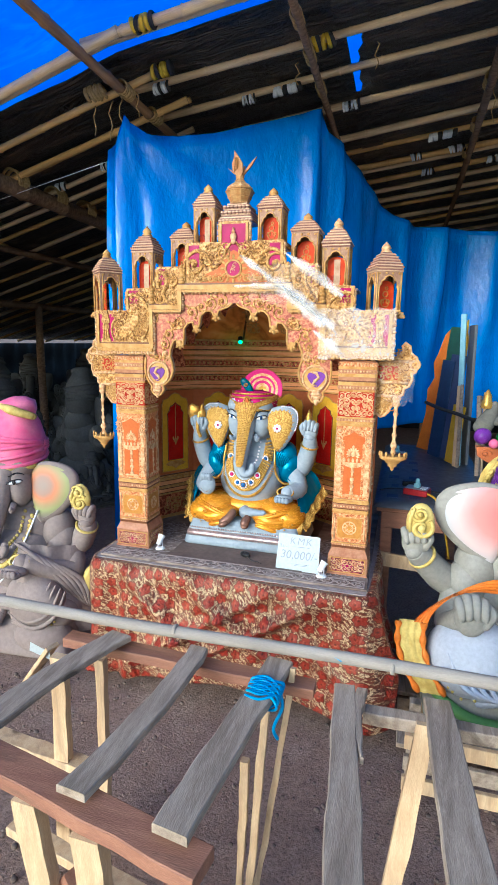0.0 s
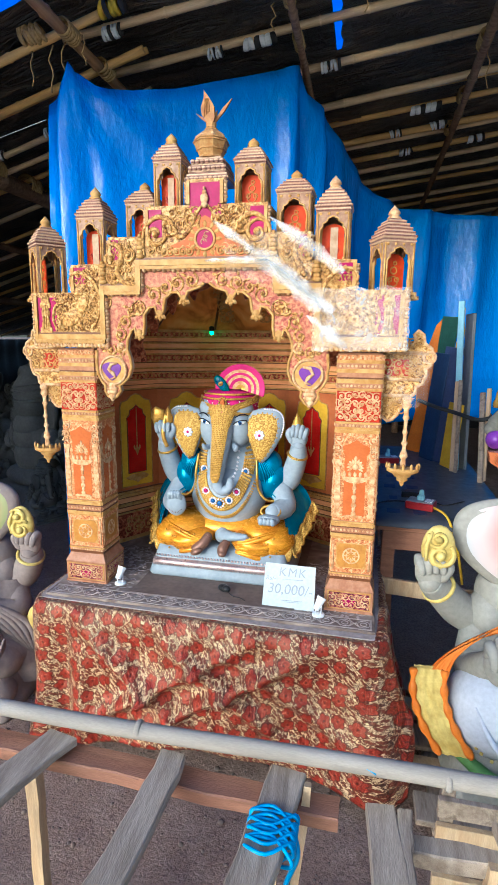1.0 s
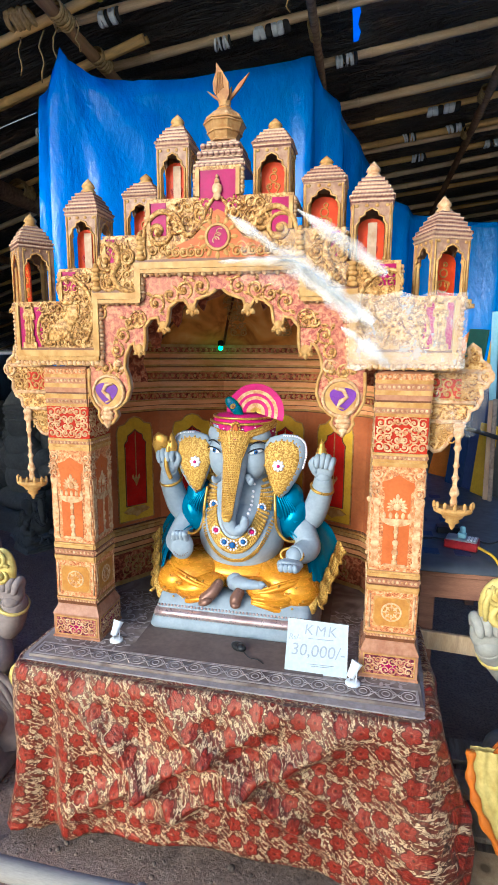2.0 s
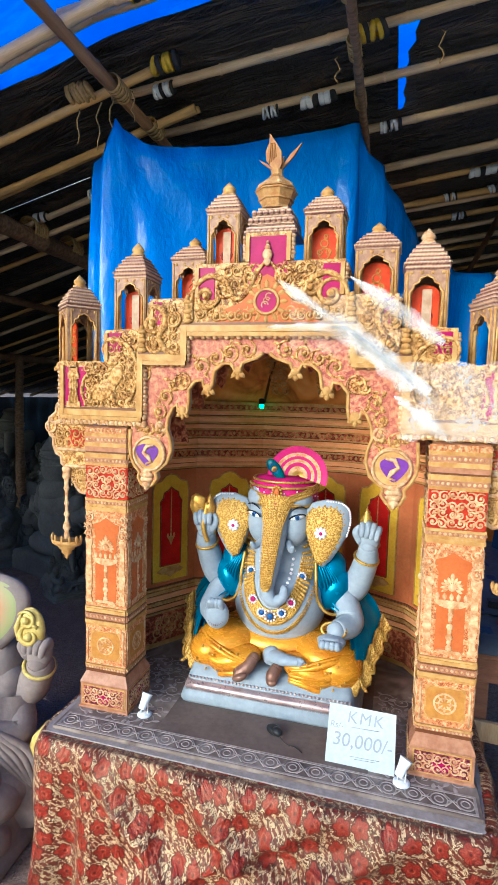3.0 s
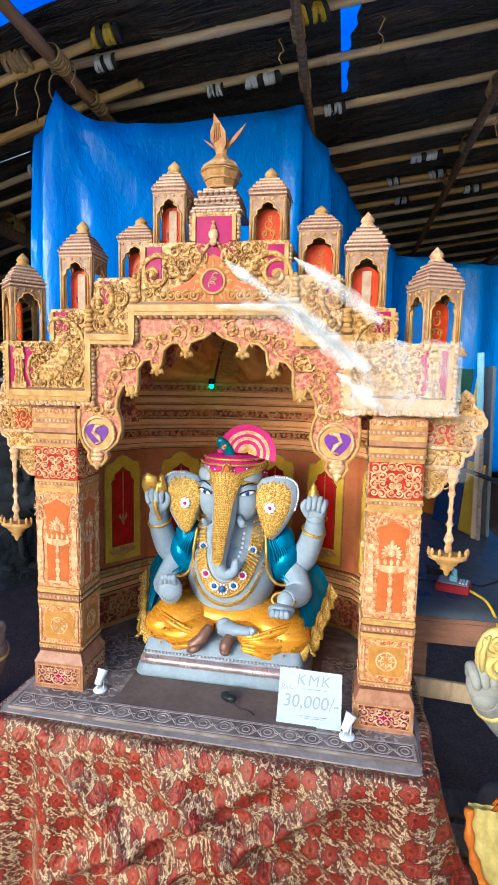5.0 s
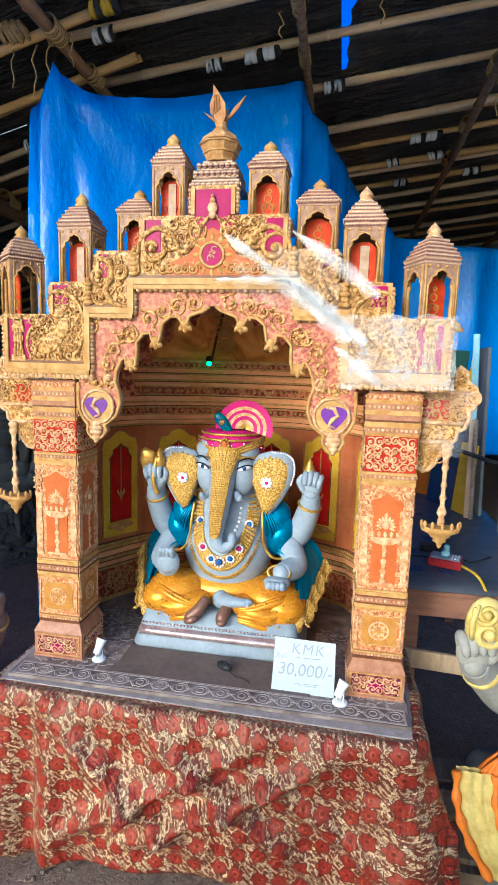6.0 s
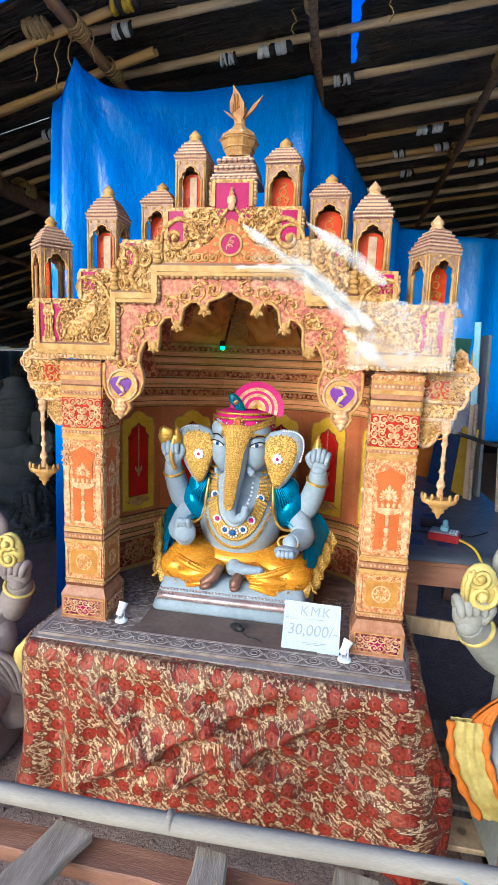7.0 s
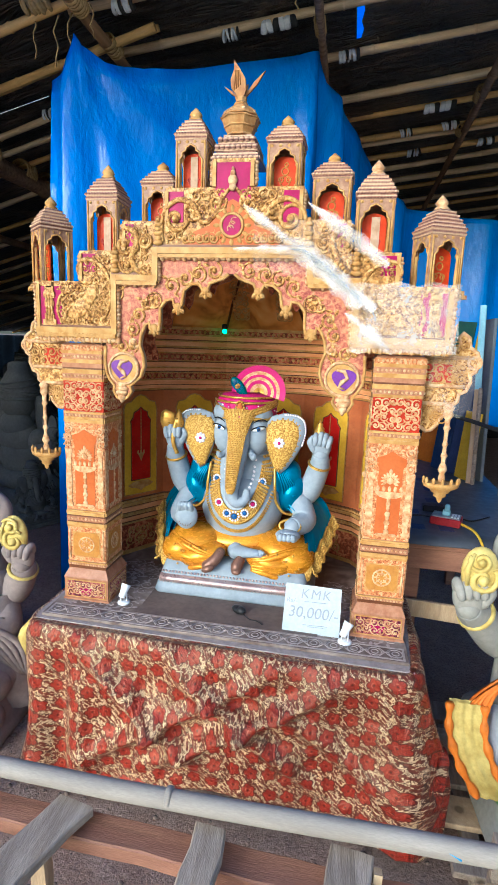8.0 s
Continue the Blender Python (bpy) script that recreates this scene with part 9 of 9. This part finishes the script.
# grey pipe across the planks
pp = group_thing("pipe_rail", "long grey plastic pipe lying across the planks", "pipe", (0, -0.97, 0.83))
pp.matrix_world = Matrix.Identity(4)
bm = BM()
pts = [(-1.5 + 0.25 * k, -0.965 - 0.003 * math.sin(k * 1.3) - 0.006 * k * 0.2, 0.812 + 0.003 * k + 0.004 * math.sin(k * 0.8)) for k in range(15)]
tube(bm, pts, 0.0185, 14)
part("pipe", bm, M_PIPE, pp)
for x in (0.128, 0.79, 1.3, -0.6):
    bm = BM()
    k = (x + 1.5) / 0.25
    z = 0.812 + 0.003 * k
    tube(bm, [(x - 0.006, -0.966 - 0.0012 * k, z), (x, -0.966 - 0.0012 * k, z), (x + 0.006, -0.966 - 0.0012 * k, z)], [0.0188, 0.0205, 0.0188], 14)
    part("joint_ring", bm, M_PIPE, pp)
bm = BM()
tube(bm, [(0.6, -0.984, 0.842), (0.63, -0.987, 0.846), (0.65, -0.99, 0.838)], 0.003, 5)
part("paint_mark", bm, M_BLUESTRING, pp, "turquoise paint mark")

# low pallet under the painted idol
pal = group_thing("pallet", "low pallet of pale and grey boards on earth", "pallet", (1.25, 0, 0))
pal.matrix_world = Matrix.Identity(4)
for i, y in enumerate((-0.3, -0.12, 0.06, 0.24, 0.42)):
    bm = BM()
    box(bm, (0.84, y, 0.035), (1.85, y + 0.13, 0.058), 0, 0.003)
    part("slat", bm, M_WOODPALE if i % 2 else M_WOODGREY, pal)
for x in (0.9, 1.3, 1.75):
    bm = BM()
    box(bm, (x, -0.29, -0.01), (x + 0.06, 0.54, 0.0345), 0, 0.003)
    part("bearer", bm, M_WOODGREY, pal)
# crate of grey slats beside it
cr = group_thing("slatted_crate", "grey slatted crate beside the pallet", "crate", (0.95, -0.62, 0))
cr.matrix_world = Matrix.Identity(4)
for k in range(4):
    bm = BM()
    box(bm, (0.86, -0.55, 0.06 + 0.09 * k), (1.6, -0.53, 0.12 + 0.09 * k), 0, 0.002)
    part("slat", bm, M_WOODGREY if k % 2 else M_WOODPALE, cr)
for x in (0.87, 1.55):
    bm = BM()
    box(bm, (x, -0.528, -0.01), (x + 0.04, -0.49, 0.42), 0, 0.002)
    part("upright", bm, M_WOODGREY, cr)
# offcut and paper on the ground
bm = BM()
bar(bm, (-0.95, -0.42, 0.02), (-0.72, -0.48, 0.32), 0.07, 0.02)
thing("offcut_board", bm, M_WOODPALE, "pale offcut board leaning in front of the clay idol", "board", m=None)
pc = BM()
slab(pc, Plane((-0.78, -0.5, 0.3), (1, 0.2, -0.3), (0.1, -0.2, 1)), [(-0.05, -0.02), (0.05, -0.035), (0.055, 0.01), (-0.04, 0.035)], -0.001, 0)
thing("paper_scrap", pc, M_PAPER, "torn white paper scrap on the offcut board", "paper")
